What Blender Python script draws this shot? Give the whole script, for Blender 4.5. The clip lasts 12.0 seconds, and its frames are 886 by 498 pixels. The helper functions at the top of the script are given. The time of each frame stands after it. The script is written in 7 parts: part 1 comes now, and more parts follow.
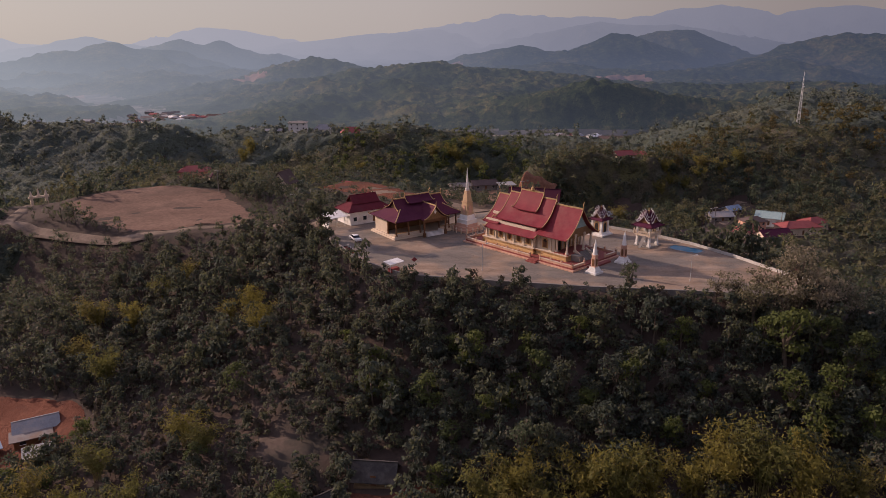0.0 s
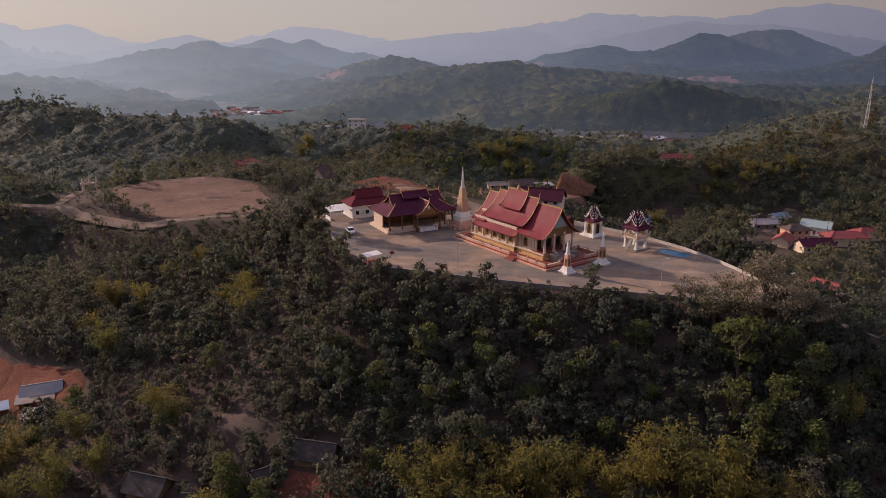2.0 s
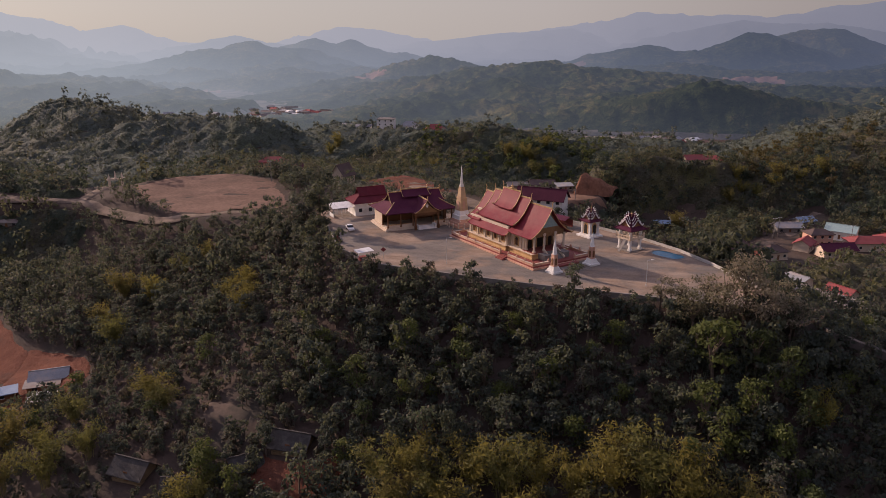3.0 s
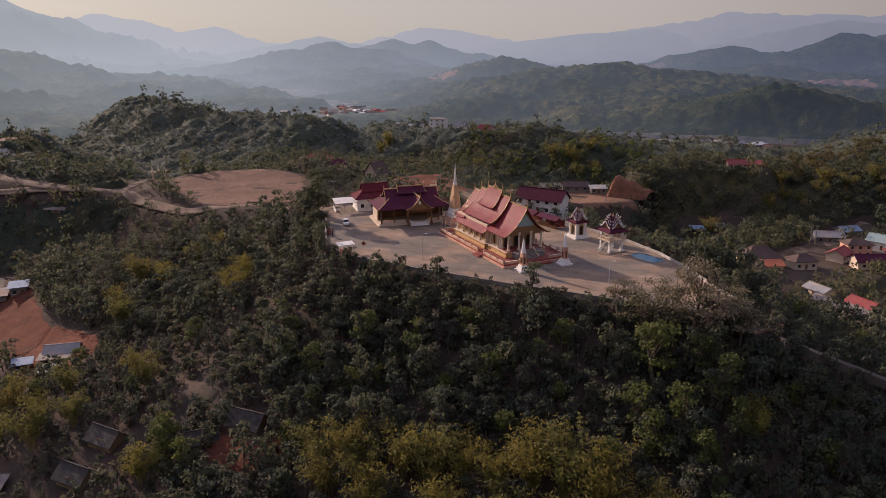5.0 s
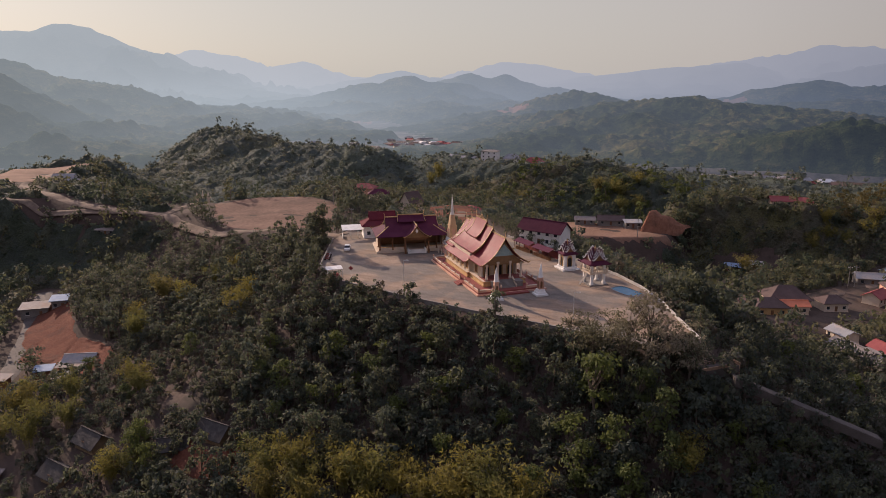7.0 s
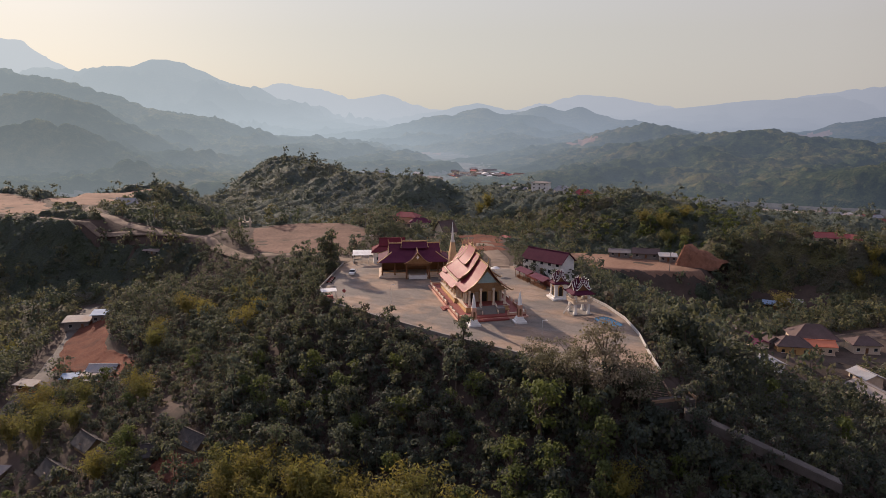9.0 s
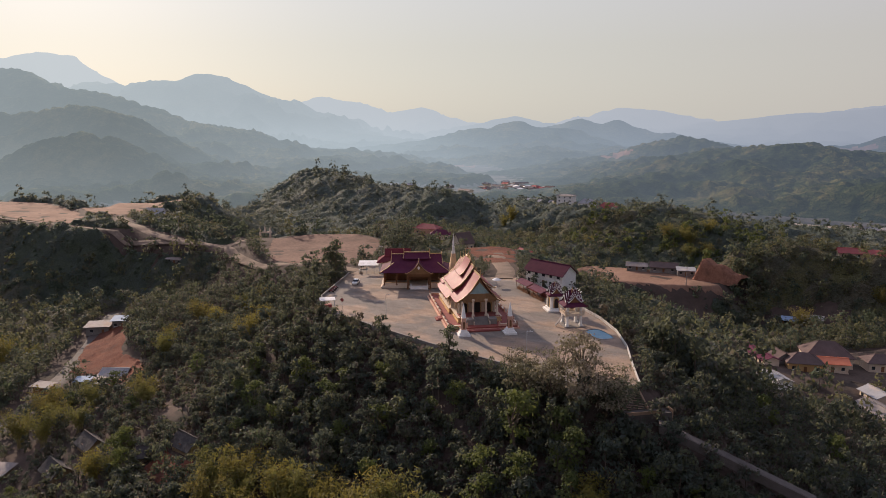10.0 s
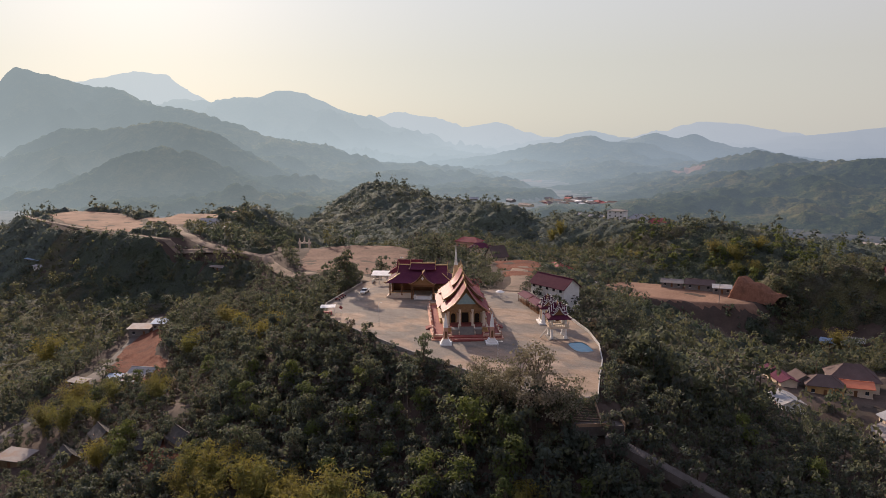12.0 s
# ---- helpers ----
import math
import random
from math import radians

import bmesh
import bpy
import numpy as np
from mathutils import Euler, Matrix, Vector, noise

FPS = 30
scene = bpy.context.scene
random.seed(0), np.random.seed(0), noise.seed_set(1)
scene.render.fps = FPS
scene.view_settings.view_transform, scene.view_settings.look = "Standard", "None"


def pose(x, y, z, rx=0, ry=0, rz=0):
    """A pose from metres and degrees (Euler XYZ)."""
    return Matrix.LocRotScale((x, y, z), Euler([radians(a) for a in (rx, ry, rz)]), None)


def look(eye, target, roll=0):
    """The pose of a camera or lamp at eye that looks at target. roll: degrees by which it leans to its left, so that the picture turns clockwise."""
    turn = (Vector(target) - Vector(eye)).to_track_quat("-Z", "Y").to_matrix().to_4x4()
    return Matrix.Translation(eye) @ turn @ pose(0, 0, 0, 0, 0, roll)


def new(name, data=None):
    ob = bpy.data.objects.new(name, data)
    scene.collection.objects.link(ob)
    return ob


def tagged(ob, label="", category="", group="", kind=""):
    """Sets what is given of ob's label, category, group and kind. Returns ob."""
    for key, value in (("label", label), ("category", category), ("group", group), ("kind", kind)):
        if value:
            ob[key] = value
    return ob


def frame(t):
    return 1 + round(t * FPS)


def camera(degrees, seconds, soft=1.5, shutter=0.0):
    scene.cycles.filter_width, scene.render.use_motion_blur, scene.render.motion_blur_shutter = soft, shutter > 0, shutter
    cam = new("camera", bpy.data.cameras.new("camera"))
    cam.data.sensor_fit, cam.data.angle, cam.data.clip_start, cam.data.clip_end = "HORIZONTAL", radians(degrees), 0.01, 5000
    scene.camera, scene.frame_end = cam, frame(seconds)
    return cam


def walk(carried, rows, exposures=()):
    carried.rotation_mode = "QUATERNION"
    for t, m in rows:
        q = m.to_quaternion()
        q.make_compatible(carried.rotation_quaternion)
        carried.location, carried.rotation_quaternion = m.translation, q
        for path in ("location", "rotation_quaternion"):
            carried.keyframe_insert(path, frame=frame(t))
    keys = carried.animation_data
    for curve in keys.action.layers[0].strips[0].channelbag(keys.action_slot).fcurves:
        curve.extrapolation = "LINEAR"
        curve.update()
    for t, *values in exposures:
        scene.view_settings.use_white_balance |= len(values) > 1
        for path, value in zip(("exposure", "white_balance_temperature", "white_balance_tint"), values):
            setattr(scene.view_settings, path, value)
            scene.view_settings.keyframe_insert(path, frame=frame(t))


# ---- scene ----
cam = camera(64.0, 12.0, soft=0.75)
PATH = [
    (0, (0.654, 0.573, 52.308), (0.65, 2.492, 51.744), -0.3),
    (0.5, (7.091, -0.235, 52.263), (7.028, 1.682, 51.698), -0.2),
    (1, (13.47, -0.913, 52.226), (13.349, 1.002, 51.661), -0.2),
    (1.5, (19.862, -1.469, 52.237), (19.683, 0.441, 51.672), -0.2),
    (2, (26.31, -1.889, 52.268), (26.073, 0.015, 51.703), -0.1),
    (2.5, (32.817, -2.135, 52.327), (32.521, -0.239, 51.762), -0.2),
    (3, (39.371, -2.113, 52.359), (39.015, -0.227, 51.794), -0.2),
    (5, (65.065, -0.374, 52.36), (64.495, 1.458, 51.798), -0.2),
    (5.5, (71.509, 0.39, 52.388), (70.884, 2.208, 51.838), -0.2),
    (6, (77.85, 1.368, 52.396), (77.17, 3.173, 51.867), -0.2),
    (6.5, (84.013, 2.5, 52.415), (83.279, 4.291, 51.913), -0.2),
    (7, (89.952, 3.852, 52.435), (89.166, 5.629, 51.96), -0.2),
    (9, (113.048, 10.231, 52.139), (112.061, 11.926, 51.75), -0.1),
    (9.5, (118.696, 12.207, 52.106), (117.66, 13.877, 51.734), -0.1),
    (10, (124.234, 14.406, 52.072), (123.151, 16.05, 51.718), -0.1),
    (10.5, (129.746, 16.739, 52.07), (128.616, 18.354, 51.728), -0.2),
    (11, (135.211, 19.137, 52.065), (134.036, 20.722, 51.737), -0.2),
    (11.5, (140.553, 21.56, 52.059), (139.335, 23.114, 51.742), -0.2),
    (12, (145.791, 24.035, 52.065), (144.532, 25.556, 51.751), -0.2),
]
walk(cam, [(t, look(eye, target, roll)) for t, eye, target, roll in PATH],
     exposures=[(0.0, 0.29, 5650, 31), (6.0, 0.43, 5580, 26), (12.0, 0.68, 5480, 18)])

# ---- world, sun ----
SUN_TO = Vector((-0.885, 0.466, 0.0)).normalized()   # the way to the sun, on the ground
SUN_UP = radians(21.0)
world = bpy.data.worlds.new("world")
scene.world = world
world.use_nodes = True
wn = world.node_tree
sky = wn.nodes.new("ShaderNodeTexSky")
sky.sky_type = "NISHITA"
sky.sun_disc = False
sky.sun_elevation = SUN_UP
sky.sun_rotation = math.atan2(SUN_TO.x, SUN_TO.y)
sky.air_density, sky.dust_density, sky.ozone_density = 1.0, 2.0, 1.5
haze = wn.nodes.new("ShaderNodeMixRGB")            # the sky seen through dry-season haze
haze.inputs["Fac"].default_value = 0.94
coord, axes = wn.nodes.new("ShaderNodeTexCoord"), wn.nodes.new("ShaderNodeSeparateXYZ")
wn.links.new(coord.outputs["Generated"], axes.inputs[0])
rise = wn.nodes.new("ShaderNodeValToRGB")          # warm near the horizon, bluer overhead
for e_, (at_, c_) in zip(rise.color_ramp.elements, ((0.10, (0.86, 0.795, 0.565)), (0.75, (1.18, 1.20, 1.28)))):
    e_.position, e_.color = at_, (*c_, 1.0)
wn.links.new(axes.outputs["Z"], rise.inputs["Fac"])
lift_ = wn.nodes.new("ShaderNodeMixRGB")
lift_.blend_type = "MULTIPLY"
lift_.inputs["Fac"].default_value, lift_.inputs["Color2"].default_value = 1.0, (5.0, 5.0, 5.0, 1.0)
wn.links.new(rise.outputs[0], lift_.inputs["Color1"])
glow = wn.nodes.new("ShaderNodeVectorMath")        # haze brighter towards the sun
glow.operation = "DOT_PRODUCT"
glow.inputs[1].default_value = tuple(SUN_TO)
wn.links.new(coord.outputs["Generated"], glow.inputs[0])
side = wn.nodes.new("ShaderNodeValToRGB")
side.color_ramp.elements.new(0.5)
for e_, (at_, c_) in zip(side.color_ramp.elements, ((0.0, (0.51, 0.470, 0.495)), (0.5, (0.83, 0.800, 0.820)), (1.0, (0.95, 0.94, 0.92)))):
    e_.position, e_.color = at_, (*c_, 1.0)
wn.links.new(glow.outputs["Value"], side.inputs["Fac"])
tint_ = wn.nodes.new("ShaderNodeMixRGB")
tint_.blend_type = "MULTIPLY"
tint_.inputs["Fac"].default_value = 1.0
wn.links.new(lift_.outputs[0], tint_.inputs["Color1"])
wn.links.new(side.outputs[0], tint_.inputs["Color2"])
wn.links.new(tint_.outputs[0], haze.inputs["Color2"])
wn.links.new(sky.outputs[0], haze.inputs["Color1"])
wn.nodes["Background"].inputs["Strength"].default_value = 0.104
wn.links.new(haze.outputs[0], wn.nodes["Background"].inputs["Color"])
lamp = bpy.data.lights.new("sun", "SUN")
lamp.energy, lamp.angle, lamp.color = 4.6, radians(0.8), (1.0, 0.74, 0.46)
sun = new("sun", lamp)
aim = Vector((SUN_TO.x * math.cos(SUN_UP), SUN_TO.y * math.cos(SUN_UP), math.sin(SUN_UP)))
sun.matrix_basis = look(aim * 100, (0, 0, 0))

# ---- materials ----
def nodes_of(name):
    m = bpy.data.materials.new(name)
    m.use_nodes = True
    return m, m.node_tree, m.node_tree.nodes["Principled BSDF"]


def noise_at(nt, scale, detail=4.0, rough=0.6, stretch=None):
    geo = nt.nodes.new("ShaderNodeNewGeometry")
    tex = nt.nodes.new("ShaderNodeTexNoise")
    tex.inputs["Scale"].default_value, tex.inputs["Detail"].default_value = scale, detail
    tex.inputs["Roughness"].default_value = rough
    if stretch:
        mp = nt.nodes.new("ShaderNodeMapping")
        mp.inputs["Scale"].default_value = stretch
        nt.links.new(geo.outputs["Position"], mp.inputs["Vector"])
        nt.links.new(mp.outputs[0], tex.inputs["Vector"])
    else:
        nt.links.new(geo.outputs["Position"], tex.inputs["Vector"])
    return tex.outputs["Fac"]


def ramp(nt, fac, stops):
    r = nt.nodes.new("ShaderNodeValToRGB")
    nt.links.new(fac, r.inputs["Fac"])
    e = r.color_ramp.elements
    while len(e) < len(stops):
        e.new(0.5)
    for k, (at, c) in zip(e, stops):
        k.position, k.color = at, (*c, 1.0)
    return r.outputs["Color"]


def math_node(nt, op, a, b):
    n = nt.nodes.new("ShaderNodeMath")
    n.operation = op
    for i, v in enumerate((a, b)):
        if isinstance(v, (int, float)):
            n.inputs[i].default_value = v
        else:
            nt.links.new(v, n.inputs[i])
    return n.outputs[0]


def mix(nt, fac, a, b, kind="MIX"):
    n = nt.nodes.new("ShaderNodeMixRGB")
    n.blend_type = kind
    for s, v in zip(("Fac", "Color1", "Color2"), (fac, a, b)):
        if isinstance(v, (int, float)):
            n.inputs[s].default_value = v
        elif isinstance(v, tuple):
            n.inputs[s].default_value = (*v, 1.0)
        else:
            nt.links.new(v, n.inputs[s])
    return n.outputs[0]


def surface(name, a, b, scale=0.5, fine=6.0, rough=0.85, metal=0.0, bump=0.3, deep=0.05, stretch=None, stain=None, vary=0.0, spec=0.2):
    """Two tones mixed by a broad and a fine noise, with relief; stain: a third tone in patches; vary: tone change piece by piece."""
    m, nt, b_ = nodes_of(name)
    broad, grain = noise_at(nt, scale, 5), noise_at(nt, scale * fine, 6, 0.65, stretch)
    both = math_node(nt, "ADD", math_node(nt, "MULTIPLY", broad, 0.55), math_node(nt, "MULTIPLY", grain, 0.45))
    col = ramp(nt, both, [(0.34, a), (0.66, b)])
    if stain:
        patch = ramp(nt, noise_at(nt, scale * 0.45, 7, 0.7), [(0.50, (0, 0, 0)), (0.64, (1, 1, 1))])
        sep = nt.nodes.new("ShaderNodeRGBToBW")
        nt.links.new(patch, sep.inputs[0])
        col = mix(nt, math_node(nt, "MULTIPLY", sep.outputs[0], 0.75), col, stain)
    if vary:
        inf = nt.nodes.new("ShaderNodeObjectInfo")
        geo = nt.nodes.new("ShaderNodeNewGeometry")
        r = math_node(nt, "ADD", inf.outputs["Random"], geo.outputs["Random Per Island"])
        hsv = nt.nodes.new("ShaderNodeHueSaturation")
        nt.links.new(math_node(nt, "ADD", math_node(nt, "MULTIPLY", r, vary), 1.0 - vary), hsv.inputs["Value"])
        nt.links.new(col, hsv.inputs["Color"])
        col = hsv.outputs[0]
    nt.links.new(col, b_.inputs["Base Color"])
    b_.inputs["Roughness"].default_value, b_.inputs["Metallic"].default_value, b_.inputs["Specular IOR Level"].default_value = rough, metal, spec
    if bump:
        bp = nt.nodes.new("ShaderNodeBump")
        bp.inputs["Strength"].default_value, bp.inputs["Distance"].default_value = bump, deep
        nt.links.new(grain, bp.inputs["Height"])
        nt.links.new(bp.outputs[0], b_.inputs["Normal"])
    return m


def foliage(name, tones, gloss=0.2, thin=0.48, spread=0.25, haze_sheen=0.06):
    """Leaves: tone by tree (attribute tone and the object's random) and by leaf, some light passing through."""
    m, nt, b_ = nodes_of(name)
    att = nt.nodes.new("ShaderNodeAttribute")
    att.attribute_name = "tone"
    inf, geo = nt.nodes.new("ShaderNodeObjectInfo"), nt.nodes.new("ShaderNodeNewGeometry")
    t = math_node(nt, "FRACT", math_node(nt, "ADD", att.outputs["Fac"], inf.outputs["Random"]), 0.0)
    leaf = math_node(nt, "MULTIPLY", math_node(nt, "SUBTRACT", geo.outputs["Random Per Island"], 0.5), spread)
    col = ramp(nt, math_node(nt, "ADD", t, leaf), [(i / (len(tones) - 1), c) for i, c in enumerate(tones)])
    nt.links.new(col, b_.inputs["Base Color"])
    b_.inputs["Roughness"].default_value = 0.75
    b_.inputs["Specular IOR Level"].default_value = gloss
    # milky bluish sheen on the leaves, standing in for haze
    b_.inputs["Sheen Weight"].default_value, b_.inputs["Sheen Roughness"].default_value = haze_sheen, 0.6
    b_.inputs["Sheen Tint"].default_value = (0.80, 0.88, 1.0, 1.0)
    tr = nt.nodes.new("ShaderNodeBsdfTranslucent")
    nt.links.new(mix(nt, 0.25, col, (0.13, 0.13, 0.06)), tr.inputs["Color"])
    sh = nt.nodes.new("ShaderNodeMixShader")
    sh.inputs[0].default_value = thin
    nt.links.new(b_.outputs[0], sh.inputs[1])
    nt.links.new(tr.outputs[0], sh.inputs[2])
    nt.links.new(sh.outputs[0], nt.nodes["Material Output"].inputs["Surface"])
    return m


def yard_concrete():
    """Worn concrete: pinkish dusting over grey, with broad dark-grey washed patches, streaks and fine spots."""
    m, nt, b_ = nodes_of("weathered_yard_concrete")
    broad, streak = noise_at(nt, 0.055, 6, 0.62), noise_at(nt, 0.30, 6, 0.7, (0.35, 1.0, 1.0))
    grain = noise_at(nt, 2.2, 6, 0.75)
    dusty = ramp(nt, math_node(nt, "ADD", math_node(nt, "MULTIPLY", streak, 0.6), math_node(nt, "MULTIPLY", grain, 0.4)), [(0.34, (0.160, 0.110, 0.074)), (0.50, (0.255, 0.184, 0.128)), (0.66, (0.345, 0.262, 0.192))])
    worn = ramp(nt, math_node(nt, "ADD", math_node(nt, "MULTIPLY", streak, 0.5), math_node(nt, "MULTIPLY", grain, 0.5)), [(0.36, (0.095, 0.084, 0.074)), (0.64, (0.195, 0.176, 0.152))])
    where = ramp(nt, broad, [(0.44, (0, 0, 0)), (0.54, (1, 1, 1))])
    sep = nt.nodes.new("ShaderNodeRGBToBW")
    nt.links.new(where, sep.inputs[0])
    col = mix(nt, math_node(nt, "MULTIPLY", sep.outputs[0], 0.85), dusty, worn)
    inf = nt.nodes.new("ShaderNodeObjectInfo")
    hsv = nt.nodes.new("ShaderNodeHueSaturation")
    nt.links.new(math_node(nt, "ADD", math_node(nt, "MULTIPLY", inf.outputs["Random"], 0.14), 0.90), hsv.inputs["Value"])
    nt.links.new(col, hsv.inputs["Color"])
    nt.links.new(hsv.outputs[0], b_.inputs["Base Color"])
    b_.inputs["Roughness"].default_value, b_.inputs["Specular IOR Level"].default_value = 0.9, 0.2
    bp = nt.nodes.new("ShaderNodeBump")
    bp.inputs["Strength"].default_value, bp.inputs["Distance"].default_value = 0.25, 0.03
    nt.links.new(grain, bp.inputs["Height"])
    nt.links.new(bp.outputs[0], b_.inputs["Normal"])
    return m


M_GROUND = surface("forest_floor", (0.050, 0.037, 0.030), (0.082, 0.060, 0.047), 0.12, 9, 0.95, bump=0.6, deep=0.3, stain=(0.044, 0.040, 0.032), spec=0.08)
M_DIRT = surface("red_brown_dirt", (0.098, 0.058, 0.042), (0.200, 0.126, 0.090), 0.05, 16, 0.95, bump=0.4, deep=0.15, stain=(0.070, 0.048, 0.036), spec=0.08)
# earth dimmed in its colour for the deep shade over the village ground
M_SHADEARTH = surface("shaded_dark_earth", (0.062, 0.046, 0.037), (0.120, 0.090, 0.070), 0.12, 10, 0.95, bump=0.4, deep=0.12, stain=(0.050, 0.046, 0.036), spec=0.06)
M_YARD = surface("tan_orange_dirt", (0.150, 0.086, 0.056), (0.270, 0.168, 0.114), 0.07, 14, 0.95, bump=0.4, deep=0.15, stain=(0.120, 0.074, 0.050), spec=0.08)
M_ROAD = surface("pale_dust_road", (0.120, 0.088, 0.066), (0.235, 0.180, 0.135), 0.15, 9, 0.95, bump=0.3, deep=0.08, stain=(0.09, 0.070, 0.050), spec=0.08)
M_CLAY = surface("raw_orange_clay", (0.100, 0.037, 0.022), (0.170, 0.068, 0.041), 0.25, 6, 0.95, bump=0.9, deep=0.5, stretch=(1.0, 1.0, 0.3), stain=(0.082, 0.042, 0.030), spec=0.08)
M_CUT = surface("sunlit_clay_face", (0.19, 0.090, 0.056), (0.33, 0.165, 0.105), 0.5, 5, 0.95, bump=1.0, deep=0.8, stretch=(1.0, 1.0, 0.2), stain=(0.14, 0.075, 0.05), spec=0.05)
M_PLAZA = yard_concrete()
M_TERRACE = surface("red_terrace_tiles", (0.19, 0.050, 0.042), (0.27, 0.082, 0.064), 0.5, 8, 0.7, bump=0.2, deep=0.02)
M_PINK = surface("salmon_painted_plaster", (0.48, 0.275, 0.19), (0.60, 0.37, 0.265), 0.4, 9, 0.75, bump=0.15, deep=0.02, stain=(0.42, 0.22, 0.14))
M_CREAM = surface("cream_painted_wall", (0.52, 0.42, 0.31), (0.64, 0.53, 0.41), 0.4, 9, 0.75, bump=0.12, deep=0.02, stain=(0.50, 0.39, 0.28))
M_OCHRE = surface("ochre_gold_plinth", (0.42, 0.255, 0.10), (0.55, 0.36, 0.16), 0.5, 9, 0.6, bump=0.15, deep=0.02)
M_STUPA = surface("faded_pink_gold_stupa", (0.42, 0.28, 0.15), (0.54, 0.38, 0.22), 1.0, 7, 0.7, bump=0.25, deep=0.03, stain=(0.34, 0.20, 0.14))
# darker copy of the maroon roof colour, in place of shade on the slope
M_PLUM = surface("shaded_plum_roof_sheets", (0.050, 0.014, 0.026), (0.082, 0.024, 0.038), 0.4, 12, 0.85, bump=0.3, deep=0.04, spec=0.06)
M_GOLD = surface("gold_paint", (0.34, 0.215, 0.090), (0.49, 0.325, 0.155), 0.8, 7, 0.55, 0.2, bump=0.15, deep=0.02)
M_WHITE = surface("white_lime_paint", (0.66, 0.64, 0.60), (0.80, 0.78, 0.74), 0.5, 9, 0.8, bump=0.12, deep=0.02, stain=(0.52, 0.49, 0.44))
M_PALEWALL = surface("weathered_white_wall", (0.34, 0.32, 0.29), (0.52, 0.49, 0.45), 0.5, 9, 0.9, bump=0.2, deep=0.03, stain=(0.22, 0.20, 0.17))
M_REDROOF = surface("red_glazed_roof_tiles", (0.138, 0.015, 0.024), (0.215, 0.030, 0.037), 0.35, 14, 0.62, bump=0.45, deep=0.06, stain=(0.19, 0.050, 0.050), spec=0.16)
M_MAROON = surface("dull_maroon_roof_sheets", (0.092, 0.017, 0.026), (0.145, 0.030, 0.038), 0.4, 12, 0.85, bump=0.35, deep=0.05, stain=(0.11, 0.034, 0.038), spec=0.06)
M_PURPLE = surface("dark_maroon_roof_tiles", (0.064, 0.015, 0.032), (0.100, 0.026, 0.050), 0.35, 14, 0.8, bump=0.35, deep=0.05, stain=(0.095, 0.028, 0.040), spec=0.08)
M_BRICKRED = surface("faded_red_roof_sheets", (0.20, 0.045, 0.045), (0.29, 0.080, 0.070), 0.4, 10, 0.65, bump=0.3, deep=0.04, spec=0.2)
M_DARK = surface("dark_opening", (0.018, 0.015, 0.013), (0.035, 0.028, 0.022), 0.8, 6, 0.6, bump=0.1, deep=0.02)
M_WOOD = surface("brown_varnished_wood", (0.12, 0.055, 0.025), (0.20, 0.10, 0.045), 0.8, 10, 0.5, bump=0.2, deep=0.02)
M_TEAL = surface("teal_mosaic", (0.20, 0.30, 0.30), (0.34, 0.42, 0.40), 1.5, 8, 0.35, bump=0.2, deep=0.02)
M_TIN = surface("galvanised_tin_sheet", (0.20, 0.20, 0.205), (0.31, 0.31, 0.315), 0.3, 10, 0.9, 0.0, bump=0.2, deep=0.03, stain=(0.40, 0.33, 0.27))
M_RUST = surface("weathered_grey_sheet", (0.16, 0.14, 0.13), (0.25, 0.22, 0.20), 0.4, 9, 0.8, 0.1, bump=0.3, deep=0.03, stain=(0.20, 0.13, 0.09))
M_BLUE = surface("blue_painted_pool", (0.035, 0.14, 0.23), (0.06, 0.20, 0.30), 0.5, 6, 0.25, bump=0.1, deep=0.02)
M_STONE = surface("grey_rough_concrete", (0.16, 0.145, 0.13), (0.26, 0.235, 0.21), 0.4, 9, 0.9, bump=0.3, deep=0.04, stain=(0.16, 0.15, 0.13))
M_BARK = surface("grey_brown_bark", (0.075, 0.055, 0.040), (0.15, 0.12, 0.09), 2.0, 6, 0.95, bump=0.5, deep=0.05)
M_CARPAINT = surface("white_car_paint", (0.72, 0.72, 0.72), (0.80, 0.80, 0.80), 0.6, 8, 0.25, bump=0.0)
M_GLASS = surface("dark_window_glass", (0.02, 0.025, 0.03), (0.03, 0.035, 0.04), 1.0, 4, 0.08, bump=0.0)
M_STEEL = surface("painted_steel", (0.45, 0.45, 0.45), (0.60, 0.60, 0.60), 1.0, 6, 0.5, 0.5, bump=0.05, deep=0.01)
M_LEAF = foliage("broadleaf_foliage", [(0.040, 0.048, 0.038), (0.076, 0.096, 0.070), (0.048, 0.055, 0.046), (0.116, 0.122, 0.058), (0.054, 0.070, 0.056), (0.114, 0.098, 0.076), (0.086, 0.110, 0.058)], haze_sheen=0.03, spread=0.32, thin=0.5)
M_BAMBOO = foliage("bamboo_foliage", [(0.165, 0.140, 0.024), (0.210, 0.172, 0.028), (0.118, 0.120, 0.028), (0.185, 0.146, 0.030)], thin=0.5)
M_GOLDEN = foliage("golden_hill_foliage", [(0.120, 0.098, 0.036), (0.150, 0.112, 0.040), (0.090, 0.086, 0.036), (0.130, 0.094, 0.044)], gloss=0.05, thin=0.45, haze_sheen=0.03)
M_BRIGHT = foliage("fresh_green_foliage", [(0.084, 0.104, 0.022), (0.104, 0.122, 0.026), (0.066, 0.086, 0.026)], thin=0.5)
M_DRY = foliage("dry_pale_foliage", [(0.20, 0.165, 0.105), (0.12, 0.112, 0.055), (0.25, 0.205, 0.140), (0.10, 0.098, 0.042)], thin=0.4)
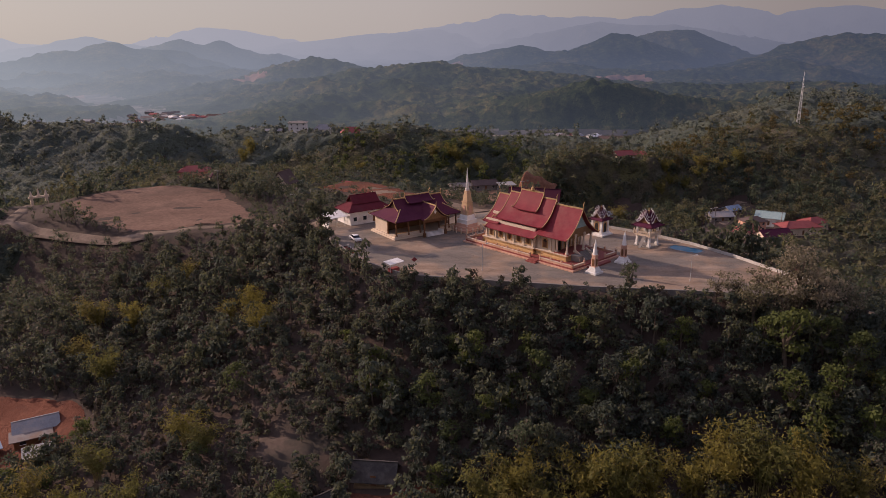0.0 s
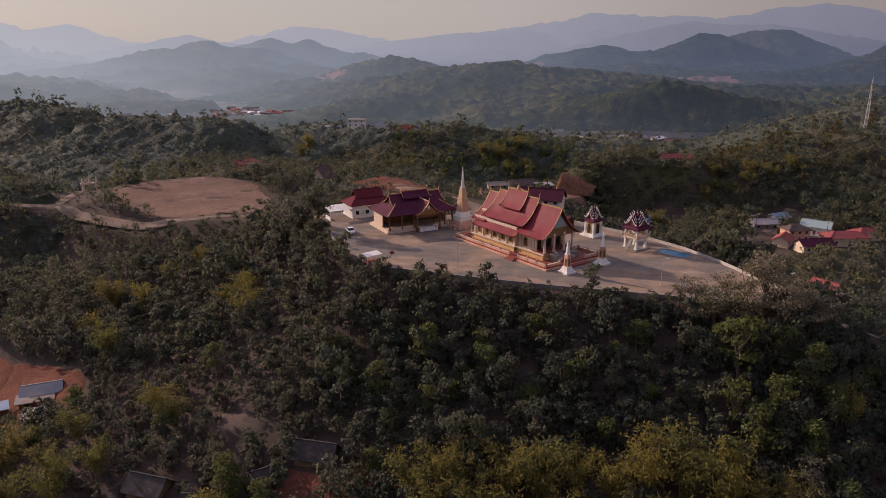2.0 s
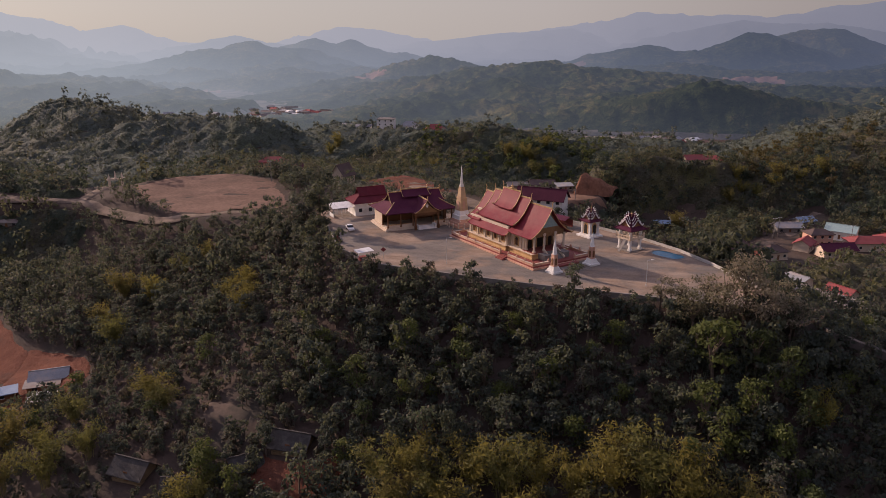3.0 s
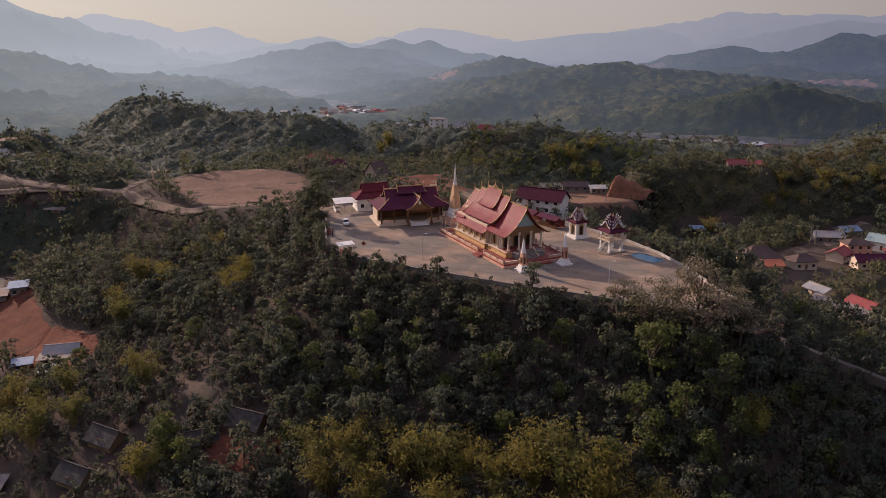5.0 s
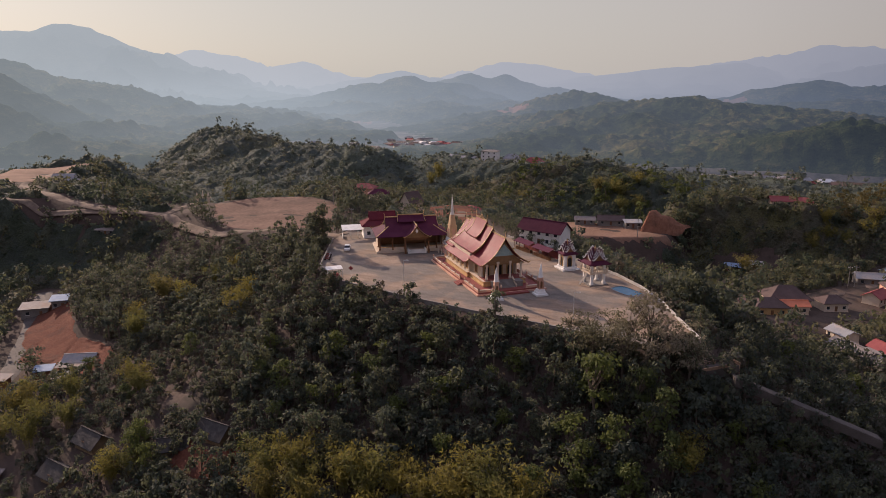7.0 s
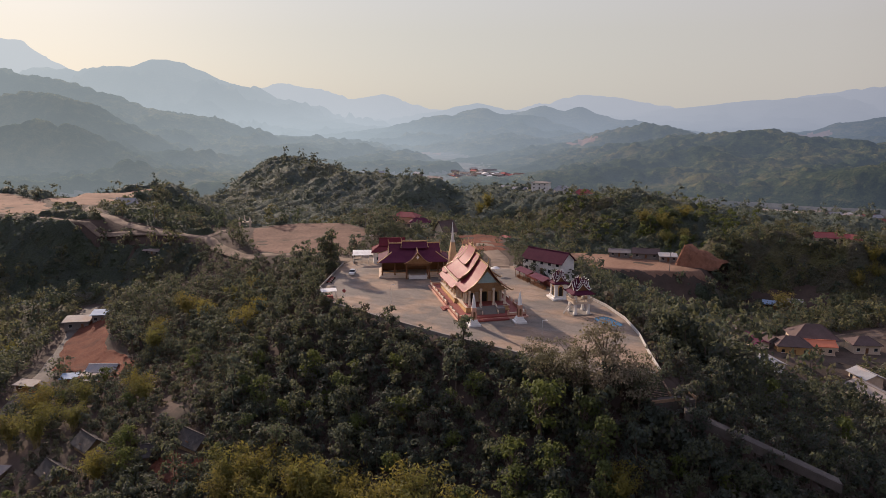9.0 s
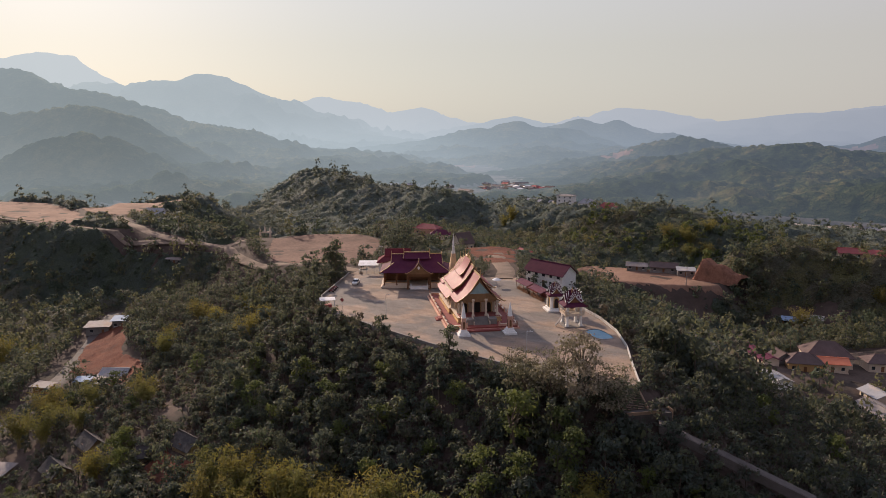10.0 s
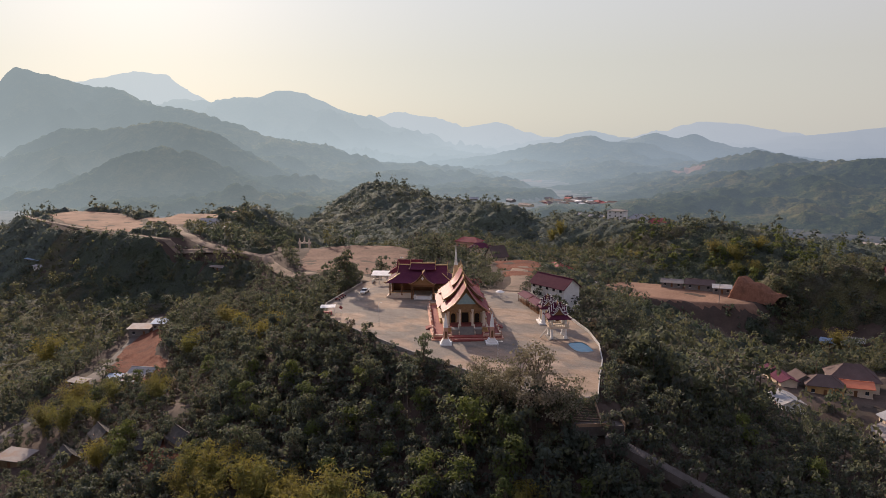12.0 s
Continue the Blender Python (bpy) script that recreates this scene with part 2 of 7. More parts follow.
# far woods: haze put into the leaf colour as paler, greyer tones
M_FARWOOD = foliage("hazed_forest_foliage", [(0.052, 0.066, 0.046), (0.082, 0.102, 0.058), (0.064, 0.082, 0.060), (0.140, 0.136, 0.056), (0.112, 0.102, 0.066), (0.070, 0.090, 0.060)], gloss=0.05, thin=0.42, haze_sheen=0.05, spread=0.3)
M_DISTANT = foliage("pale_hazed_forest_foliage", [(0.088, 0.104, 0.084), (0.116, 0.130, 0.090), (0.098, 0.114, 0.092), (0.152, 0.146, 0.088), (0.104, 0.120, 0.094)], gloss=0.05, thin=0.35, haze_sheen=0.08)
M_SCRUB = foliage("dry_brown_scrub", [(0.064, 0.050, 0.038), (0.092, 0.070, 0.050), (0.054, 0.056, 0.036), (0.110, 0.084, 0.062), (0.070, 0.074, 0.040)], gloss=0.15, thin=0.45)
# concrete darkened for weathering and for tree shade on the stairs
M_STEPS = surface("weathered_shaded_steps", (0.066, 0.057, 0.050), (0.12, 0.102, 0.090), 0.5, 9, 0.9, bump=0.3, deep=0.04, stain=(0.07, 0.062, 0.05))
M_OCHREDIM = surface("weathered_ochre_parapet", (0.24, 0.155, 0.095), (0.34, 0.23, 0.15), 0.5, 9, 0.85, bump=0.2, deep=0.03, stain=(0.16, 0.115, 0.08))
# brown-ochre gilt, lowered in colour for the shade on the temple's front
M_GABLE = surface("shaded_carved_gilt_gable", (0.17, 0.095, 0.042), (0.30, 0.18, 0.085), 2.0, 6, 0.6, 0.1, bump=0.5, deep=0.04)
M_CANE = surface("yellow_green_bamboo_cane", (0.16, 0.14, 0.05), (0.26, 0.22, 0.09), 1.5, 6, 0.6, bump=0.2, deep=0.02)


def crowns(name, tones, grain=0.9):
    """The roof of a wood: tone by tree, broken up by leaf clumps."""
    m = foliage(name, tones, gloss=0.04, thin=0.3, spread=0.0, haze_sheen=0.10)
    nt = m.node_tree
    b_ = nt.nodes["Principled BSDF"]
    bp = nt.nodes.new("ShaderNodeBump")
    bp.inputs["Strength"].default_value, bp.inputs["Distance"].default_value = 1.0, 1.6
    nt.links.new(noise_at(nt, grain, 5, 0.7), bp.inputs["Height"])
    nt.links.new(bp.outputs[0], b_.inputs["Normal"])
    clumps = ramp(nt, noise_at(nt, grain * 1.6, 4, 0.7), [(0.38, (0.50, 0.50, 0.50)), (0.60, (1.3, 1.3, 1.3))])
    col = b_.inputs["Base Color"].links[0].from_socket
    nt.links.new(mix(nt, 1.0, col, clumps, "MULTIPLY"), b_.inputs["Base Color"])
    return m


# crowns of far woods, their base colour paled for haze as well
M_FARCROWN = crowns("hazed_wood_crowns", [(0.050, 0.062, 0.038), (0.074, 0.088, 0.044), (0.062, 0.074, 0.048), (0.136, 0.126, 0.044), (0.112, 0.096, 0.056), (0.064, 0.078, 0.046)])
M_DISTCROWN = crowns("pale_hazed_wood_crowns", [(0.080, 0.098, 0.076), (0.106, 0.122, 0.078), (0.088, 0.106, 0.084), (0.142, 0.138, 0.078), (0.094, 0.110, 0.084)], 0.5)


# ---- building helpers ----
def mesh_from(name, verts, faces, materials, index=None, tone=None, smooth=False):
    """A mesh from arrays: verts n x 3, faces m x 3 or m x 4; index: material per face; tone: a value per vertex."""
    verts, faces = np.asarray(verts, dtype=np.float32), np.asarray(faces, dtype=np.int32)
    me = bpy.data.meshes.new(name)
    k = faces.shape[1]
    me.vertices.add(len(verts))
    me.vertices.foreach_set("co", verts.ravel())
    me.loops.add(faces.size)
    me.loops.foreach_set("vertex_index", faces.ravel())
    me.polygons.add(len(faces))
    me.polygons.foreach_set("loop_start", np.arange(0, faces.size, k, dtype=np.int32))
    for m in materials:
        me.materials.append(m)
    if index is not None:
        me.polygons.foreach_set("material_index", np.asarray(index, dtype=np.int32))
    if not smooth and tone is None:
        me.polygons.foreach_set("use_smooth", np.zeros(len(faces), dtype=bool))
    if tone is not None:
        att = me.attributes.new("tone", "FLOAT", "POINT")
        att.data.foreach_set("value", np.asarray(tone, dtype=np.float32))
    me.update(calc_edges=True)
    return me


def thing(name, m=None, label="", category="", group="", kind=""):
    ob = new(name)
    ob.empty_display_size = 0.5
    if m is not None:
        ob.matrix_basis = m
    return tagged(ob, label, category, group, kind)


def part(name, bm, material, parent, label=""):
    """Links a bmesh as one mesh object under a thing or under a part."""
    bmesh.ops.recalc_face_normals(bm, faces=bm.faces)
    me = bpy.data.meshes.new(name)
    bm.to_mesh(me)
    bm.free()
    me.materials.append(material)
    ob = new(name, me)
    ob.parent = parent
    return tagged(ob, label)


def B():
    return bmesh.new()


def hexa(bm, low, high):
    """A solid between a lower and an upper ring of points."""
    a, b = [bm.verts.new(p) for p in low], [bm.verts.new(p) for p in high]
    n = len(a)
    bm.faces.new(a[::-1])
    bm.faces.new(b)
    for i in range(n):
        bm.faces.new((a[i], a[(i + 1) % n], b[(i + 1) % n], b[i]))
    return bm


def box(bm, x0, x1, y0, y1, z0, z1, inset=0.0):
    """A block; inset: how far its top draws in."""
    return hexa(bm, [(x0, y0, z0), (x1, y0, z0), (x1, y1, z0), (x0, y1, z0)],
                [(x0 + inset, y0 + inset, z1), (x1 - inset, y0 + inset, z1), (x1 - inset, y1 - inset, z1), (x0 + inset, y1 - inset, z1)])


def turned(bm, x, y, profile, n=12, turn=0.0):
    """A solid of rings: profile rows of (radius, height)."""
    rings = [[bm.verts.new((x + r * math.cos(2 * math.pi * i / n + turn), y + r * math.sin(2 * math.pi * i / n + turn), z)) for i in range(n)] for r, z in profile]
    bm.faces.new(rings[0][::-1])
    bm.faces.new(rings[-1])
    for a, b in zip(rings, rings[1:]):
        for i in range(n):
            bm.faces.new((a[i], a[(i + 1) % n], b[(i + 1) % n], b[i]))
    return bm


def bar(bm, p, q, r=0.05, n=6):
    """A round bar from p to q."""
    p, q = Vector(p), Vector(q)
    w = (q - p).normalized()
    s = w.orthogonal().normalized()
    t = w.cross(s)
    ring = [s * (r * math.cos(2 * math.pi * i / n)) + t * (r * math.sin(2 * math.pi * i / n)) for i in range(n)]
    return hexa(bm, [p + v for v in ring], [q + v for v in ring])


def ribbon(bm, pts, across, drop):
    """A beam that follows pts, with the width vector across and the depth vector drop."""
    a, d = Vector(across), Vector(drop)
    rows = [[bm.verts.new(Vector(p) + o) for o in (-a / 2, a / 2, a / 2 + d, -a / 2 + d)] for p in pts]
    bm.faces.new(rows[0])
    bm.faces.new(rows[-1][::-1])
    for r, s in zip(rows, rows[1:]):
        for i in range(4):
            bm.faces.new((r[i], r[(i + 1) % 4], s[(i + 1) % 4], s[i]))
    return bm


# ---- the lie of the land ----
def lattice(x, y, size, seed):
    """Smooth value noise, 0 to 1, with features of that size in metres."""
    x, y = np.asarray(x) / size, np.asarray(y) / size
    xi, yi = np.floor(x).astype(np.int64), np.floor(y).astype(np.int64)
    fx, fy = x - xi, y - yi
    fx, fy = fx * fx * (3 - 2 * fx), fy * fy * (3 - 2 * fy)

    def corner(i, j):
        h = (i * 374761393 + j * 668265263 + seed * 974634777) & 0x7FFFFFFF
        h = ((h ^ (h >> 13)) * 1274126177) & 0x7FFFFFFF
        return ((h ^ (h >> 16)) & 0xFFFF) / 65535.0
    return (corner(xi, yi) * (1 - fx) + corner(xi + 1, yi) * fx) * (1 - fy) + (corner(xi, yi + 1) * (1 - fx) + corner(xi + 1, yi + 1) * fx) * fy


PLAZA = [(-20.5, 167.5), (-9.5, 157.2), (12.5, 152), (33, 147.8), (55, 144.6), (76, 141), (83, 148.5), (77.5, 160), (73, 170), (66.5, 181),
         (58.5, 190.5), (47, 200.5), (34, 211), (16, 224), (7, 219), (2, 212), (-14, 206), (-26, 211), (-39, 214), (-35, 197)]


def to_segment(x, y, a, b):
    ax, ay, bx, by = a[0], a[1], b[0], b[1]
    dx, dy = bx - ax, by - ay
    k = np.clip(((x - ax) * dx + (y - ay) * dy) / max(dx * dx + dy * dy, 1e-6), 0, 1)
    return np.hypot(x - ax - k * dx, y - ay - k * dy), k


def to_polygon(x, y, ring):
    """Distance outside the ring, 0 within."""
    x, y = np.asarray(x, dtype=float), np.asarray(y, dtype=float)
    best, within = np.full(x.shape, 1e9), np.zeros(x.shape, dtype=bool)
    for a, b in zip(ring, ring[1:] + ring[:1]):
        best = np.minimum(best, to_segment(x, y, a, b)[0])
        if a[1] != b[1]:
            within ^= ((a[1] > y) != (b[1] > y)) & (x < (b[0] - a[0]) * (y - a[1]) / (b[1] - a[1]) + a[0])
    return np.where(within, 0.0, best)


# spines of the near hills: from x, y, z to x, y, z, half width, fall, reach
NEAR_HILLS = [
    (-116, 268, -7.5, -80, 253, -7, 34, 42, 45),
    (-36, 208, -1, -72, 226, -6, 8, 42, 60),
    (10, 225, -1, -38, 300, -8, 12, 36, 50),
    (-45, 352, -24, -80, 338, -19, 12, 30, 40),
    (-80, 338, -19, -136, 388, -22, 14, 30, 45),
    (-6, 356, -25, 36, 368, -25, 17, 24, 13),
    (60, 398, -17, 80, 404, -14, 8, 34, 20),
    (80, 410, -12, 112, 404, -14, 10, 34, 22),
    (-152, 252, -8, -258, 258, -6, 15, 42, 26),
    (-258, 256, -6, -415, 258, -6, 32, 42, 30),
    (-300, 290, -6, -345, 350, -5, 24, 42, 36),
]
MID_HILLS = [
    (-415, 625, -10, -460, 645, -12, 26, 42, 46),
    (-300, 562, -16, -215, 540, -14, 14, 28, 40),
    (-150, 562, -18, -40, 535, -18, 22, 30, 42),
    (-40, 535, -20, 90, 490, -30, 16, 22, 42),
    (-190, 440, -30, -70, 430, -30, 18, 18, 45),
    (230, 458, 4, 340, 485, 8, 22, 50, 75),
    (225, 455, 2, 145, 418, -14, 8, 40, 55),
    (250, 620, -14, 380, 690, -8, 25, 36, 60),
    (30, 640, -36, 130, 650, -36, 20, 16, 40),
]
FAR_HILLS = [
    (106, 288, -34.5, 152, 322, -35.5, 24, 13, 50),
    (-172, 190, -36, -110, 130, -36.5, 5, 10, 20),
    (-110, 130, -36.5, -80, 85, -40, 5, 8, 20),
]


def height(x, y):
    x, y = np.asarray(x, dtype=float), np.asarray(y, dtype=float)
    out = to_polygon(x, y, PLAZA)
    west = np.clip((-40 - x) / 60, 0, 1) * np.clip((y - 150) / 30, 0, 1) * np.clip(1 - (out - 180) / 200, 0, 1)
    z = -0.6 * np.clip(out / 1.5, 0, 1) - (52 - 12 * west) * (1 - np.exp(-np.maximum(out - 1.0, 0) / 70))
    for x0, y0, z0, x1, y1, z1, w, fall, reach in NEAR_HILLS + MID_HILLS + FAR_HILLS:
        d, k = to_segment(x, y, (x0, y0), (x1, y1))
        h = z0 + (z1 - z0) * k - fall * (1 - np.exp(-(np.maximum(d - w, 0) / reach) ** 1.35)) - 22 * np.clip((d - w - 1.6 * reach) / (2.5 * reach), 0, 1) ** 2
        z = np.maximum(z, h) + 2.0 * np.exp(-np.abs(z - h) / 2.0) * np.clip(out / 12, 0, 1) * 0.5
    rough = np.clip((out - 6) / 60, 0, 1)
    hill = np.clip((z + 46) / 14, 0, 1)
    z = np.maximum(z, -48 + 1.5 * lattice(x, y, 90, 3))
    bumps = (lattice(x, y, 38, 5) - 0.5) * 5 + ((lattice(x, y, 85, 7) - 0.5) * 16 + (lattice(x, y, 170, 8) - 0.5) * 16) * np.clip((out - 150) / 300, 0, 1) + (lattice(x, y, 15, 6) - 0.5) * 1.6
    flat = np.ones_like(x)
    for line, w in FLATS:
        for a, b in zip(line, line[1:]):
            flat = np.minimum(flat, np.clip((to_segment(x, y, a, b)[0] - w) / 14, 0, 1))
    return z + bumps * rough * hill * flat


ROADS = [
    ([(-36, 206), (-50, 214), (-64, 223), (-85, 222), (-104, 220), (-126, 229), (-150, 240)], 1.8),
    ([(-150, 240), (-180, 239), (-214, 243), (-249, 251), (-280, 266), (-296, 288), (-312, 320), (-328, 346)], 2.4),
    ([(-152, 241), (-156, 256), (-160, 272), (-158, 290), (-166, 304)], 2.0),
    ([(-153, 239), (-190, 237), (-230, 234), (-275, 230), (-330, 226), (-400, 228), (-470, 236)], 1.4),
    ([(-174, 194), (-150, 171), (-114, 136), (-98, 115), (-85, 92), (-80, 60)], 3.0),
    ([(160, 372), (130, 332), (110, 308), (92, 294), (77, 277), (73, 258), (78, 238)], 3.0),
    ([(13, 220), (2, 243), (-18, 272), (-36, 302)], 3.2),
]
FIELD = [(-140, 292), (-116, 304), (-92, 290), (-72, 254), (-60, 236), (-66, 228), (-102, 225), (-126, 243), (-146, 268)]
TRACKS = [(-429, 247), (-440, 272), (-399, 284), (-330, 268), (-290, 252), (-281, 238), (-300, 230), (-365, 232)]
SPUR = [(-345, 280), (-372, 320), (-352, 364), (-322, 352), (-288, 302), (-277, 277), (-300, 264)]
CLAYFLAT = [(-20, 346), (-2, 341), (20, 347), (44, 352), (56, 360), (44, 368), (36, 384), (10, 388), (-16, 376)]
FLATS = [(line, w) for line, w in ROADS] + [([(-116, 268), (-80, 253)], 36), ([(-6, 356), (36, 368)], 24), ([(106, 288), (152, 322)], 26), ([(-36, 300), (-36, 301)], 16), ([(-114, 564), (-60, 540)], 16), ([(-270, 256), (-410, 258)], 32)]

# the ground: one sheet, fine round the hilltop, coarse to the horizon
radii = np.concatenate([np.arange(0.5, 160, 2.6), np.arange(160, 520, 4.5), np.arange(520, 1400, 11), np.geomspace(1400, 4900, 22)])
turns = np.linspace(0, 2 * np.pi, 330, endpoint=False)
gx = (radii[:, None] * np.cos(turns)[None, :]).ravel()
gy = 190 + (radii[:, None] * np.sin(turns)[None, :]).ravel()
gz = height(gx, gy)
gz = np.where(to_polygon(gx, gy, PLAZA) < 0.3, -1.0, gz)
nr, nt_ = len(radii), len(turns)
ii, jj = np.meshgrid(np.arange(nr - 1), np.arange(nt_), indexing="ij")
quads = np.stack([ii * nt_ + jj, (ii + 1) * nt_ + jj, (ii + 1) * nt_ + (jj + 1) % nt_, ii * nt_ + (jj + 1) % nt_], -1).reshape(-1, 4)
ground = new("ground", mesh_from("ground", np.stack([gx, gy, gz], 1), quads, [M_GROUND], smooth=True))
tagged(ground, "wooded hill country with dry brown forest floor", "ground", kind="structure")


def draped(name, line, w, material, label, lift=0.2, category="road"):
    """A strip laid along a line over the land, its rims dipping in."""
    pts = []
    for a, b in zip(line, line[1:]):
        n = max(2, int(math.hypot(b[0] - a[0], b[1] - a[1]) / 3))
        pts += [(a[0] + (b[0] - a[0]) * i / n, a[1] + (b[1] - a[1]) * i / n) for i in range(n)]
    pts.append(line[-1])
    P = np.array(pts)
    for _ in range(4):
        P[1:-1] = (P[:-2] + 2 * P[1:-1] + P[2:]) / 4
    T = np.gradient(P, axis=0)
    T /= np.hypot(T[:, 0], T[:, 1])[:, None]
    N = np.stack([-T[:, 1], T[:, 0]], 1)
    wob = 1 + 0.35 * (lattice(P[:, 0], P[:, 1], 9, 21) - 0.5)
    cols = [(-1.3, -0.6), (-1, 0), (-0.35, 0.03), (0.35, 0.03), (1, 0), (1.3, -0.6)]
    mid = height(P[:, 0], P[:, 1])
    V = []
    for k, dz in cols:
        q = P + N * (k * w * wob)[:, None]
        z = np.maximum(height(q[:, 0], q[:, 1]), mid - 0.3) + lift + dz
        V.append(np.stack([q[:, 0], q[:, 1], z], 1))
    n = len(P)
    F = [(c * n + i, c * n + i + 1, (c + 1) * n + i + 1, (c + 1) * n + i) for c in range(len(cols) - 1) for i in range(n - 1)]
    ob = new(name, mesh_from(name, np.concatenate(V), F, [material], smooth=True))
    return tagged(ob, label, category, kind="structure")


def patch(name, ring, material, label, lift=0.3, step=2.5, category="ground", below=None):
    """A piece of bare ground inside a ring, laid over the land."""
    R = np.array(ring)
    xs, ys = np.arange(R[:, 0].min() - 3, R[:, 0].max() + 3, step), np.arange(R[:, 1].min() - 3, R[:, 1].max() + 3, step)
    X, Y = np.meshgrid(xs, ys)
    out = to_polygon(X, Y, ring) + 2.2 * (lattice(X, Y, 7, 31) - 0.6)
    Z = height(X, Y) + lift - np.clip(out, 0, 3) * 0.6
    keep = out < 2.0
    if below is not None:
        keep &= Z < below
    idx = np.arange(X.size).reshape(X.shape)
    ok = keep[:-1, :-1] & keep[1:, :-1] & keep[:-1, 1:] & keep[1:, 1:]
    F = np.stack([idx[:-1, :-1], idx[:-1, 1:], idx[1:, 1:], idx[1:, :-1]], -1)[ok]
    ob = new(name, mesh_from(name, np.stack([X, Y, Z], -1).reshape(-1, 3), F, [material], smooth=True))
    return tagged(ob, label, category, kind="structure")


ROAD_WORDS = ["pale dusty dirt road beside the bare field", "dirt track climbing between hills", "pale dirt track leading up to the gate", "thin dirt track above the wooded valley",
              "pale concrete road below the red bank", "dusty village road between houses", "dirt path running down behind the temple"]
for (line, w), words in zip(ROADS, ROAD_WORDS):
    draped("road", line, w, M_STEPS if "concrete" in words else M_ROAD, words)
patch("dirt_field", FIELD, M_DIRT, "bare reddish-brown levelled dirt field")
patch("clay_yard", CLAYFLAT, M_YARD, "levelled orange dirt yard below a clay cut", step=1.2)
patch("earth_slope", [(22, 339), (54, 348), (88, 350), (98, 332), (76, 324), (46, 330)], M_SHADEARTH, "bare reddish earth slope below the yard", lift=0.3, step=1.5)
patch("dirt_slope", [(-53, 303), (-47, 317), (-33, 312), (-18, 292), (-6, 266), (-16, 259), (-36, 284)], M_CLAY, "bare orange earth slope", category="ground")
BANK = [(-158, 182), (-142, 163), (-118, 142), (-108, 146), (-110, 156), (-128, 168), (-142, 180)]
# the steep clay cut at the end of the yard: a raw face with gullies and a rounded brow
cs, ck = np.meshgrid(np.linspace(0, 1, 40), np.linspace(0, 1, 22))
brow = 11.5 * np.clip(cs / 0.16, 0, 1) ** 0.7 * (1.05 - 0.85 * cs ** 1.3) + 1.2 * (lattice(cs * 27, cs * 0, 4.5, 93) - 0.5) * np.clip(cs * 6, 0, 1)
lean = 1 - (1 - np.clip(ck / 0.72, 0, 1)) ** 1.5
back = np.clip(ck / 0.72, 0, 1) * 4.5 + np.clip((ck - 0.72) / 0.28, 0, 1) * 12
gully = 0.9 * (lattice(cs * 26, ck * 3, 2.4, 91) - 0.5) + 0.5 * (lattice(cs * 26, ck * 12, 1.1, 92) - 0.5)
cut_x = 38 + 21 * cs + back * 0.35 + gully * 0.3
cut_y = 366 - 3 * np.sin(np.pi * cs) + 5 * cs + back * 0.94 + gully
cut_z = -26 + brow * lean + 0.5 * gully - np.clip((ck - 0.8) / 0.2, 0, 1) ** 2 * 5
ci, cj = np.meshgrid(np.arange(21), np.arange(39), indexing="ij")
cut_f = np.stack([ci * 40 + cj, ci * 40 + cj + 1, (ci + 1) * 40 + cj + 1, (ci + 1) * 40 + cj], -1).reshape(-1, 4)
tagged(new("clay_cut", mesh_from("clay_cut", np.stack([cut_x, cut_y, cut_z], -1).reshape(-1, 3), cut_f, [M_CUT], smooth=True)), "steep raw orange clay cut beside the yard", "cliff", kind="structure")
patch("graded_slope", TRACKS, M_YARD, "bare graded dirt hillside crossed by tracks", lift=0.3, step=3)
patch("graded_spur", SPUR, M_YARD, "pale graded dirt spur beside the track", lift=0.3, step=3)
patch("clay_bank", BANK, M_CLAY, "raw red clay bank above a road", lift=0.5, step=1.3)
SHACKYARD = [(-110, 158), (-98, 154), (-88, 151), (-81, 143), (-82, 136), (-88, 131), (-96, 132), (-106, 142)]
patch("shack_yard", SHACKYARD, M_CLAY, "trampled red clay around the tin shacks", lift=0.4, step=1.3)
patch("rubble_ledge", [(-42, 124), (-36, 124.5), (-26, 120.5), (-26, 118.5), (-36, 121)], M_SHADEARTH, "trodden brown rubble ledge above the huts", lift=0.5, step=1.0)
patch("clay_ledge", [(-19, 110), (-9, 107), (-2, 110), (4, 106), (-2, 102), (-17, 103)], M_CLAY, "trodden red earth between huts", lift=0.3, step=1.2)


# ---- distance: hazy hills beyond the valley ----
EYE = (75.0, 5.0, 52.0)          # the middle of the country looked over
FLOOR = -46.3                    # the valley floor


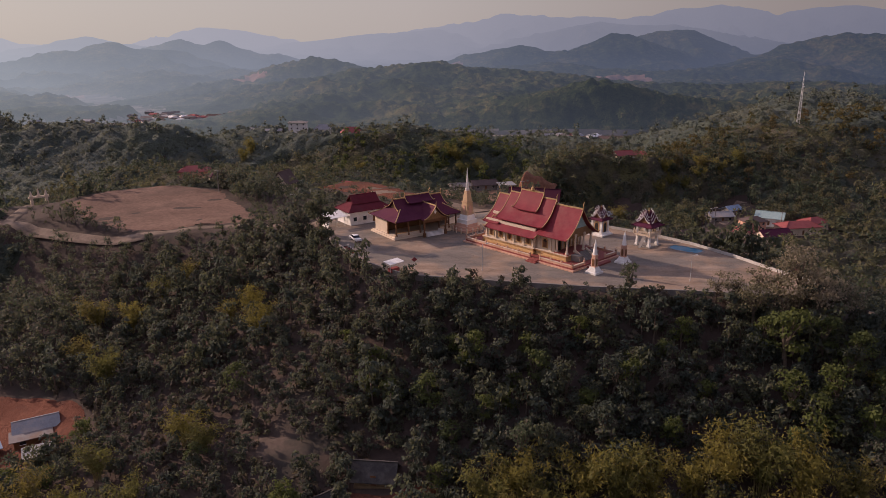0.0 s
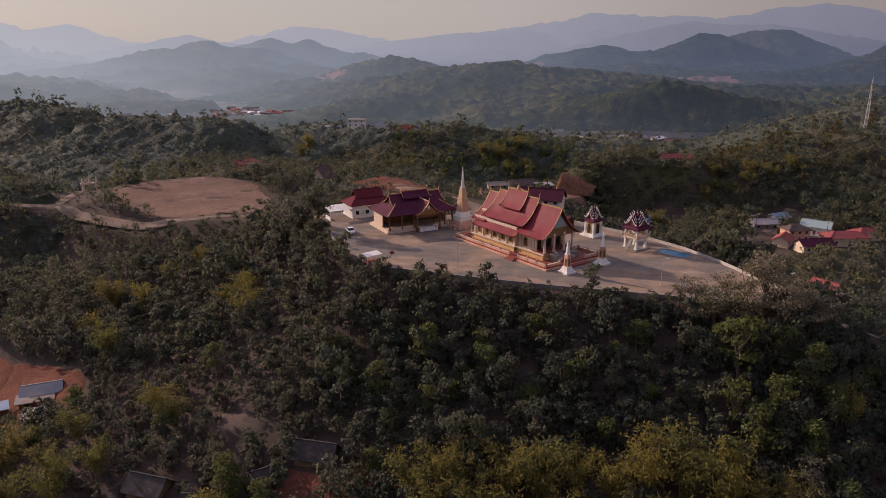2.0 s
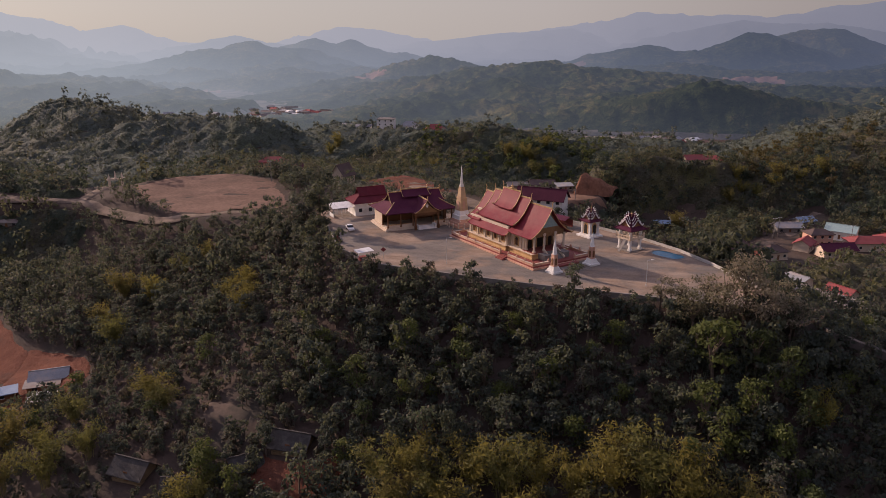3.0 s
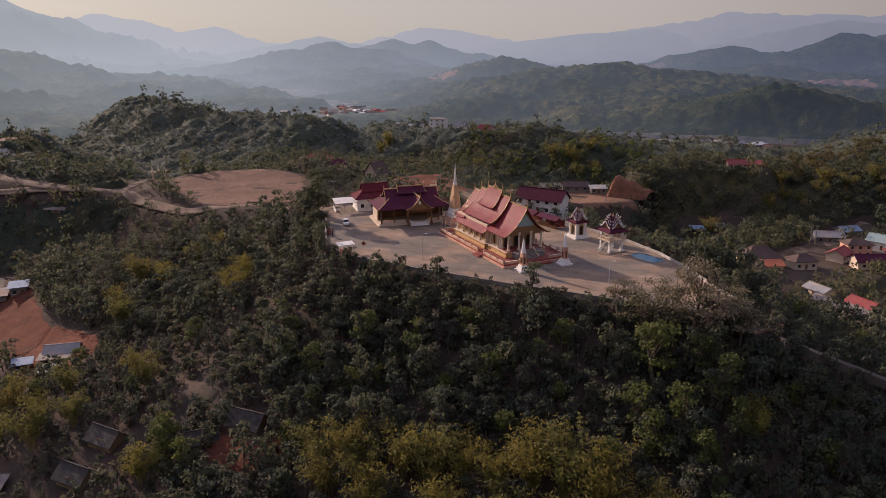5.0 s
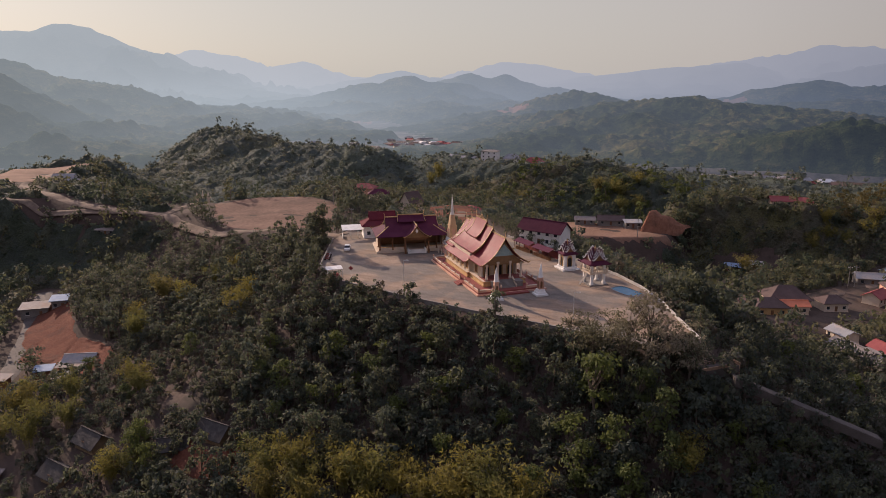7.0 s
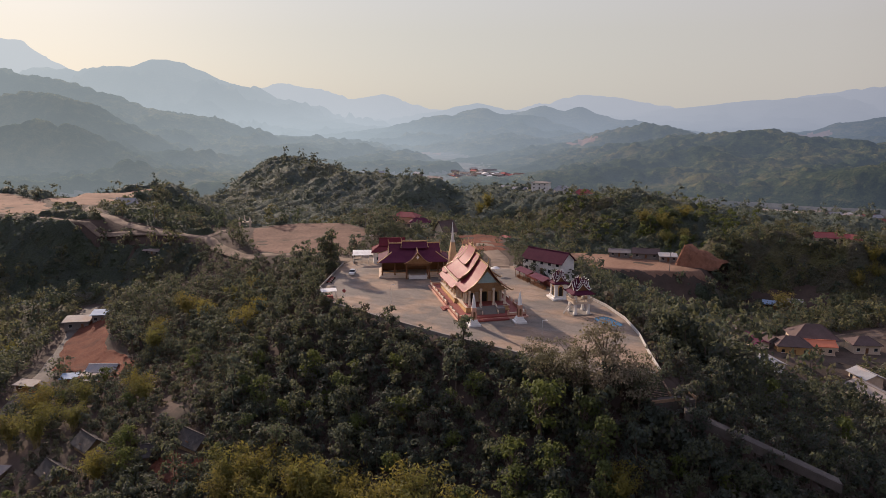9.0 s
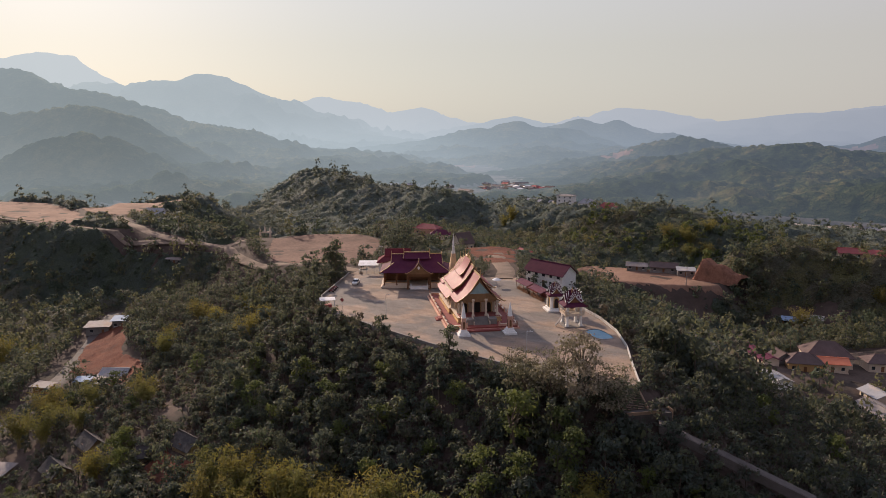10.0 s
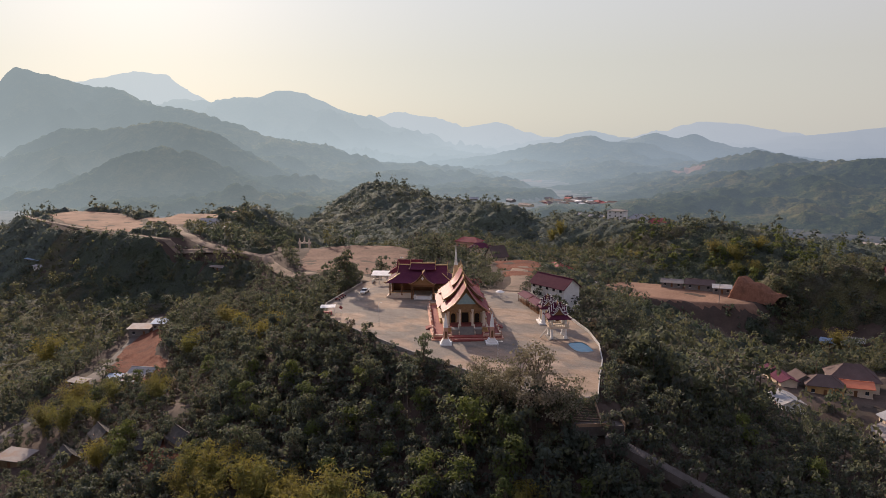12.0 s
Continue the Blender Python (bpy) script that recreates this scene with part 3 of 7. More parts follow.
def distance_mat(name, tones, size, relief):
    """Far country with dry-season haze painted in as emission: thicker with distance and in the valley bottoms,
    brighter towards the sun.
    """
    m, nt, b_ = nodes_of(name)
    broad, grain = noise_at(nt, size * 0.12, 5), noise_at(nt, size, 5, 0.7)
    nt.links.new(ramp(nt, math_node(nt, "ADD", math_node(nt, "MULTIPLY", broad, 0.5), math_node(nt, "MULTIPLY", grain, 0.5)), tones), b_.inputs["Base Color"])
    b_.inputs["Roughness"].default_value, b_.inputs["Specular IOR Level"].default_value = 0.9, 0.0
    bp = nt.nodes.new("ShaderNodeBump")
    bp.inputs["Strength"].default_value, bp.inputs["Distance"].default_value = 1.0, relief
    nt.links.new(grain, bp.inputs["Height"])
    nt.links.new(bp.outputs[0], b_.inputs["Normal"])
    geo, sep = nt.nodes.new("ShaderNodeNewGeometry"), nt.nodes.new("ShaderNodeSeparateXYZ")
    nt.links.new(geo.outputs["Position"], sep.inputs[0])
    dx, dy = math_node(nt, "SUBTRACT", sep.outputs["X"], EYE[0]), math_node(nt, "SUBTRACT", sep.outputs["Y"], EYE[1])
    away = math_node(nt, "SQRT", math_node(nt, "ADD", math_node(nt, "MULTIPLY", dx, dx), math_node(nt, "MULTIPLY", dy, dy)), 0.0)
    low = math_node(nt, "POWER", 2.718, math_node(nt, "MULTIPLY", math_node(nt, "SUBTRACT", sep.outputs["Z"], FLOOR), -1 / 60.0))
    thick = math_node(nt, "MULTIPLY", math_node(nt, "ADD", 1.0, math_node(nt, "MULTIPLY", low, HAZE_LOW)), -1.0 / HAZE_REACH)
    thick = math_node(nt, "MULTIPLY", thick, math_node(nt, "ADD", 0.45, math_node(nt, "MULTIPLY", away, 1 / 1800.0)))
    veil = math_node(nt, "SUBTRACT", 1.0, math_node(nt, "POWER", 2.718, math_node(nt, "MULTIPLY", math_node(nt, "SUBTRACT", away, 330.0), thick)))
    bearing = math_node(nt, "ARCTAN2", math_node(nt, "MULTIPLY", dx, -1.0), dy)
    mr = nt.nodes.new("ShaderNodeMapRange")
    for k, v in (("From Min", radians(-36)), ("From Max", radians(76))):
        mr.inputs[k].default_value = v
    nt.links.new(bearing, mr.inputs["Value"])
    # the haze: emission in the air's colour, blended over the lit ground
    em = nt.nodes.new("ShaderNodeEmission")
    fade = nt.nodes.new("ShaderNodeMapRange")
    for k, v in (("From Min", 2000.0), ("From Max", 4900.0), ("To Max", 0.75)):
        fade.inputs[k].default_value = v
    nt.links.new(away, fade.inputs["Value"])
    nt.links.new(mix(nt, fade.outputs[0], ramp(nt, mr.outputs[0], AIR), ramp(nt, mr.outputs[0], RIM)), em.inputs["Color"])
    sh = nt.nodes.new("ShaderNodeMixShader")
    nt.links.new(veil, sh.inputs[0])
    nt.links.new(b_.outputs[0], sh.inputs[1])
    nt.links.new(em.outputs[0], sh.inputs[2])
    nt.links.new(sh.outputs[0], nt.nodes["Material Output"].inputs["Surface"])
    return m


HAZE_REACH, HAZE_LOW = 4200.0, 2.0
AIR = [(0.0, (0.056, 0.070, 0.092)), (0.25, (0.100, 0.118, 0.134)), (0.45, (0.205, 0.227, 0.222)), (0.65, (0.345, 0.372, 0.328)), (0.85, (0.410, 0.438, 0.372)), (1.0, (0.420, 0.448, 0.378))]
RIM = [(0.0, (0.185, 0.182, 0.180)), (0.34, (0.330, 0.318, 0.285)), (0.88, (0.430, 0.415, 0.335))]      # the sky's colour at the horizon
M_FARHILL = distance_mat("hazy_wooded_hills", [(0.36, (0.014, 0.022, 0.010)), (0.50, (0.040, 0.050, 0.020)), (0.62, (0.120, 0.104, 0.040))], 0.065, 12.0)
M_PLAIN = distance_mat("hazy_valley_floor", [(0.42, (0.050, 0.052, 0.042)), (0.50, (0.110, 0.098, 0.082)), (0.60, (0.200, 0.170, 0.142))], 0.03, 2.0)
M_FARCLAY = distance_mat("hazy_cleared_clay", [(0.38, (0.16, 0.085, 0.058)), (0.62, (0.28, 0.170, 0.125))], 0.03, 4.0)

SPINES = []


def hill_spine(crest, spread):
    """A ridge: its crest from point to point, and how far its flanks reach."""
    SPINES.append((crest, spread))


hill_spine([(-367, 1446, -14), (-311, 1460, 10), (-262, 1450, 21), (-212, 1428, 13), (-162, 1385, 0), (-106, 1321, -5)], 165)
hill_spine([(-94, 1252, -1), (-54, 1235, 10), (-15, 1197, 16), (22, 1198, 9), (57, 1148, -6)], 300)
hill_spine([(-264, 1171, -16), (-200, 1180, -8), (-120, 1200, -6)], 80)
hill_spine([(81, 1187, -16), (141, 1183, -2), (168, 1139, -5), (195, 1085, -13)], 260)
hill_spine([(111, 954, -16), (137, 932, -14), (170, 886, 0), (184, 854, 4), (219, 826, -2), (250, 818, -10), (278, 810, -21)], 180)
hill_spine([(-171, 1087, -8), (-128, 1070, -16), (-62, 1030, -29), (0, 1040, -28), (60, 1000, -30), (100, 950, -26)], 110)
hill_spine([(300, 1100, -20), (420, 1060, -16), (520, 1000, -10)], 300)
hill_spine([(330, 830, -26), (420, 800, -14), (540, 760, -8)], 200)
hill_spine([(96, 2097, 12), (173, 2093, 33), (226, 2089, 41), (281, 2083, 22), (341, 2074, 10)], 260)
hill_spine([(340, 2074, 22), (425, 2060, 55), (466, 2052, 69), (505, 2043, 66), (540, 2034, 40)], 230)
hill_spine([(585, 2260, 48), (654, 2263, 82), (739, 2237, 86), (800, 2217, 45), (852, 2145, 17), (890, 2022, 7)], 260)
hill_spine([(810, 1720, 24), (905, 1784, 47), (956, 1758, 68), (1024, 1719, 65), (1090, 1678, 67)], 260)
hill_spine([(177, 1742, -7), (265, 1732, 2), (345, 1617, -10), (463, 1537, -14), (595, 1547, -9), (713, 1553, 9)], 220)
hill_spine([(-138, 4578, 134), (67, 4580, 163), (236, 4576, 195), (368, 4568, 220), (533, 4553, 212), (695, 4532, 198), (852, 4506, 200), (1095, 4454, 194), (1239, 4417, 205), (1320, 4394, 239), (1429, 4361, 243), (1611, 4298, 254), (1789, 4228, 224)], 900)
hill_spine([(1928, 4158, 204), (2052, 4098, 219), (2218, 4011, 227), (2329, 3947, 202), (2501, 3841, 214)], 900)
hill_spine([(476, 3973, 79), (670, 3946, 124), (830, 3917, 156), (989, 3880, 133), (1164, 3833, 136), (1308, 3362, 79)], 500)
hill_spine([(-1125, 1754, -32), (-1043, 1806, -5), (-942, 1862, 33), (-889, 1888, 52), (-856, 1904, 57), (-811, 1924, 40), (-757, 1946, 16)], 300)
hill_spine([(-901, 2212, 12), (-843, 2235, 46), (-801, 2251, 63), (-761, 2265, 51), (-736, 2274, 48), (-693, 2288, 62), (-648, 2301, 41), (-583, 2320, 20), (-513, 2337, 2), (-423, 2356, -12)], 260)
hill_spine([(-678, 1545, -21), (-621, 1570, -9), (-577, 1588, -27)], 190)
hill_spine([(-563, 1699, -40), (-497, 1720, -11), (-432, 1739, -17)], 190)
hill_spine([(-1760, 3124, 12), (-1650, 3184, 71), (-1563, 3228, 81), (-1475, 3270, 61)], 500)
hill_spine([(-1584, 4288, 83), (-1423, 4345, 139), (-1230, 4405, 130), (-1033, 4457, 91)], 800)
hill_spine([(-1013, 4119, 25), (-855, 4160, 50), (-714, 4191, 59), (-495, 4229, 89), (-283, 4254, 100), (-15, 4272, 120)], 600)
hill_spine([(-2674, 3425, 84), (-2566, 3510, 111), (-2484, 3572, 131), (-2414, 3623, 145), (-2285, 3710, 84)], 700)
hill_spine([(-3079, 3075, 150), (-2962, 3193, 187), (-2901, 3251, 211), (-2839, 3308, 205), (-2711, 3419, 172), (-2578, 3525, 98)], 650)
hill_spine([(-2635, 1635, 217), (-2466, 1718, 203), (-2337, 1730, 213), (-2290, 1796, 219), (-2239, 1863, 244), (-2172, 1944, 235), (-2117, 2008, 197), (-2059, 2072, 154), (-1928, 2063, 86), (-1669, 2033, 18), (-1417, 1983, -38)], 480)
hill_spine([(-1748, 719, 218), (-1718, 793, 200), (-1683, 872, 180), (-1623, 880, 174), (-1564, 886, 154), (-1495, 910, 128), (-1418, 943, 117), (-1345, 965, 105), (-1273, 983, 83), (-1193, 1008, 54), (-1105, 1039, 26), (-993, 1015, -10)], 320)
hill_spine([(-1255, 605, 67), (-1182, 644, 62), (-1106, 682, 74), (-1081, 727, 75), (-1020, 731, 63), (-951, 746, 30)], 175)
hill_spine([(-908, 521, 6), (-888, 560, 26), (-874, 585, 35), (-839, 605, 25), (-795, 619, 0)], 110)
hill_spine([(-686, 565, -21), (-673, 585, -11), (-655, 609, -22)], 60)
hill_spine([(-4007, 1814, 383), (-3944, 1952, 413), (-3899, 2045, 424), (-3843, 2152, 444), (-3784, 2258, 429), (-3744, 2326, 362), (-3687, 2419, 298)], 700)
hill_spine([(-1532, 4287, 105), (-1342, 4356, 139), (-1183, 4406, 131), (-1056, 4442, 97)], 700)


# cleared ground: x, y, half extents
CLEARINGS = [(-362, 1384, 34, 34), (-63, 1795, 26, 50), (349, 1462, 60, 34), (-687, 1317, 60, 16), (15, 1961, 40, 60), (347, 1206, 36, 20)]

# the far country as one sheet: fine near, coarse towards the horizon
far_r = np.concatenate([np.arange(770, 1330, 6.0), np.geomspace(1330, 4720, 100)])
far_a = np.radians(np.linspace(-38, 80, 670))
FR, FA = np.meshgrid(far_r, far_a, indexing="ij")
FX, FY = EYE[0] - FR * np.sin(FA), EYE[1] + FR * np.cos(FA)
folds = (1 - np.abs(2 * lattice(FX, FY, 210, 301) - 1)) * 0.45 + (1 - np.abs(2 * lattice(FX, FY, 95, 302) - 1)) * 0.33 + (1 - np.abs(2 * lattice(FX, FY, 46, 309) - 1)) * 0.22
FZ = np.zeros_like(FX)
for crest, spread in SPINES:
    for a, b in zip(crest, crest[1:]):
        d, k = to_segment(FX, FY, a, b)
        tall = a[2] + (b[2] - a[2]) * k - FLOOR - 7.0
        u = d / min(0.68 * spread, 330.0) * (1.45 - 0.85 * folds)
        FZ = np.maximum(FZ, tall * np.exp(-u ** 1.55) * (1 - 0.26 * (1 - folds) * np.clip(d / 60, 0, 1)))
rise = np.clip(FZ / 8, 0, 1)
FZ += 5 * np.clip((lattice(FX, FY, 120, 308) - 0.55) * 8, 0, 1) * (FZ < 6)      # copses on the valley floor
rise = np.maximum(rise, np.clip(FZ / 8, 0, 1))
leafy = np.clip(1.5 - FR / 3600, 0.45, 1.2)
crowns_ = np.zeros_like(FX)        # tree crowns as domes
for di in (-1, 0, 1):
    for dj in (-1, 0, 1):
        ci_, cj_ = np.floor(FX / 12) + di, np.floor(FY / 12) + dj
        px_, py_ = (ci_ + 0.1 + 0.8 * lattice(ci_, cj_, 1.0, 311)) * 12, (cj_ + 0.1 + 0.8 * lattice(ci_, cj_, 1.0, 312)) * 12
        r2 = ((FX - px_) ** 2 + (FY - py_) ** 2) / (12 * (0.5 + 0.4 * lattice(ci_, cj_, 1.0, 313))) ** 2
        crowns_ = np.maximum(crowns_, (2.5 + 5 * lattice(ci_, cj_, 1.0, 314)) * np.sqrt(np.clip(1.2 - r2, 0, 2)))
FZ += crowns_ * rise * np.clip((2100 - FR) / 500, 0, 1)
FZ += (3.5 * leafy * lattice(FX, FY, 19, 303) + 2.5 * leafy * lattice(FX, FY, 8, 304) + 6 * lattice(FX, FY, 60, 305)) * rise
FZ = FLOOR + FZ * np.clip((FR - 775) / 50, 0, 1)
FZ[0, :] = -52.0
fi, fj = np.meshgrid(np.arange(len(far_r) - 1), np.arange(len(far_a) - 1), indexing="ij")
n_ = len(far_a)
far_f = np.stack([fi * n_ + fj, fi * n_ + fj + 1, (fi + 1) * n_ + fj + 1, (fi + 1) * n_ + fj], -1).reshape(-1, 4)
cleared = np.zeros(FX.shape)
for cx_, cy_, rx_, ry_ in CLEARINGS:
    cleared = np.maximum(cleared, 1.3 - np.hypot((FX - cx_) / rx_, (FY - cy_) / ry_) + 0.7 * (lattice(FX, FY, 40, 306) - 0.5))
kind_ = np.where((cleared > 0.3) & (FR > 1300), 2, np.where(FZ - FLOOR < 3, 1, 0))[:-1, :-1].ravel()
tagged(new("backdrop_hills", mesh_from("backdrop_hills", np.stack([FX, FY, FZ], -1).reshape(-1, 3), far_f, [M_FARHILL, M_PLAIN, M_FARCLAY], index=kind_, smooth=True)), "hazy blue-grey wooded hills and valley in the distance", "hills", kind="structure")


# ---- plaza ----
def slab(bm, ring, z0, z1):
    return hexa(bm, [(x, y, z0) for x, y in ring], [(x, y, z1) for x, y in ring])


plaza = new("plaza", None)
tagged(plaza, "broad weathered concrete temple yard on the hilltop", "yard", kind="structure")
bm = slab(B(), PLAZA, -2.2, -0.012)
bmesh.ops.triangulate(bm, faces=[f for f in bm.faces if len(f.verts) > 4])
part("paving", bm, M_PLAZA, plaza)


def yard_wall(name, line, tall, thick, material, label):
    top = thing(name, None, label, "wall", kind="structure")
    for a, b in zip(line, line[1:]):
        d = Vector((b[0] - a[0], b[1] - a[1], 0))
        n = Vector((-d.y, d.x, 0)).normalized() * thick / 2
        a3, b3 = Vector((*a, 0)), Vector((*b, 0))
        base, cap = Vector((0, 0, -2.6)), Vector((0, 0, tall))
        part("wall_panel", hexa(B(), [a3 - n + base, b3 - n + base, b3 + n + base, a3 + n + base], [a3 - n + cap, b3 - n + cap, b3 + n + cap, a3 + n + cap]), material, top)
        m = n * 1.3
        lo, hi = Vector((0, 0, tall + 0.003)), Vector((0, 0, tall + 0.12))
        part("coping", hexa(B(), [a3 - m + lo, b3 - m + lo, b3 + m + lo, a3 + m + lo], [a3 - m + hi, b3 - m + hi, b3 + m + hi, a3 + m + hi]), material, top)
    return top


yard_wall("yard_wall", PLAZA[6:14], 0.6, 0.16, M_PALEWALL, "low weathered white wall along the yard's edge above the slope")
yard_wall("yard_kerb", [PLAZA[19], PLAZA[0], PLAZA[1]], 0.6, 0.28, M_STONE, "low grey parapet at the parking corner")
yard_wall("retaining_wall", PLAZA[1:7], 0.25, 0.35, M_STONE, "grey retaining wall below the temple yard")


# ---- roofs ----
def roof_curve(w, ze, zr, sag=0.16, n=7):
    """Points from the ridge to the eave, hollow as temple roofs are."""
    pts = []
    for i in range(n + 1):
        k = i / n
        pts.append((w * k, zr + (ze - zr) * (k + sag * math.sin(math.pi * k) * (1.15 - 0.3 * k))))
    return pts


def gable_roof(parent, u0, u1, w, ze, zr, tiles, trim, inner=0.0, sag=0.16, name="roof_tier", kick=0.5, flare=0.35, ends=(True, True), thick=0.22, board=(0.13, 0.23), cap=None):
    """A tier of roof along x, hollow slopes to both sides; bargeboards and ridge under it."""
    curve = [p for p in roof_curve(w, ze, zr, sag) if p[0] >= inner - 1e-6]
    bm = B()
    for side in (-1, 1):
        rows = []
        for v, z in curve:
            k = v / w
            rows.append([bm.verts.new((u, side * v, z + (flare * 0.5 * k * k if e else 0.0))) for e, u in ((1, u0 - flare * k), (0, u0 + 1.2), (0, u1 - 1.2), (1, u1 + flare * k))])
        low = [[bm.verts.new(Vector(x.co) - Vector((0, 0, thick))) for x in r] for r in rows]
        for a, b, c, d in zip(rows, rows[1:], low, low[1:]):
            for i in range(3):
                bm.faces.new((a[i], a[i + 1], b[i + 1], b[i]))
                bm.faces.new((c[i], d[i], d[i + 1], c[i + 1]))
            for i in (0, 3):
                bm.faces.new((a[i], b[i], d[i], c[i]))
        for i in range(3):
            bm.faces.new((rows[-1][i], rows[-1][i + 1], low[-1][i + 1], low[-1][i]))
            bm.faces.new((rows[0][i], low[0][i], low[0][i + 1], rows[0][i + 1]))
    tier = part(name, bm, tiles, parent)
    if inner == 0.0:
        part("ridge", ribbon(B(), [(u0 - 0.2, 0, zr + 0.22), ((u0 + u1) / 2, 0, zr + 0.16), (u1 + 0.2, 0, zr + 0.22)], (0, 0.26, 0), (0, 0, -0.30)), cap or trim, tier, "raised ridge cap")
    for on, u, s in ((ends[0], u0, -1), (ends[1], u1, 1)):
        if not on:
            continue
        for side in (-1, 1):
            pts = [(u + s * (flare * v / w + 0.1), side * v, z + 0.12 + flare * 0.5 * (v / w) ** 2) for v, z in curve]
            pts.append((pts[-1][0] + s * 0.15, pts[-1][1] + side * 0.35, pts[-1][2] + 0.35))
            part("bargeboard", ribbon(B(), pts, (board[0], 0, 0), (0, 0, -board[1])), trim, tier, "pale-edged bargeboard")
        if inner == 0.0 and kick:
            bm = B()
            ribbon(bm, [(u + s * 0.0, 0, zr), (u + s * 0.25, 0, zr + kick * 0.5), (u + s * 0.15, 0, zr + kick), (u + s * 0.45, 0, zr + kick * 1.6)], (0, 0.14, 0), (-s * 0.16, 0, -0.05))
            part("finial", bm, trim, tier, "slender curved gilt finial")
    return tier


def gable_wall(parent, u, w, ze, zr, material, thick=0.2, sag=0.16, name="gable", drop=0.35):
    pts = roof_curve(w, ze, zr, sag)
    ring = [(-v, z - drop) for v, z in pts[::-1]] + [(v, z - drop) for v, z in pts[1:]]
    return part(name, hexa(B(), [(u, y, z) for y, z in ring], [(u + thick, y, z) for y, z in ring]), material, parent)


def arch_ring(x0, x1, z0, z1, n=8):
    """Outline of an opening with a pointed arch, in x and z."""
    c, r = (x0 + x1) / 2, (x1 - x0) / 2
    rise = min(r * 1.4, (z1 - z0) * 0.5)
    return [(x0, z0), (x1, z0)] + [(c + r * math.cos(math.pi * i / n), z1 - rise + rise * math.sin(math.pi * i / n) ** 0.8) for i in range(n + 1)]


# ---- sim, the main temple ----
ANG = math.degrees(math.atan2(-0.737, 0.676))
sim = thing("temple", pose(34.2, 168.4, 0, 0, 0, ANG), "cream and gold Buddhist temple with tiered red roofs and gilt trim", "temple")

# terrace it stands on
terrace = thing("terrace", pose(34.2, 168.4, 0, 0, 0, ANG), "red-tiled temple terrace with salmon parapet walls", "terrace")
part("deck", box(B(), -31.4, 4.6, -8.9, 8.9, 0.004, 0.75), M_TERRACE, terrace)
part("step_base", box(B(), -31.9, 5.1, -9.4, 9.4, 0.003, 0.35), M_PINK, terrace)
part("front_deck", box(B(), 5.1, 6.4, -4.0, 4.0, 0.003, 0.40), M_TERRACE, terrace)
part("side_steps", box(box(B(), -8.6, -5.6, -10.6, -9.4, 0.003, 0.26), -8.4, -5.8, -10.0, -8.9, 0.26, 0.55), M_TERRACE, terrace)
part("side_steps", box(box(B(), -8.6, -5.6, 9.4, 10.6, 0.003, 0.26), -8.4, -5.8, 8.9, 10.0, 0.26, 0.55), M_TERRACE, terrace)


def parapet(x0, y0, x1, y1):
    along = abs(x1 - x0) > abs(y1 - y0)
    hx, hy = (0.0, 0.14) if along else (0.14, 0.0)
    xa, xb, ya, yb = min(x0, x1), max(x0, x1), min(y0, y1), max(y0, y1)
    p = part("parapet", box(B(), xa - hx, xb + hx, ya - hy, yb + hy, 0.75, 1.28), M_PINK, terrace)
    part("coping", box(B(), xa - hx - 0.07, xb + hx + 0.07, ya - hy - 0.07, yb + hy + 0.07, 1.283, 1.40), M_CREAM, p, "cream coping")
    n = max(2, int(math.hypot(x1 - x0, y1 - y0) / 3.2) + 1)
    for i in range(n):
        k = i / (n - 1)
        x, y = x0 + (x1 - x0) * k, y0 + (y1 - y0) * k
        bm = box(B(), x - 0.2, x + 0.2, y - 0.2, y + 0.2, 0.75, 1.55)
        turned(bm, x, y, [(0.2, 1.553), (0.26, 1.70), (0.2, 1.82), (0.10, 1.95), (0.02, 2.2)], 8)
        part("post", bm, M_PINK, terrace, "salmon post with a lotus-bud top")


for y in (-8.75, 8.75):
    parapet(-31.2, y, -8.8, y)
    parapet(-5.4, y, 4.4, y)
parapet(-31.2, -8.75, -31.2, 8.75)
parapet(4.4, -8.75, 4.4, -4.2)
parapet(4.4, 4.2, 4.4, 8.75)

# plinth and walls
for x0, x1, v in ((-27.4, -9.6, 6.1), (-9.55, 0.2, 5.4)):
    p = part("plinth", box(box(box(B(), x0, x1, -v - 0.5, v + 0.5, 0.754, 1.15), x0 + 0.15, x1 - 0.15, -v - 0.3, v + 0.3, 1.153, 1.75, 0.12), x0 + 0.05, x1 - 0.05, -v - 0.42, v + 0.42, 1.753, 2.05), M_OCHRE, sim, "ochre moulded plinth")
    part("band", box(B(), x0 - 0.04, x1 + 0.04, -v - 0.54, v + 0.54, 2.054, 2.16), M_CREAM, p, "cream moulding")
body = part("nave_wall", box(B(), -27.0, -9.9, -5.6, 5.6, 2.0, 7.0), M_CREAM, sim, "cream nave walls")
part("aisle_wall", box(B(), -9.9, -4.2, -4.8, 4.8, 2.0, 6.9), M_CREAM, sim)
part("upper_wall", box(B(), -26.4, -9.2, -3.6, 3.6, 6.9, 8.6), M_CREAM, sim)
part("porch_floor", box(B(), -4.2, 0.1, -5.3, 5.3, 2.163, 2.30), M_TERRACE, sim)


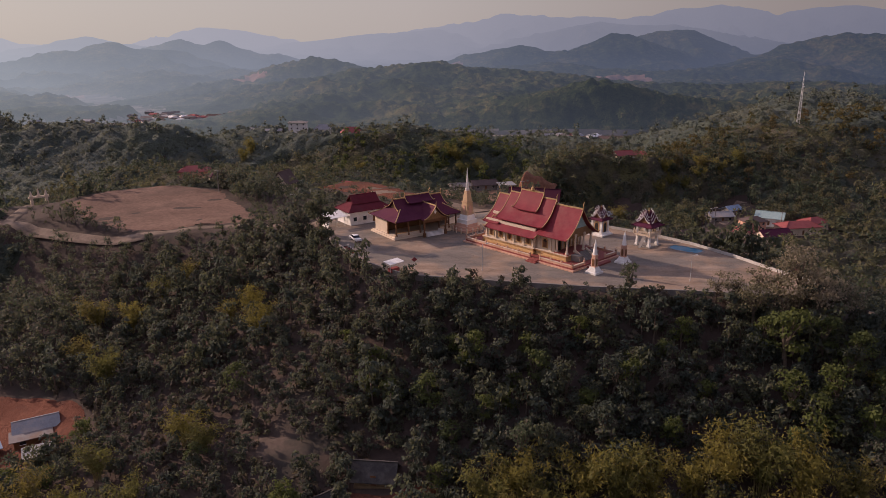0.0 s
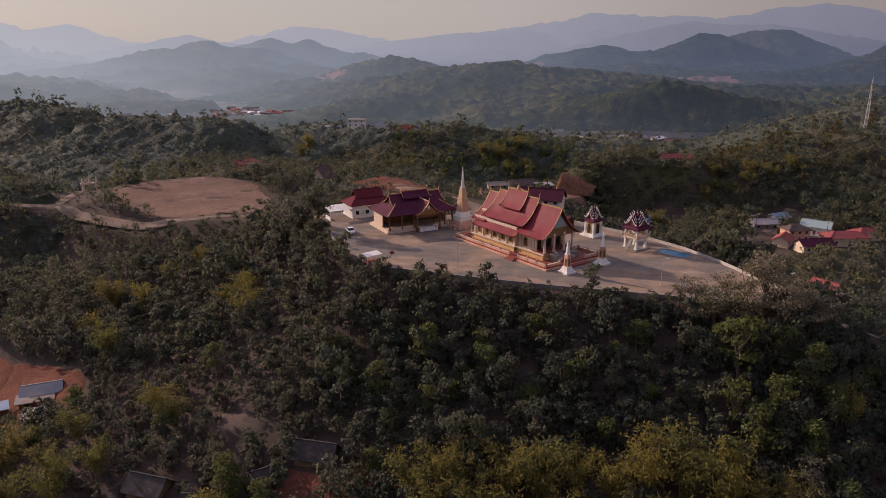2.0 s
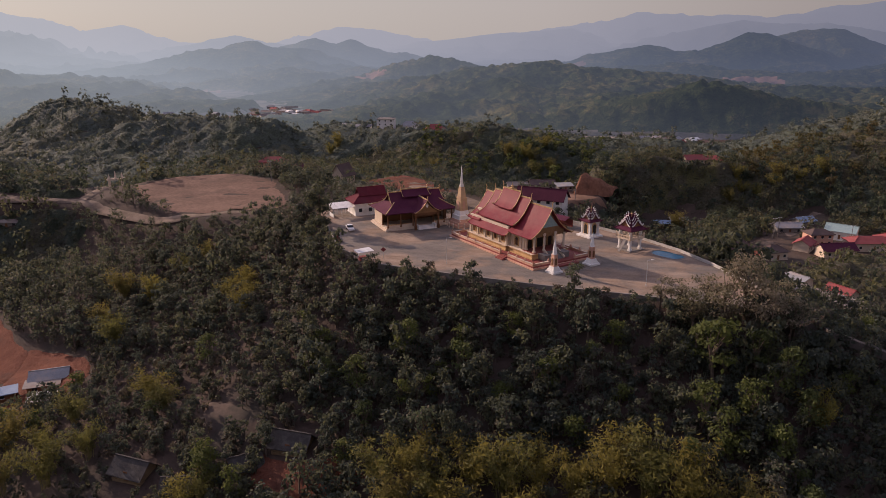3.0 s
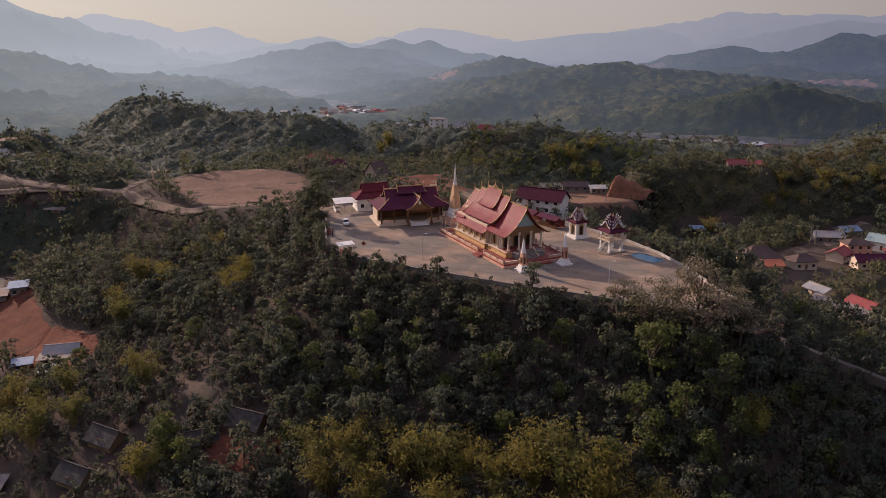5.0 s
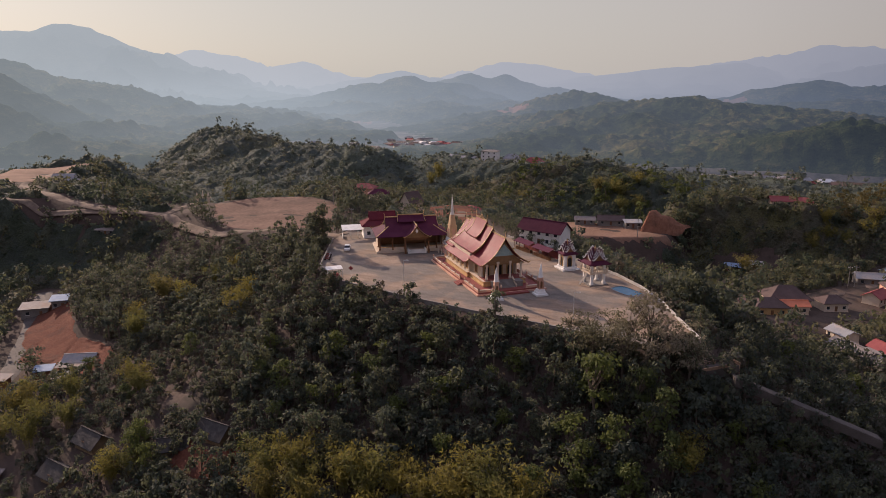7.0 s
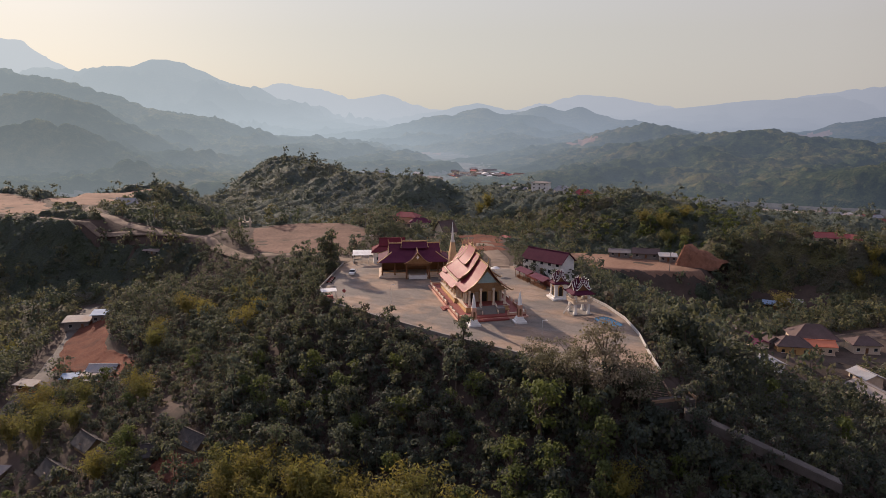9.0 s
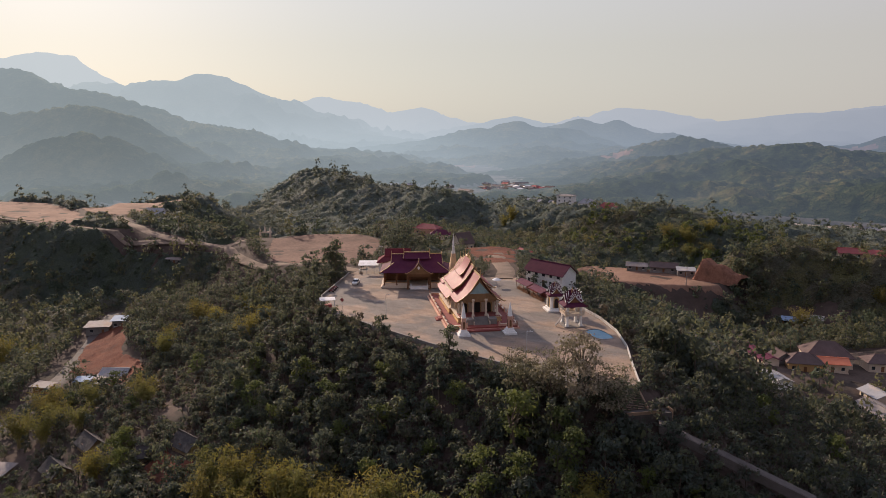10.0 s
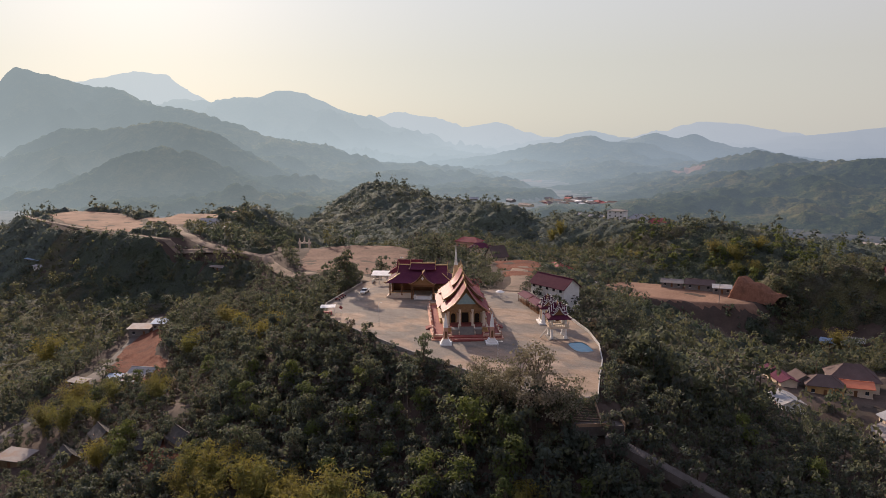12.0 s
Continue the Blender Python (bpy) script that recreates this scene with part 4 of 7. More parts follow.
def sim_window(x, side, v, wide=1.1, z0=2.75, z1=4.9):
    y0 = side * (v + 0.005)
    ring = arch_ring(x - wide / 2, x + wide / 2, z0, z1)
    w = part("window", hexa(B(), [(a, y0, b) for a, b in ring], [(a, y0 + side * 0.05, b) for a, b in ring]), M_DARK, sim, "dark arched window")
    big = arch_ring(x - wide / 2 - 0.24, x + wide / 2 + 0.24, z0 - 0.15, z1 + 0.32)
    bm = B()
    inner = [[bm.verts.new((a, y0 + side * t, b)) for a, b in ring] for t in (0.0, 0.16)]
    outer = [[bm.verts.new((a, y0 + side * t, b)) for a, b in big] for t in (0.0, 0.16)]
    n = len(ring)
    for i in range(n):
        j = (i + 1) % n
        bm.faces.new((outer[1][i], outer[1][j], inner[1][j], inner[1][i]))
        bm.faces.new((outer[0][i], outer[0][j], outer[1][j], outer[1][i]))
        bm.faces.new((inner[0][i], inner[0][j], inner[1][j], inner[1][i]))
    part("window_frame", bm, M_GOLD, w, "gilt arched surround")
    for k in (-1, 1):
        part("shutter", box(B(), x + k * wide * 0.28 - 0.24, x + k * wide * 0.28 + 0.24, min(y0 + side * 0.055, y0 + side * 0.10), max(y0 + side * 0.055, y0 + side * 0.10), z0 + 0.05, z1 - 0.75), M_WOOD, w, "brown wooden shutter")


def pilaster(x, side, v, z1, wide=0.5):
    y = side * v
    bm = box(B(), x - wide / 2, x + wide / 2, min(y, y + side * 0.28), max(y, y + side * 0.28), 2.16, z1)
    box(bm, x - wide * 0.7, x + wide * 0.7, min(y, y + side * 0.38), max(y, y + side * 0.38), 2.16, 2.5)
    box(bm, x - wide * 0.7, x + wide * 0.7, min(y, y + side * 0.38), max(y, y + side * 0.38), z1 - 0.35, z1)
    part("pilaster", bm, M_CREAM, sim, "cream pilaster with moulded foot and head")


for side in (-1, 1):
    for x in (-24.8, -21.6, -18.4, -15.2, -12.0):
        sim_window(x, side, 5.6)
    for x in (-26.6, -23.2, -20.0, -16.8, -13.6, -10.4):
        pilaster(x, side, 5.6, 5.6)
        bm = ribbon(B(), [(x, side * 5.9, 4.4), (x, side * 6.35, 4.9), (x, side * 6.9, 5.25)], (0.12, 0, 0), (0, 0, -0.35))
        part("roof_bracket", bm, M_WOOD, sim, "carved brown eave bracket")
    sim_window(-7.2, side, 4.8, 1.3)
    for x in (-9.0, -5.4):
        pilaster(x, side, 4.8, 5.9)
    for x in (-3.6, -0.5):
        bm = turned(B(), x, side * 4.7, [(0.42, 2.3), (0.42, 2.6), (0.30, 2.75), (0.27, 5.6), (0.42, 5.9), (0.42, 6.3)], 12)
        part("column", bm, M_CREAM, sim, "round cream porch column")
for y in (-1.7, 1.7):
    bm = turned(B(), -0.4, y, [(0.42, 2.3), (0.42, 2.6), (0.30, 2.75), (0.27, 6.0), (0.42, 6.4), (0.42, 6.8)], 12)
    part("column", bm, M_CREAM, sim, "round cream porch column")

# front wall with doors, under the porch
for y, wide, tall in ((0.0, 1.9, 6.0), (-3.2, 1.3, 4.9), (3.2, 1.3, 4.9)):
    ring = arch_ring(y - wide / 2, y + wide / 2, 2.3, tall)
    d = part("door", hexa(B(), [(-4.19, a, b) for a, b in ring], [(-4.10, a, b) for a, b in ring]), M_DARK, sim, "dark arched doorway")
    big = arch_ring(y - wide / 2 - 0.3, y + wide / 2 + 0.3, 2.3, tall + 0.7)
    bm = B()
    a1, b1 = [bm.verts.new((-3.95, a, b)) for a, b in ring], [bm.verts.new((-3.95, a, b)) for a, b in big]
    a0, b0 = [bm.verts.new((-4.19, a, b)) for a, b in ring], [bm.verts.new((-4.19, a, b)) for a, b in big]
    for i in range(1, len(ring)):
        j = (i + 1) % len(ring)
        bm.faces.new((a1[i], a1[j], b1[j], b1[i]))
        bm.faces.new((b0[i], b0[j], b1[j], b1[i]))
        bm.faces.new((a0[i], a0[j], a1[j], a1[i]))
    part("door_frame", bm, M_GOLD, d, "gilt pointed door surround")
# arches between the porch columns
for y0, y1 in ((-4.45, -1.95), (-1.45, 1.45), (1.95, 4.45)):
    c, r = (y0 + y1) / 2, (y1 - y0) / 2
    bm = B()
    top, low = [], []
    for i in range(9):
        k = i / 8
        top.append((y0 + (y1 - y0) * k, 7.2))
        low.append((y0 + (y1 - y0) * k, 5.6 + 1.1 * math.sin(math.pi * k) ** 0.7))
    rows = [[bm.verts.new((-0.55 + t, y, z)) for y, z in row] for t in (0, 0.25) for row in (top, low)]
    for i in range(8):
        bm.faces.new((rows[0][i], rows[0][i + 1], rows[1][i + 1], rows[1][i]))
        bm.faces.new((rows[2][i], rows[2][i + 1], rows[3][i + 1], rows[3][i]))
        bm.faces.new((rows[1][i], rows[1][i + 1], rows[3][i + 1], rows[3][i]))
    part("arch", bm, M_GABLE, sim, "dark carved arch between columns")

# roofs: skirt, back, middle, crown and porch tiers
gable_roof(sim, -25.2, -9.2, 7.3, 5.0, 13.6, M_REDROOF, M_GOLD, inner=4.0, sag=0.13, name="lower_roof", flare=0.5)
gable_roof(sim, -27.2, -22.4, 6.2, 6.2, 12.9, M_REDROOF, M_GOLD, kick=1.0, ends=(True, False))
gable_roof(sim, -23.1, -8.0, 5.7, 7.7, 13.9, M_REDROOF, M_GOLD, kick=1.0)
gable_roof(sim, -19.5, -12.2, 3.1, 10.6, 15.0, M_REDROOF, M_GOLD, kick=1.0, flare=0.2)
gable_roof(sim, -8.6, 0.2, 6.4, 6.1, 12.9, M_REDROOF, M_GOLD, kick=1.2, ends=(False, True))
gable_wall(sim, -0.7, 5.9, 6.3, 12.6, M_GABLE, name="front_gable")
bm = hexa(B(), [(-0.48, -2.6, 8.2), (-0.48, 2.6, 8.2), (-0.48, 0, 11.2)], [(-0.40, -2.6, 8.2), (-0.40, 2.6, 8.2), (-0.40, 0, 11.2)])
part("gable_panel", bm, M_TEAL, sim, "pale teal mosaic gable panel")
gable_wall(sim, -26.9, 5.7, 6.4, 12.5, M_GABLE, name="rear_gable")
gable_wall(sim, -8.75, 5.3, 7.9, 13.6, M_GABLE, name="inner_gable")
gable_wall(sim, -22.9, 5.3, 7.9, 13.6, M_GABLE, name="inner_gable")
gable_wall(sim, -12.8, 2.9, 10.7, 14.8, M_GABLE, name="crown_gable")
gable_wall(sim, -19.2, 2.9, 10.7, 14.8, M_GABLE, name="crown_gable")
orn = part("ridge_ornament", turned(B(), -15.8, 0, [(0.30, 15.1), (0.55, 15.35), (0.30, 15.6), (0.42, 15.8), (0.12, 16.2), (0.02, 17.0)], 8), M_GOLD, sim, "gilt parasol ornament on the ridge")
for k in (-1, 1):
    for i in range(1, 4):
        part("parasol", turned(B(), -15.8 + k * i * 0.55, 0, [(0.10, 15.1), (0.22, 15.3), (0.06, 15.6 - i * 0.06), (0.02, 16.1 - i * 0.22)], 6), M_GOLD, orn)

# front stairs with white flanking walls
for i in range(8):
    part("stair_step", box(B(), 0.2 + i * 0.34, 0.54 + i * 0.34, -1.9, 1.9, 0.754, 2.28 - i * 0.19), M_STONE, sim)
for k in (-1, 1):
    y0, y1 = (k * 2.0, k * 3.9) if k > 0 else (k * 3.9, k * 2.0)
    part("stair_wing", box(box(B(), 0.25, 2.6, y0, y1, 0.756, 2.0), 0.2, 2.75, y0 - 0.1, y1 + 0.1, 2.003, 2.2), M_STONE, sim, "grey flanking block beside the stairs")
    part("stair_rail", hexa(B(), [(0.2, k * 1.95, 2.25), (2.9, k * 1.95, 0.80), (2.9, k * 2.0 + k * 0.2, 0.80), (0.2, k * 2.0 + k * 0.2, 2.25)], [(0.2, k * 1.95, 3.0), (3.1, k * 1.95, 1.4), (3.1, k * 2.0 + k * 0.2, 1.4), (0.2, k * 2.0 + k * 0.2, 3.0)]), M_CREAM, sim, "cream stair parapet")


# ---- stupas ----
def small_stupa(x, y):
    s = thing("stupa", pose(x, y, 0, 0, 0, ANG), "slim white stupa with a salmon niche on a stepped base", "stupa", "stupas before the temple")
    part("base", box(box(box(B(), -1.5, 1.5, -1.5, 1.5, 0.003, 0.45), -1.2, 1.2, -1.2, 1.2, 0.453, 0.95, 0.1), -0.95, 0.95, -0.95, 0.95, 0.953, 1.55, 0.15), M_WHITE, s)
    body_ = part("shaft", box(box(B(), -0.62, 0.62, -0.62, 0.62, 1.553, 4.3, 0.12), -0.62, 0.62, -0.62, 0.62, 4.303, 4.5, 0.05), M_PINK, s, "salmon shaft with niches")
    for k in range(4):
        a = math.pi / 2 * k
        ring = arch_ring(-0.26, 0.26, 1.9, 3.6)
        low = [(0.60 * math.cos(a) - p * math.sin(a), 0.60 * math.sin(a) + p * math.cos(a), q) for p, q in ring]
        high = [(0.66 * math.cos(a) - p * math.sin(a), 0.66 * math.sin(a) + p * math.cos(a), q) for p, q in ring]
        part("niche", hexa(B(), low, high), M_WOOD, body_, "dark niche")
    part("spire", turned(B(), 0, 0, [(0.62, 4.503), (0.52, 4.9), (0.46, 5.6), (0.36, 6.4), (0.22, 7.2), (0.08, 7.8), (0.02, 8.2)], 8, math.pi / 8), M_WHITE, s)
    return s


small_stupa(35.6, 158.1)
small_stupa(44.3, 166.0)
big = thing("stupa", pose(7.2, 197.9, 0, 0, 0, ANG), "tall gold and white spired stupa behind the temple", "stupa")
part("base", box(box(box(B(), -3.1, 3.1, -3.1, 3.1, 0.003, 0.7), -2.7, 2.7, -2.7, 2.7, 0.703, 1.4, 0.12), -2.3, 2.3, -2.3, 2.3, 1.403, 2.2, 0.2), M_PINK, big, "salmon stepped base")
part("band", box(box(box(B(), -1.95, 1.95, -1.95, 1.95, 2.203, 3.1, 0.1), -2.0, 2.0, -2.0, 2.0, 3.103, 3.4), -1.6, 1.6, -1.6, 1.6, 3.403, 4.7, 0.2), M_WHITE, big, "white mouldings")
mid = part("drum", box(box(box(B(), -1.35, 1.35, -1.35, 1.35, 4.703, 8.2, 0.3), -1.15, 1.15, -1.15, 1.15, 8.203, 8.5), -0.95, 0.95, -0.95, 0.95, 8.503, 11.6, 0.35), M_STUPA, big, "faded pinkish gold tapering drum")
for k in range(4):
    a = math.pi / 2 * k
    ring = arch_ring(-0.42, 0.42, 5.1, 7.5)
    part("niche", hexa(B(), [(1.0 * math.cos(a) - p * math.sin(a), 1.0 * math.sin(a) + p * math.cos(a), q) for p, q in ring], [(1.34 * math.cos(a) - p * math.sin(a), 1.34 * math.sin(a) + p * math.cos(a), q) for p, q in ring]), M_PINK, mid, "salmon niche")
    x, y = 2.75 * math.cos(a + math.pi / 4), 2.75 * math.sin(a + math.pi / 4)
    part("corner_spire", turned(B(), x, y, [(0.28, 0.7), (0.3, 1.8), (0.15, 2.2), (0.03, 3.2)], 8), M_WHITE, big)
part("spire", turned(B(), 0, 0, [(0.62, 11.603), (0.66, 12.0), (0.46, 12.4), (0.42, 13.2), (0.30, 14.4), (0.22, 15.6), (0.12, 16.8), (0.02, 18.0)], 12), M_WHITE, big, "slender white spire")
for k in range(16):
    a = 2 * math.pi * k / 16
    part("fence_post", turned(B(), 4.3 * math.cos(a), 4.3 * math.sin(a), [(0.17, 0.003), (0.17, 1.0), (0.24, 1.1), (0.2, 1.3), (0.03, 1.7)], 8), M_CREAM, big, "cream lotus-topped fence post")


# ---- prayer hall ----
HANG = math.degrees(math.atan2(0.571, 0.821))
hall = thing("prayer_hall", pose(-11.5, 189.2, 0, 0, 0, HANG), "open-sided prayer hall with dark maroon tiered roof and gilt gable", "hall")
part("floor", box(box(B(), -2.6, 19.6, -1.2, 12.0, 0.003, 0.45), -2.2, 19.2, -0.8, 11.6, 0.453, 0.8), M_CREAM, hall)
part("back_wall", box(B(), -1.6, 18.6, 10.6, 10.9, 0.8, 5.6), M_CREAM, hall)
part("end_wall", box(B(), -1.6, -1.3, 4.2, 10.6, 0.8, 5.4), M_CREAM, hall, "cream end wall")
part("end_wall", box(B(), 18.3, 18.6, 4.2, 10.6, 0.8, 5.4), M_CREAM, hall, "cream end wall")
part("inner_wall", box(B(), -1.3, 18.3, 6.8, 7.0, 0.8, 5.4), M_WOOD, hall, "brown inner screen")
for x in (-1.5, 2.4, 6.2, 12.6, 16.0, 18.5):
    for y in ((-0.5, 4.0) if x in (-1.5, 18.5) else (-0.5,)):
        part("column", turned(B(), x, y, [(0.34, 0.8), (0.34, 1.1), (0.24, 1.2), (0.22, 4.7), (0.34, 5.0), (0.34, 5.3)], 10), M_WOOD, hall, "brown hall column")
for x0, x1 in ((-1.3, 2.2), (2.6, 5.9), (12.9, 15.8), (16.2, 18.3)):
    p = part("balustrade", box(B(), x0, x1, -0.62, -0.44, 0.804, 1.55), M_CREAM, hall)
    part("handrail", box(B(), x0 - 0.05, x1 + 0.05, -0.70, -0.36, 1.553, 1.68), M_OCHRE, p)
# porch
for x in (6.0, 13.1):
    for y in (-3.0,):
        part("porch_column", box(box(B(), x - 0.3, x + 0.3, y - 0.3, y + 0.3, 0.003, 1.2), x - 0.2, x + 0.2, y - 0.2, y + 0.2, 1.203, 5.2), M_WOOD, hall, "brown porch column")
for i in range(4):
    part("stair_step", box(B(), 7.2, 12.0, -3.2 + i * 0.45, -1.2, 0.003 + 0.0, 0.2 + i * 0.19), M_WHITE, hall)
for x in (7.0, 12.2):
    part("stair_rail", box(B(), x - 0.18, x + 0.18, -3.3, -0.8, 0.003, 1.35), M_WHITE, hall, "white stair parapet")
part("sign_arch", hexa(B(), [(6.2, -3.0, 4.1), (12.9, -3.0, 4.1), (12.9, -3.0, 5.2), (6.2, -3.0, 5.2)], [(6.2, -2.8, 4.1), (12.9, -2.8, 4.1), (12.9, -2.8, 5.2), (6.2, -2.8, 5.2)]), M_WOOD, hall)
inner_hall = new("upper_structure")
inner_hall.parent = hall
inner_hall.matrix_basis = pose(0, 5.0, 0)


def hipped_skirt(parent, x0, x1, y0, y1, ze, inset, zt, tiles, trim):
    """The lower roof all round: from the eaves up to an inner ring."""
    low = [(x0, y0), (x1, y0), (x1, y1), (x0, y1)]
    mid_ = [(x0 + inset * 0.5, y0 + inset * 0.5), (x1 - inset * 0.5, y0 + inset * 0.5), (x1 - inset * 0.5, y1 - inset * 0.5), (x0 + inset * 0.5, y1 - inset * 0.5)]
    top = [(x0 + inset, y0 + inset), (x1 - inset, y0 + inset), (x1 - inset, y1 - inset), (x0 + inset, y1 - inset)]
    bm = B()
    rows = [[bm.verts.new((*p, z)) for p in ring] for ring, z in ((low, ze), (mid_, ze + (zt - ze) * 0.42), (top, zt), (top, zt - 0.25), (mid_, ze + (zt - ze) * 0.42 - 0.25), (low, ze - 0.2))]
    for a, b in zip(rows, rows[1:] + rows[:1]):
        for i in range(4):
            bm.faces.new((a[i], a[(i + 1) % 4], b[(i + 1) % 4], b[i]))
    skirt = part("lower_roof", bm, tiles, parent)
    for p, q, r in zip(low, mid_, top):
        sx, sy = 1 if p[0] == x0 else -1, 1 if p[1] == y0 else -1
        part("hip_ridge", ribbon(B(), [(p[0] - sx * 0.25, p[1] - sy * 0.25, ze + 0.4), (*p, ze + 0.12), (*q, ze + (zt - ze) * 0.42 + 0.14), (*r, zt + 0.14)], (0.18, -0.18 * sx * sy, 0), (0, 0, -0.3)), trim, skirt, "gold hip ridge")
    return skirt


hipped_skirt(hall, -2.8, 19.8, -2.2, 12.2, 5.2, 4.3, 7.6, M_PURPLE, M_GOLD)
up = inner_hall
gable_roof(up, 0.8, 16.8, 3.4, 7.1, 9.9, M_PURPLE, M_GOLD, kick=0.8, flare=0.25)
gable_roof(up, 4.8, 12.8, 2.2, 8.7, 10.5, M_PURPLE, M_GOLD, kick=0.8, flare=0.2)
gable_wall(up, 1.2, 3.2, 7.2, 9.8, M_GABLE)
gable_wall(up, 16.2, 3.2, 7.2, 9.8, M_GABLE)
gable_wall(up, 5.0, 2.0, 8.8, 10.4, M_GABLE)
gable_wall(up, 12.4, 2.0, 8.8, 10.4, M_GABLE)
porch = new("porch_roof")
porch.parent = hall
porch.matrix_basis = pose(9.5, 0, 0, 0, 0, -90)
gable_roof(porch, -3.4, 3.6, 4.0, 5.0, 8.6, M_PURPLE, M_GOLD, kick=0.8, ends=(False, True))
gable_wall(porch, 3.0, 3.7, 5.2, 8.4, M_GABLE)
part("medallion", hexa(B(), [(3.21, 0, 6.2), (3.21, 0.45, 6.9), (3.21, 0, 7.6), (3.21, -0.45, 6.9)], [(3.27, 0, 6.2), (3.27, 0.45, 6.9), (3.27, 0, 7.6), (3.27, -0.45, 6.9)]), M_WHITE, porch, "white lozenge emblem")


# ---- towers ----
def cross_roof(parent, half, ze, zr, tiles, trim):
    """Stacked crossing gables with pale bargeboards, drawing in upwards."""
    for i in range(3):
        k = 1 - i * 0.27
        for turn in (0, 90):
            g = new("roof_stack")
            g.parent = parent
            g.matrix_basis = pose(0, 0, i * 0.62, 0, 0, turn)
            gable_roof(g, -half * k, half * k, half * k * 0.80, ze, ze + (zr - ze) * (0.62 - 0.06 * i), tiles, trim, kick=0.35, flare=0.10, sag=0.10, thick=0.12, board=(0.10, 0.20), cap=tiles)
            for u in (-half * k + 0.1, half * k - 0.2):
                gable_wall(g, u, half * k * 0.72, ze + 0.05, ze + (zr - ze) * (0.58 - 0.06 * i), M_WOOD, thick=0.1, drop=0.1)
    part("spirelet", turned(B(), 0, 0, [(0.35, zr - 0.9), (0.4, zr - 0.3), (0.12, zr + 0.2), (0.02, zr + 1.0)], 8), M_GOLD, parent, "gilt roof spire")


bell = thing("bell_tower", pose(54.2, 181.3, 0, 0, 0, ANG), "open white bell tower with stacked maroon gables", "tower")
part("plinth", box(B(), -2.7, 2.7, -2.7, 2.7, 0.003, 0.22), M_STONE, bell)
for x in (-1.8, 1.8):
    for y in (-1.8, 1.8):
        part("column", box(box(B(), x - 0.42, x + 0.42, y - 0.42, y + 0.42, 0.223, 0.7), x - 0.28, x + 0.28, y - 0.28, y + 0.28, 0.703, 6.0), M_WHITE, bell)
part("balcony_floor", box(B(), -2.5, 2.5, -2.5, 2.5, 3.0, 3.3), M_CREAM, bell)
for x0, x1, y0, y1 in ((-2.5, 2.5, -2.5, -2.36), (-2.5, 2.5, 2.36, 2.5), (-2.5, -2.36, -2.36, 2.36), (2.36, 2.5, -2.36, 2.36)):
    bm = box(B(), x0, x1, y0, y1, 3.303, 3.5)
    box(bm, x0, x1, y0, y1, 4.0, 4.15)
    n = 9
    for i in range(n):
        k = (i + 0.5) / n
        px, py = x0 + (x1 - x0) * k, y0 + (y1 - y0) * k
        (box(bm, px - 0.1, px + 0.1, y0, y1, 3.503, 3.997) if x1 - x0 > 1 else box(bm, x0, x1, py - 0.1, py + 0.1, 3.503, 3.997))
    part("balustrade", bm, M_CREAM, bell)
for x in (-2.43, 2.43):
    for y in (-2.43, 2.43):
        part("post", turned(B(), x, y, [(0.2, 3.3), (0.2, 4.3), (0.26, 4.4), (0.05, 4.8)], 8), M_CREAM, bell)
part("ladder", hexa(B(), [(0.3, -2.5, 3.0), (1.2, -2.5, 3.0), (1.2, -4.6, 0.22), (0.3, -4.6, 0.22)], [(0.3, -2.5, 3.15), (1.2, -2.5, 3.15), (1.2, -4.6, 0.4), (0.3, -4.6, 0.4)]), M_STONE, bell)
part("bell", turned(B(), 0, 0, [(0.5, 4.4), (0.42, 4.7), (0.36, 5.2), (0.2, 5.5), (0.05, 5.6)], 12), M_WOOD, bell, "dark bronze bell")
hipped_skirt(bell, -2.9, 2.9, -2.9, 2.9, 5.6, 1.5, 6.8, M_PURPLE, M_PURPLE)
cross_roof(bell, 2.1, 6.5, 9.4, M_PURPLE, M_WHITE)

drum = thing("drum_tower", pose(44.2, 192.6, 0, 0, 0, ANG), "small white shrine with arched openings and stacked maroon gables", "shrine")
part("plinth", box(box(B(), -2.6, 2.6, -2.6, 2.6, 0.003, 0.4), -2.0, 2.0, -2.0, 2.0, 0.403, 0.9), M_WHITE, drum)
part("body", box(B(), -1.55, 1.55, -1.55, 1.55, 0.903, 4.6), M_WHITE, drum)
for k in range(4):
    a = math.pi / 2 * k
    for (w, z0, z1, t0, t1, mm, nm, lab) in ((1.6, 0.95, 4.1, 1.5, 1.66, M_OCHRE, "arch_surround", "ochre arched surround"), (1.1, 0.95, 3.6, 1.6, 1.70, M_DARK, "opening", "dark arched opening")):
        ring = arch_ring(-w / 2, w / 2, z0, z1)
        part(nm, hexa(B(), [(t0 * math.cos(a) - p * math.sin(a), t0 * math.sin(a) + p * math.cos(a), q) for p, q in ring], [(t1 * math.cos(a) - p * math.sin(a), t1 * math.sin(a) + p * math.cos(a), q) for p, q in ring]), mm, drum, lab)
for x in (-1.5, 1.5):
    for y in (-1.5, 1.5):
        part("corner_post", box(B(), x - 0.22, x + 0.22, y - 0.22, y + 0.22, 0.905, 4.7), M_WHITE, drum)
hipped_skirt(drum, -2.2, 2.2, -2.2, 2.2, 4.5, 1.1, 5.4, M_PURPLE, M_PURPLE)
cross_roof(drum, 1.6, 5.1, 7.6, M_PURPLE, M_WHITE)


# ---- houses ----
def gz_at(x, y):
    return float(height(np.array([x]), np.array([y]))[0])


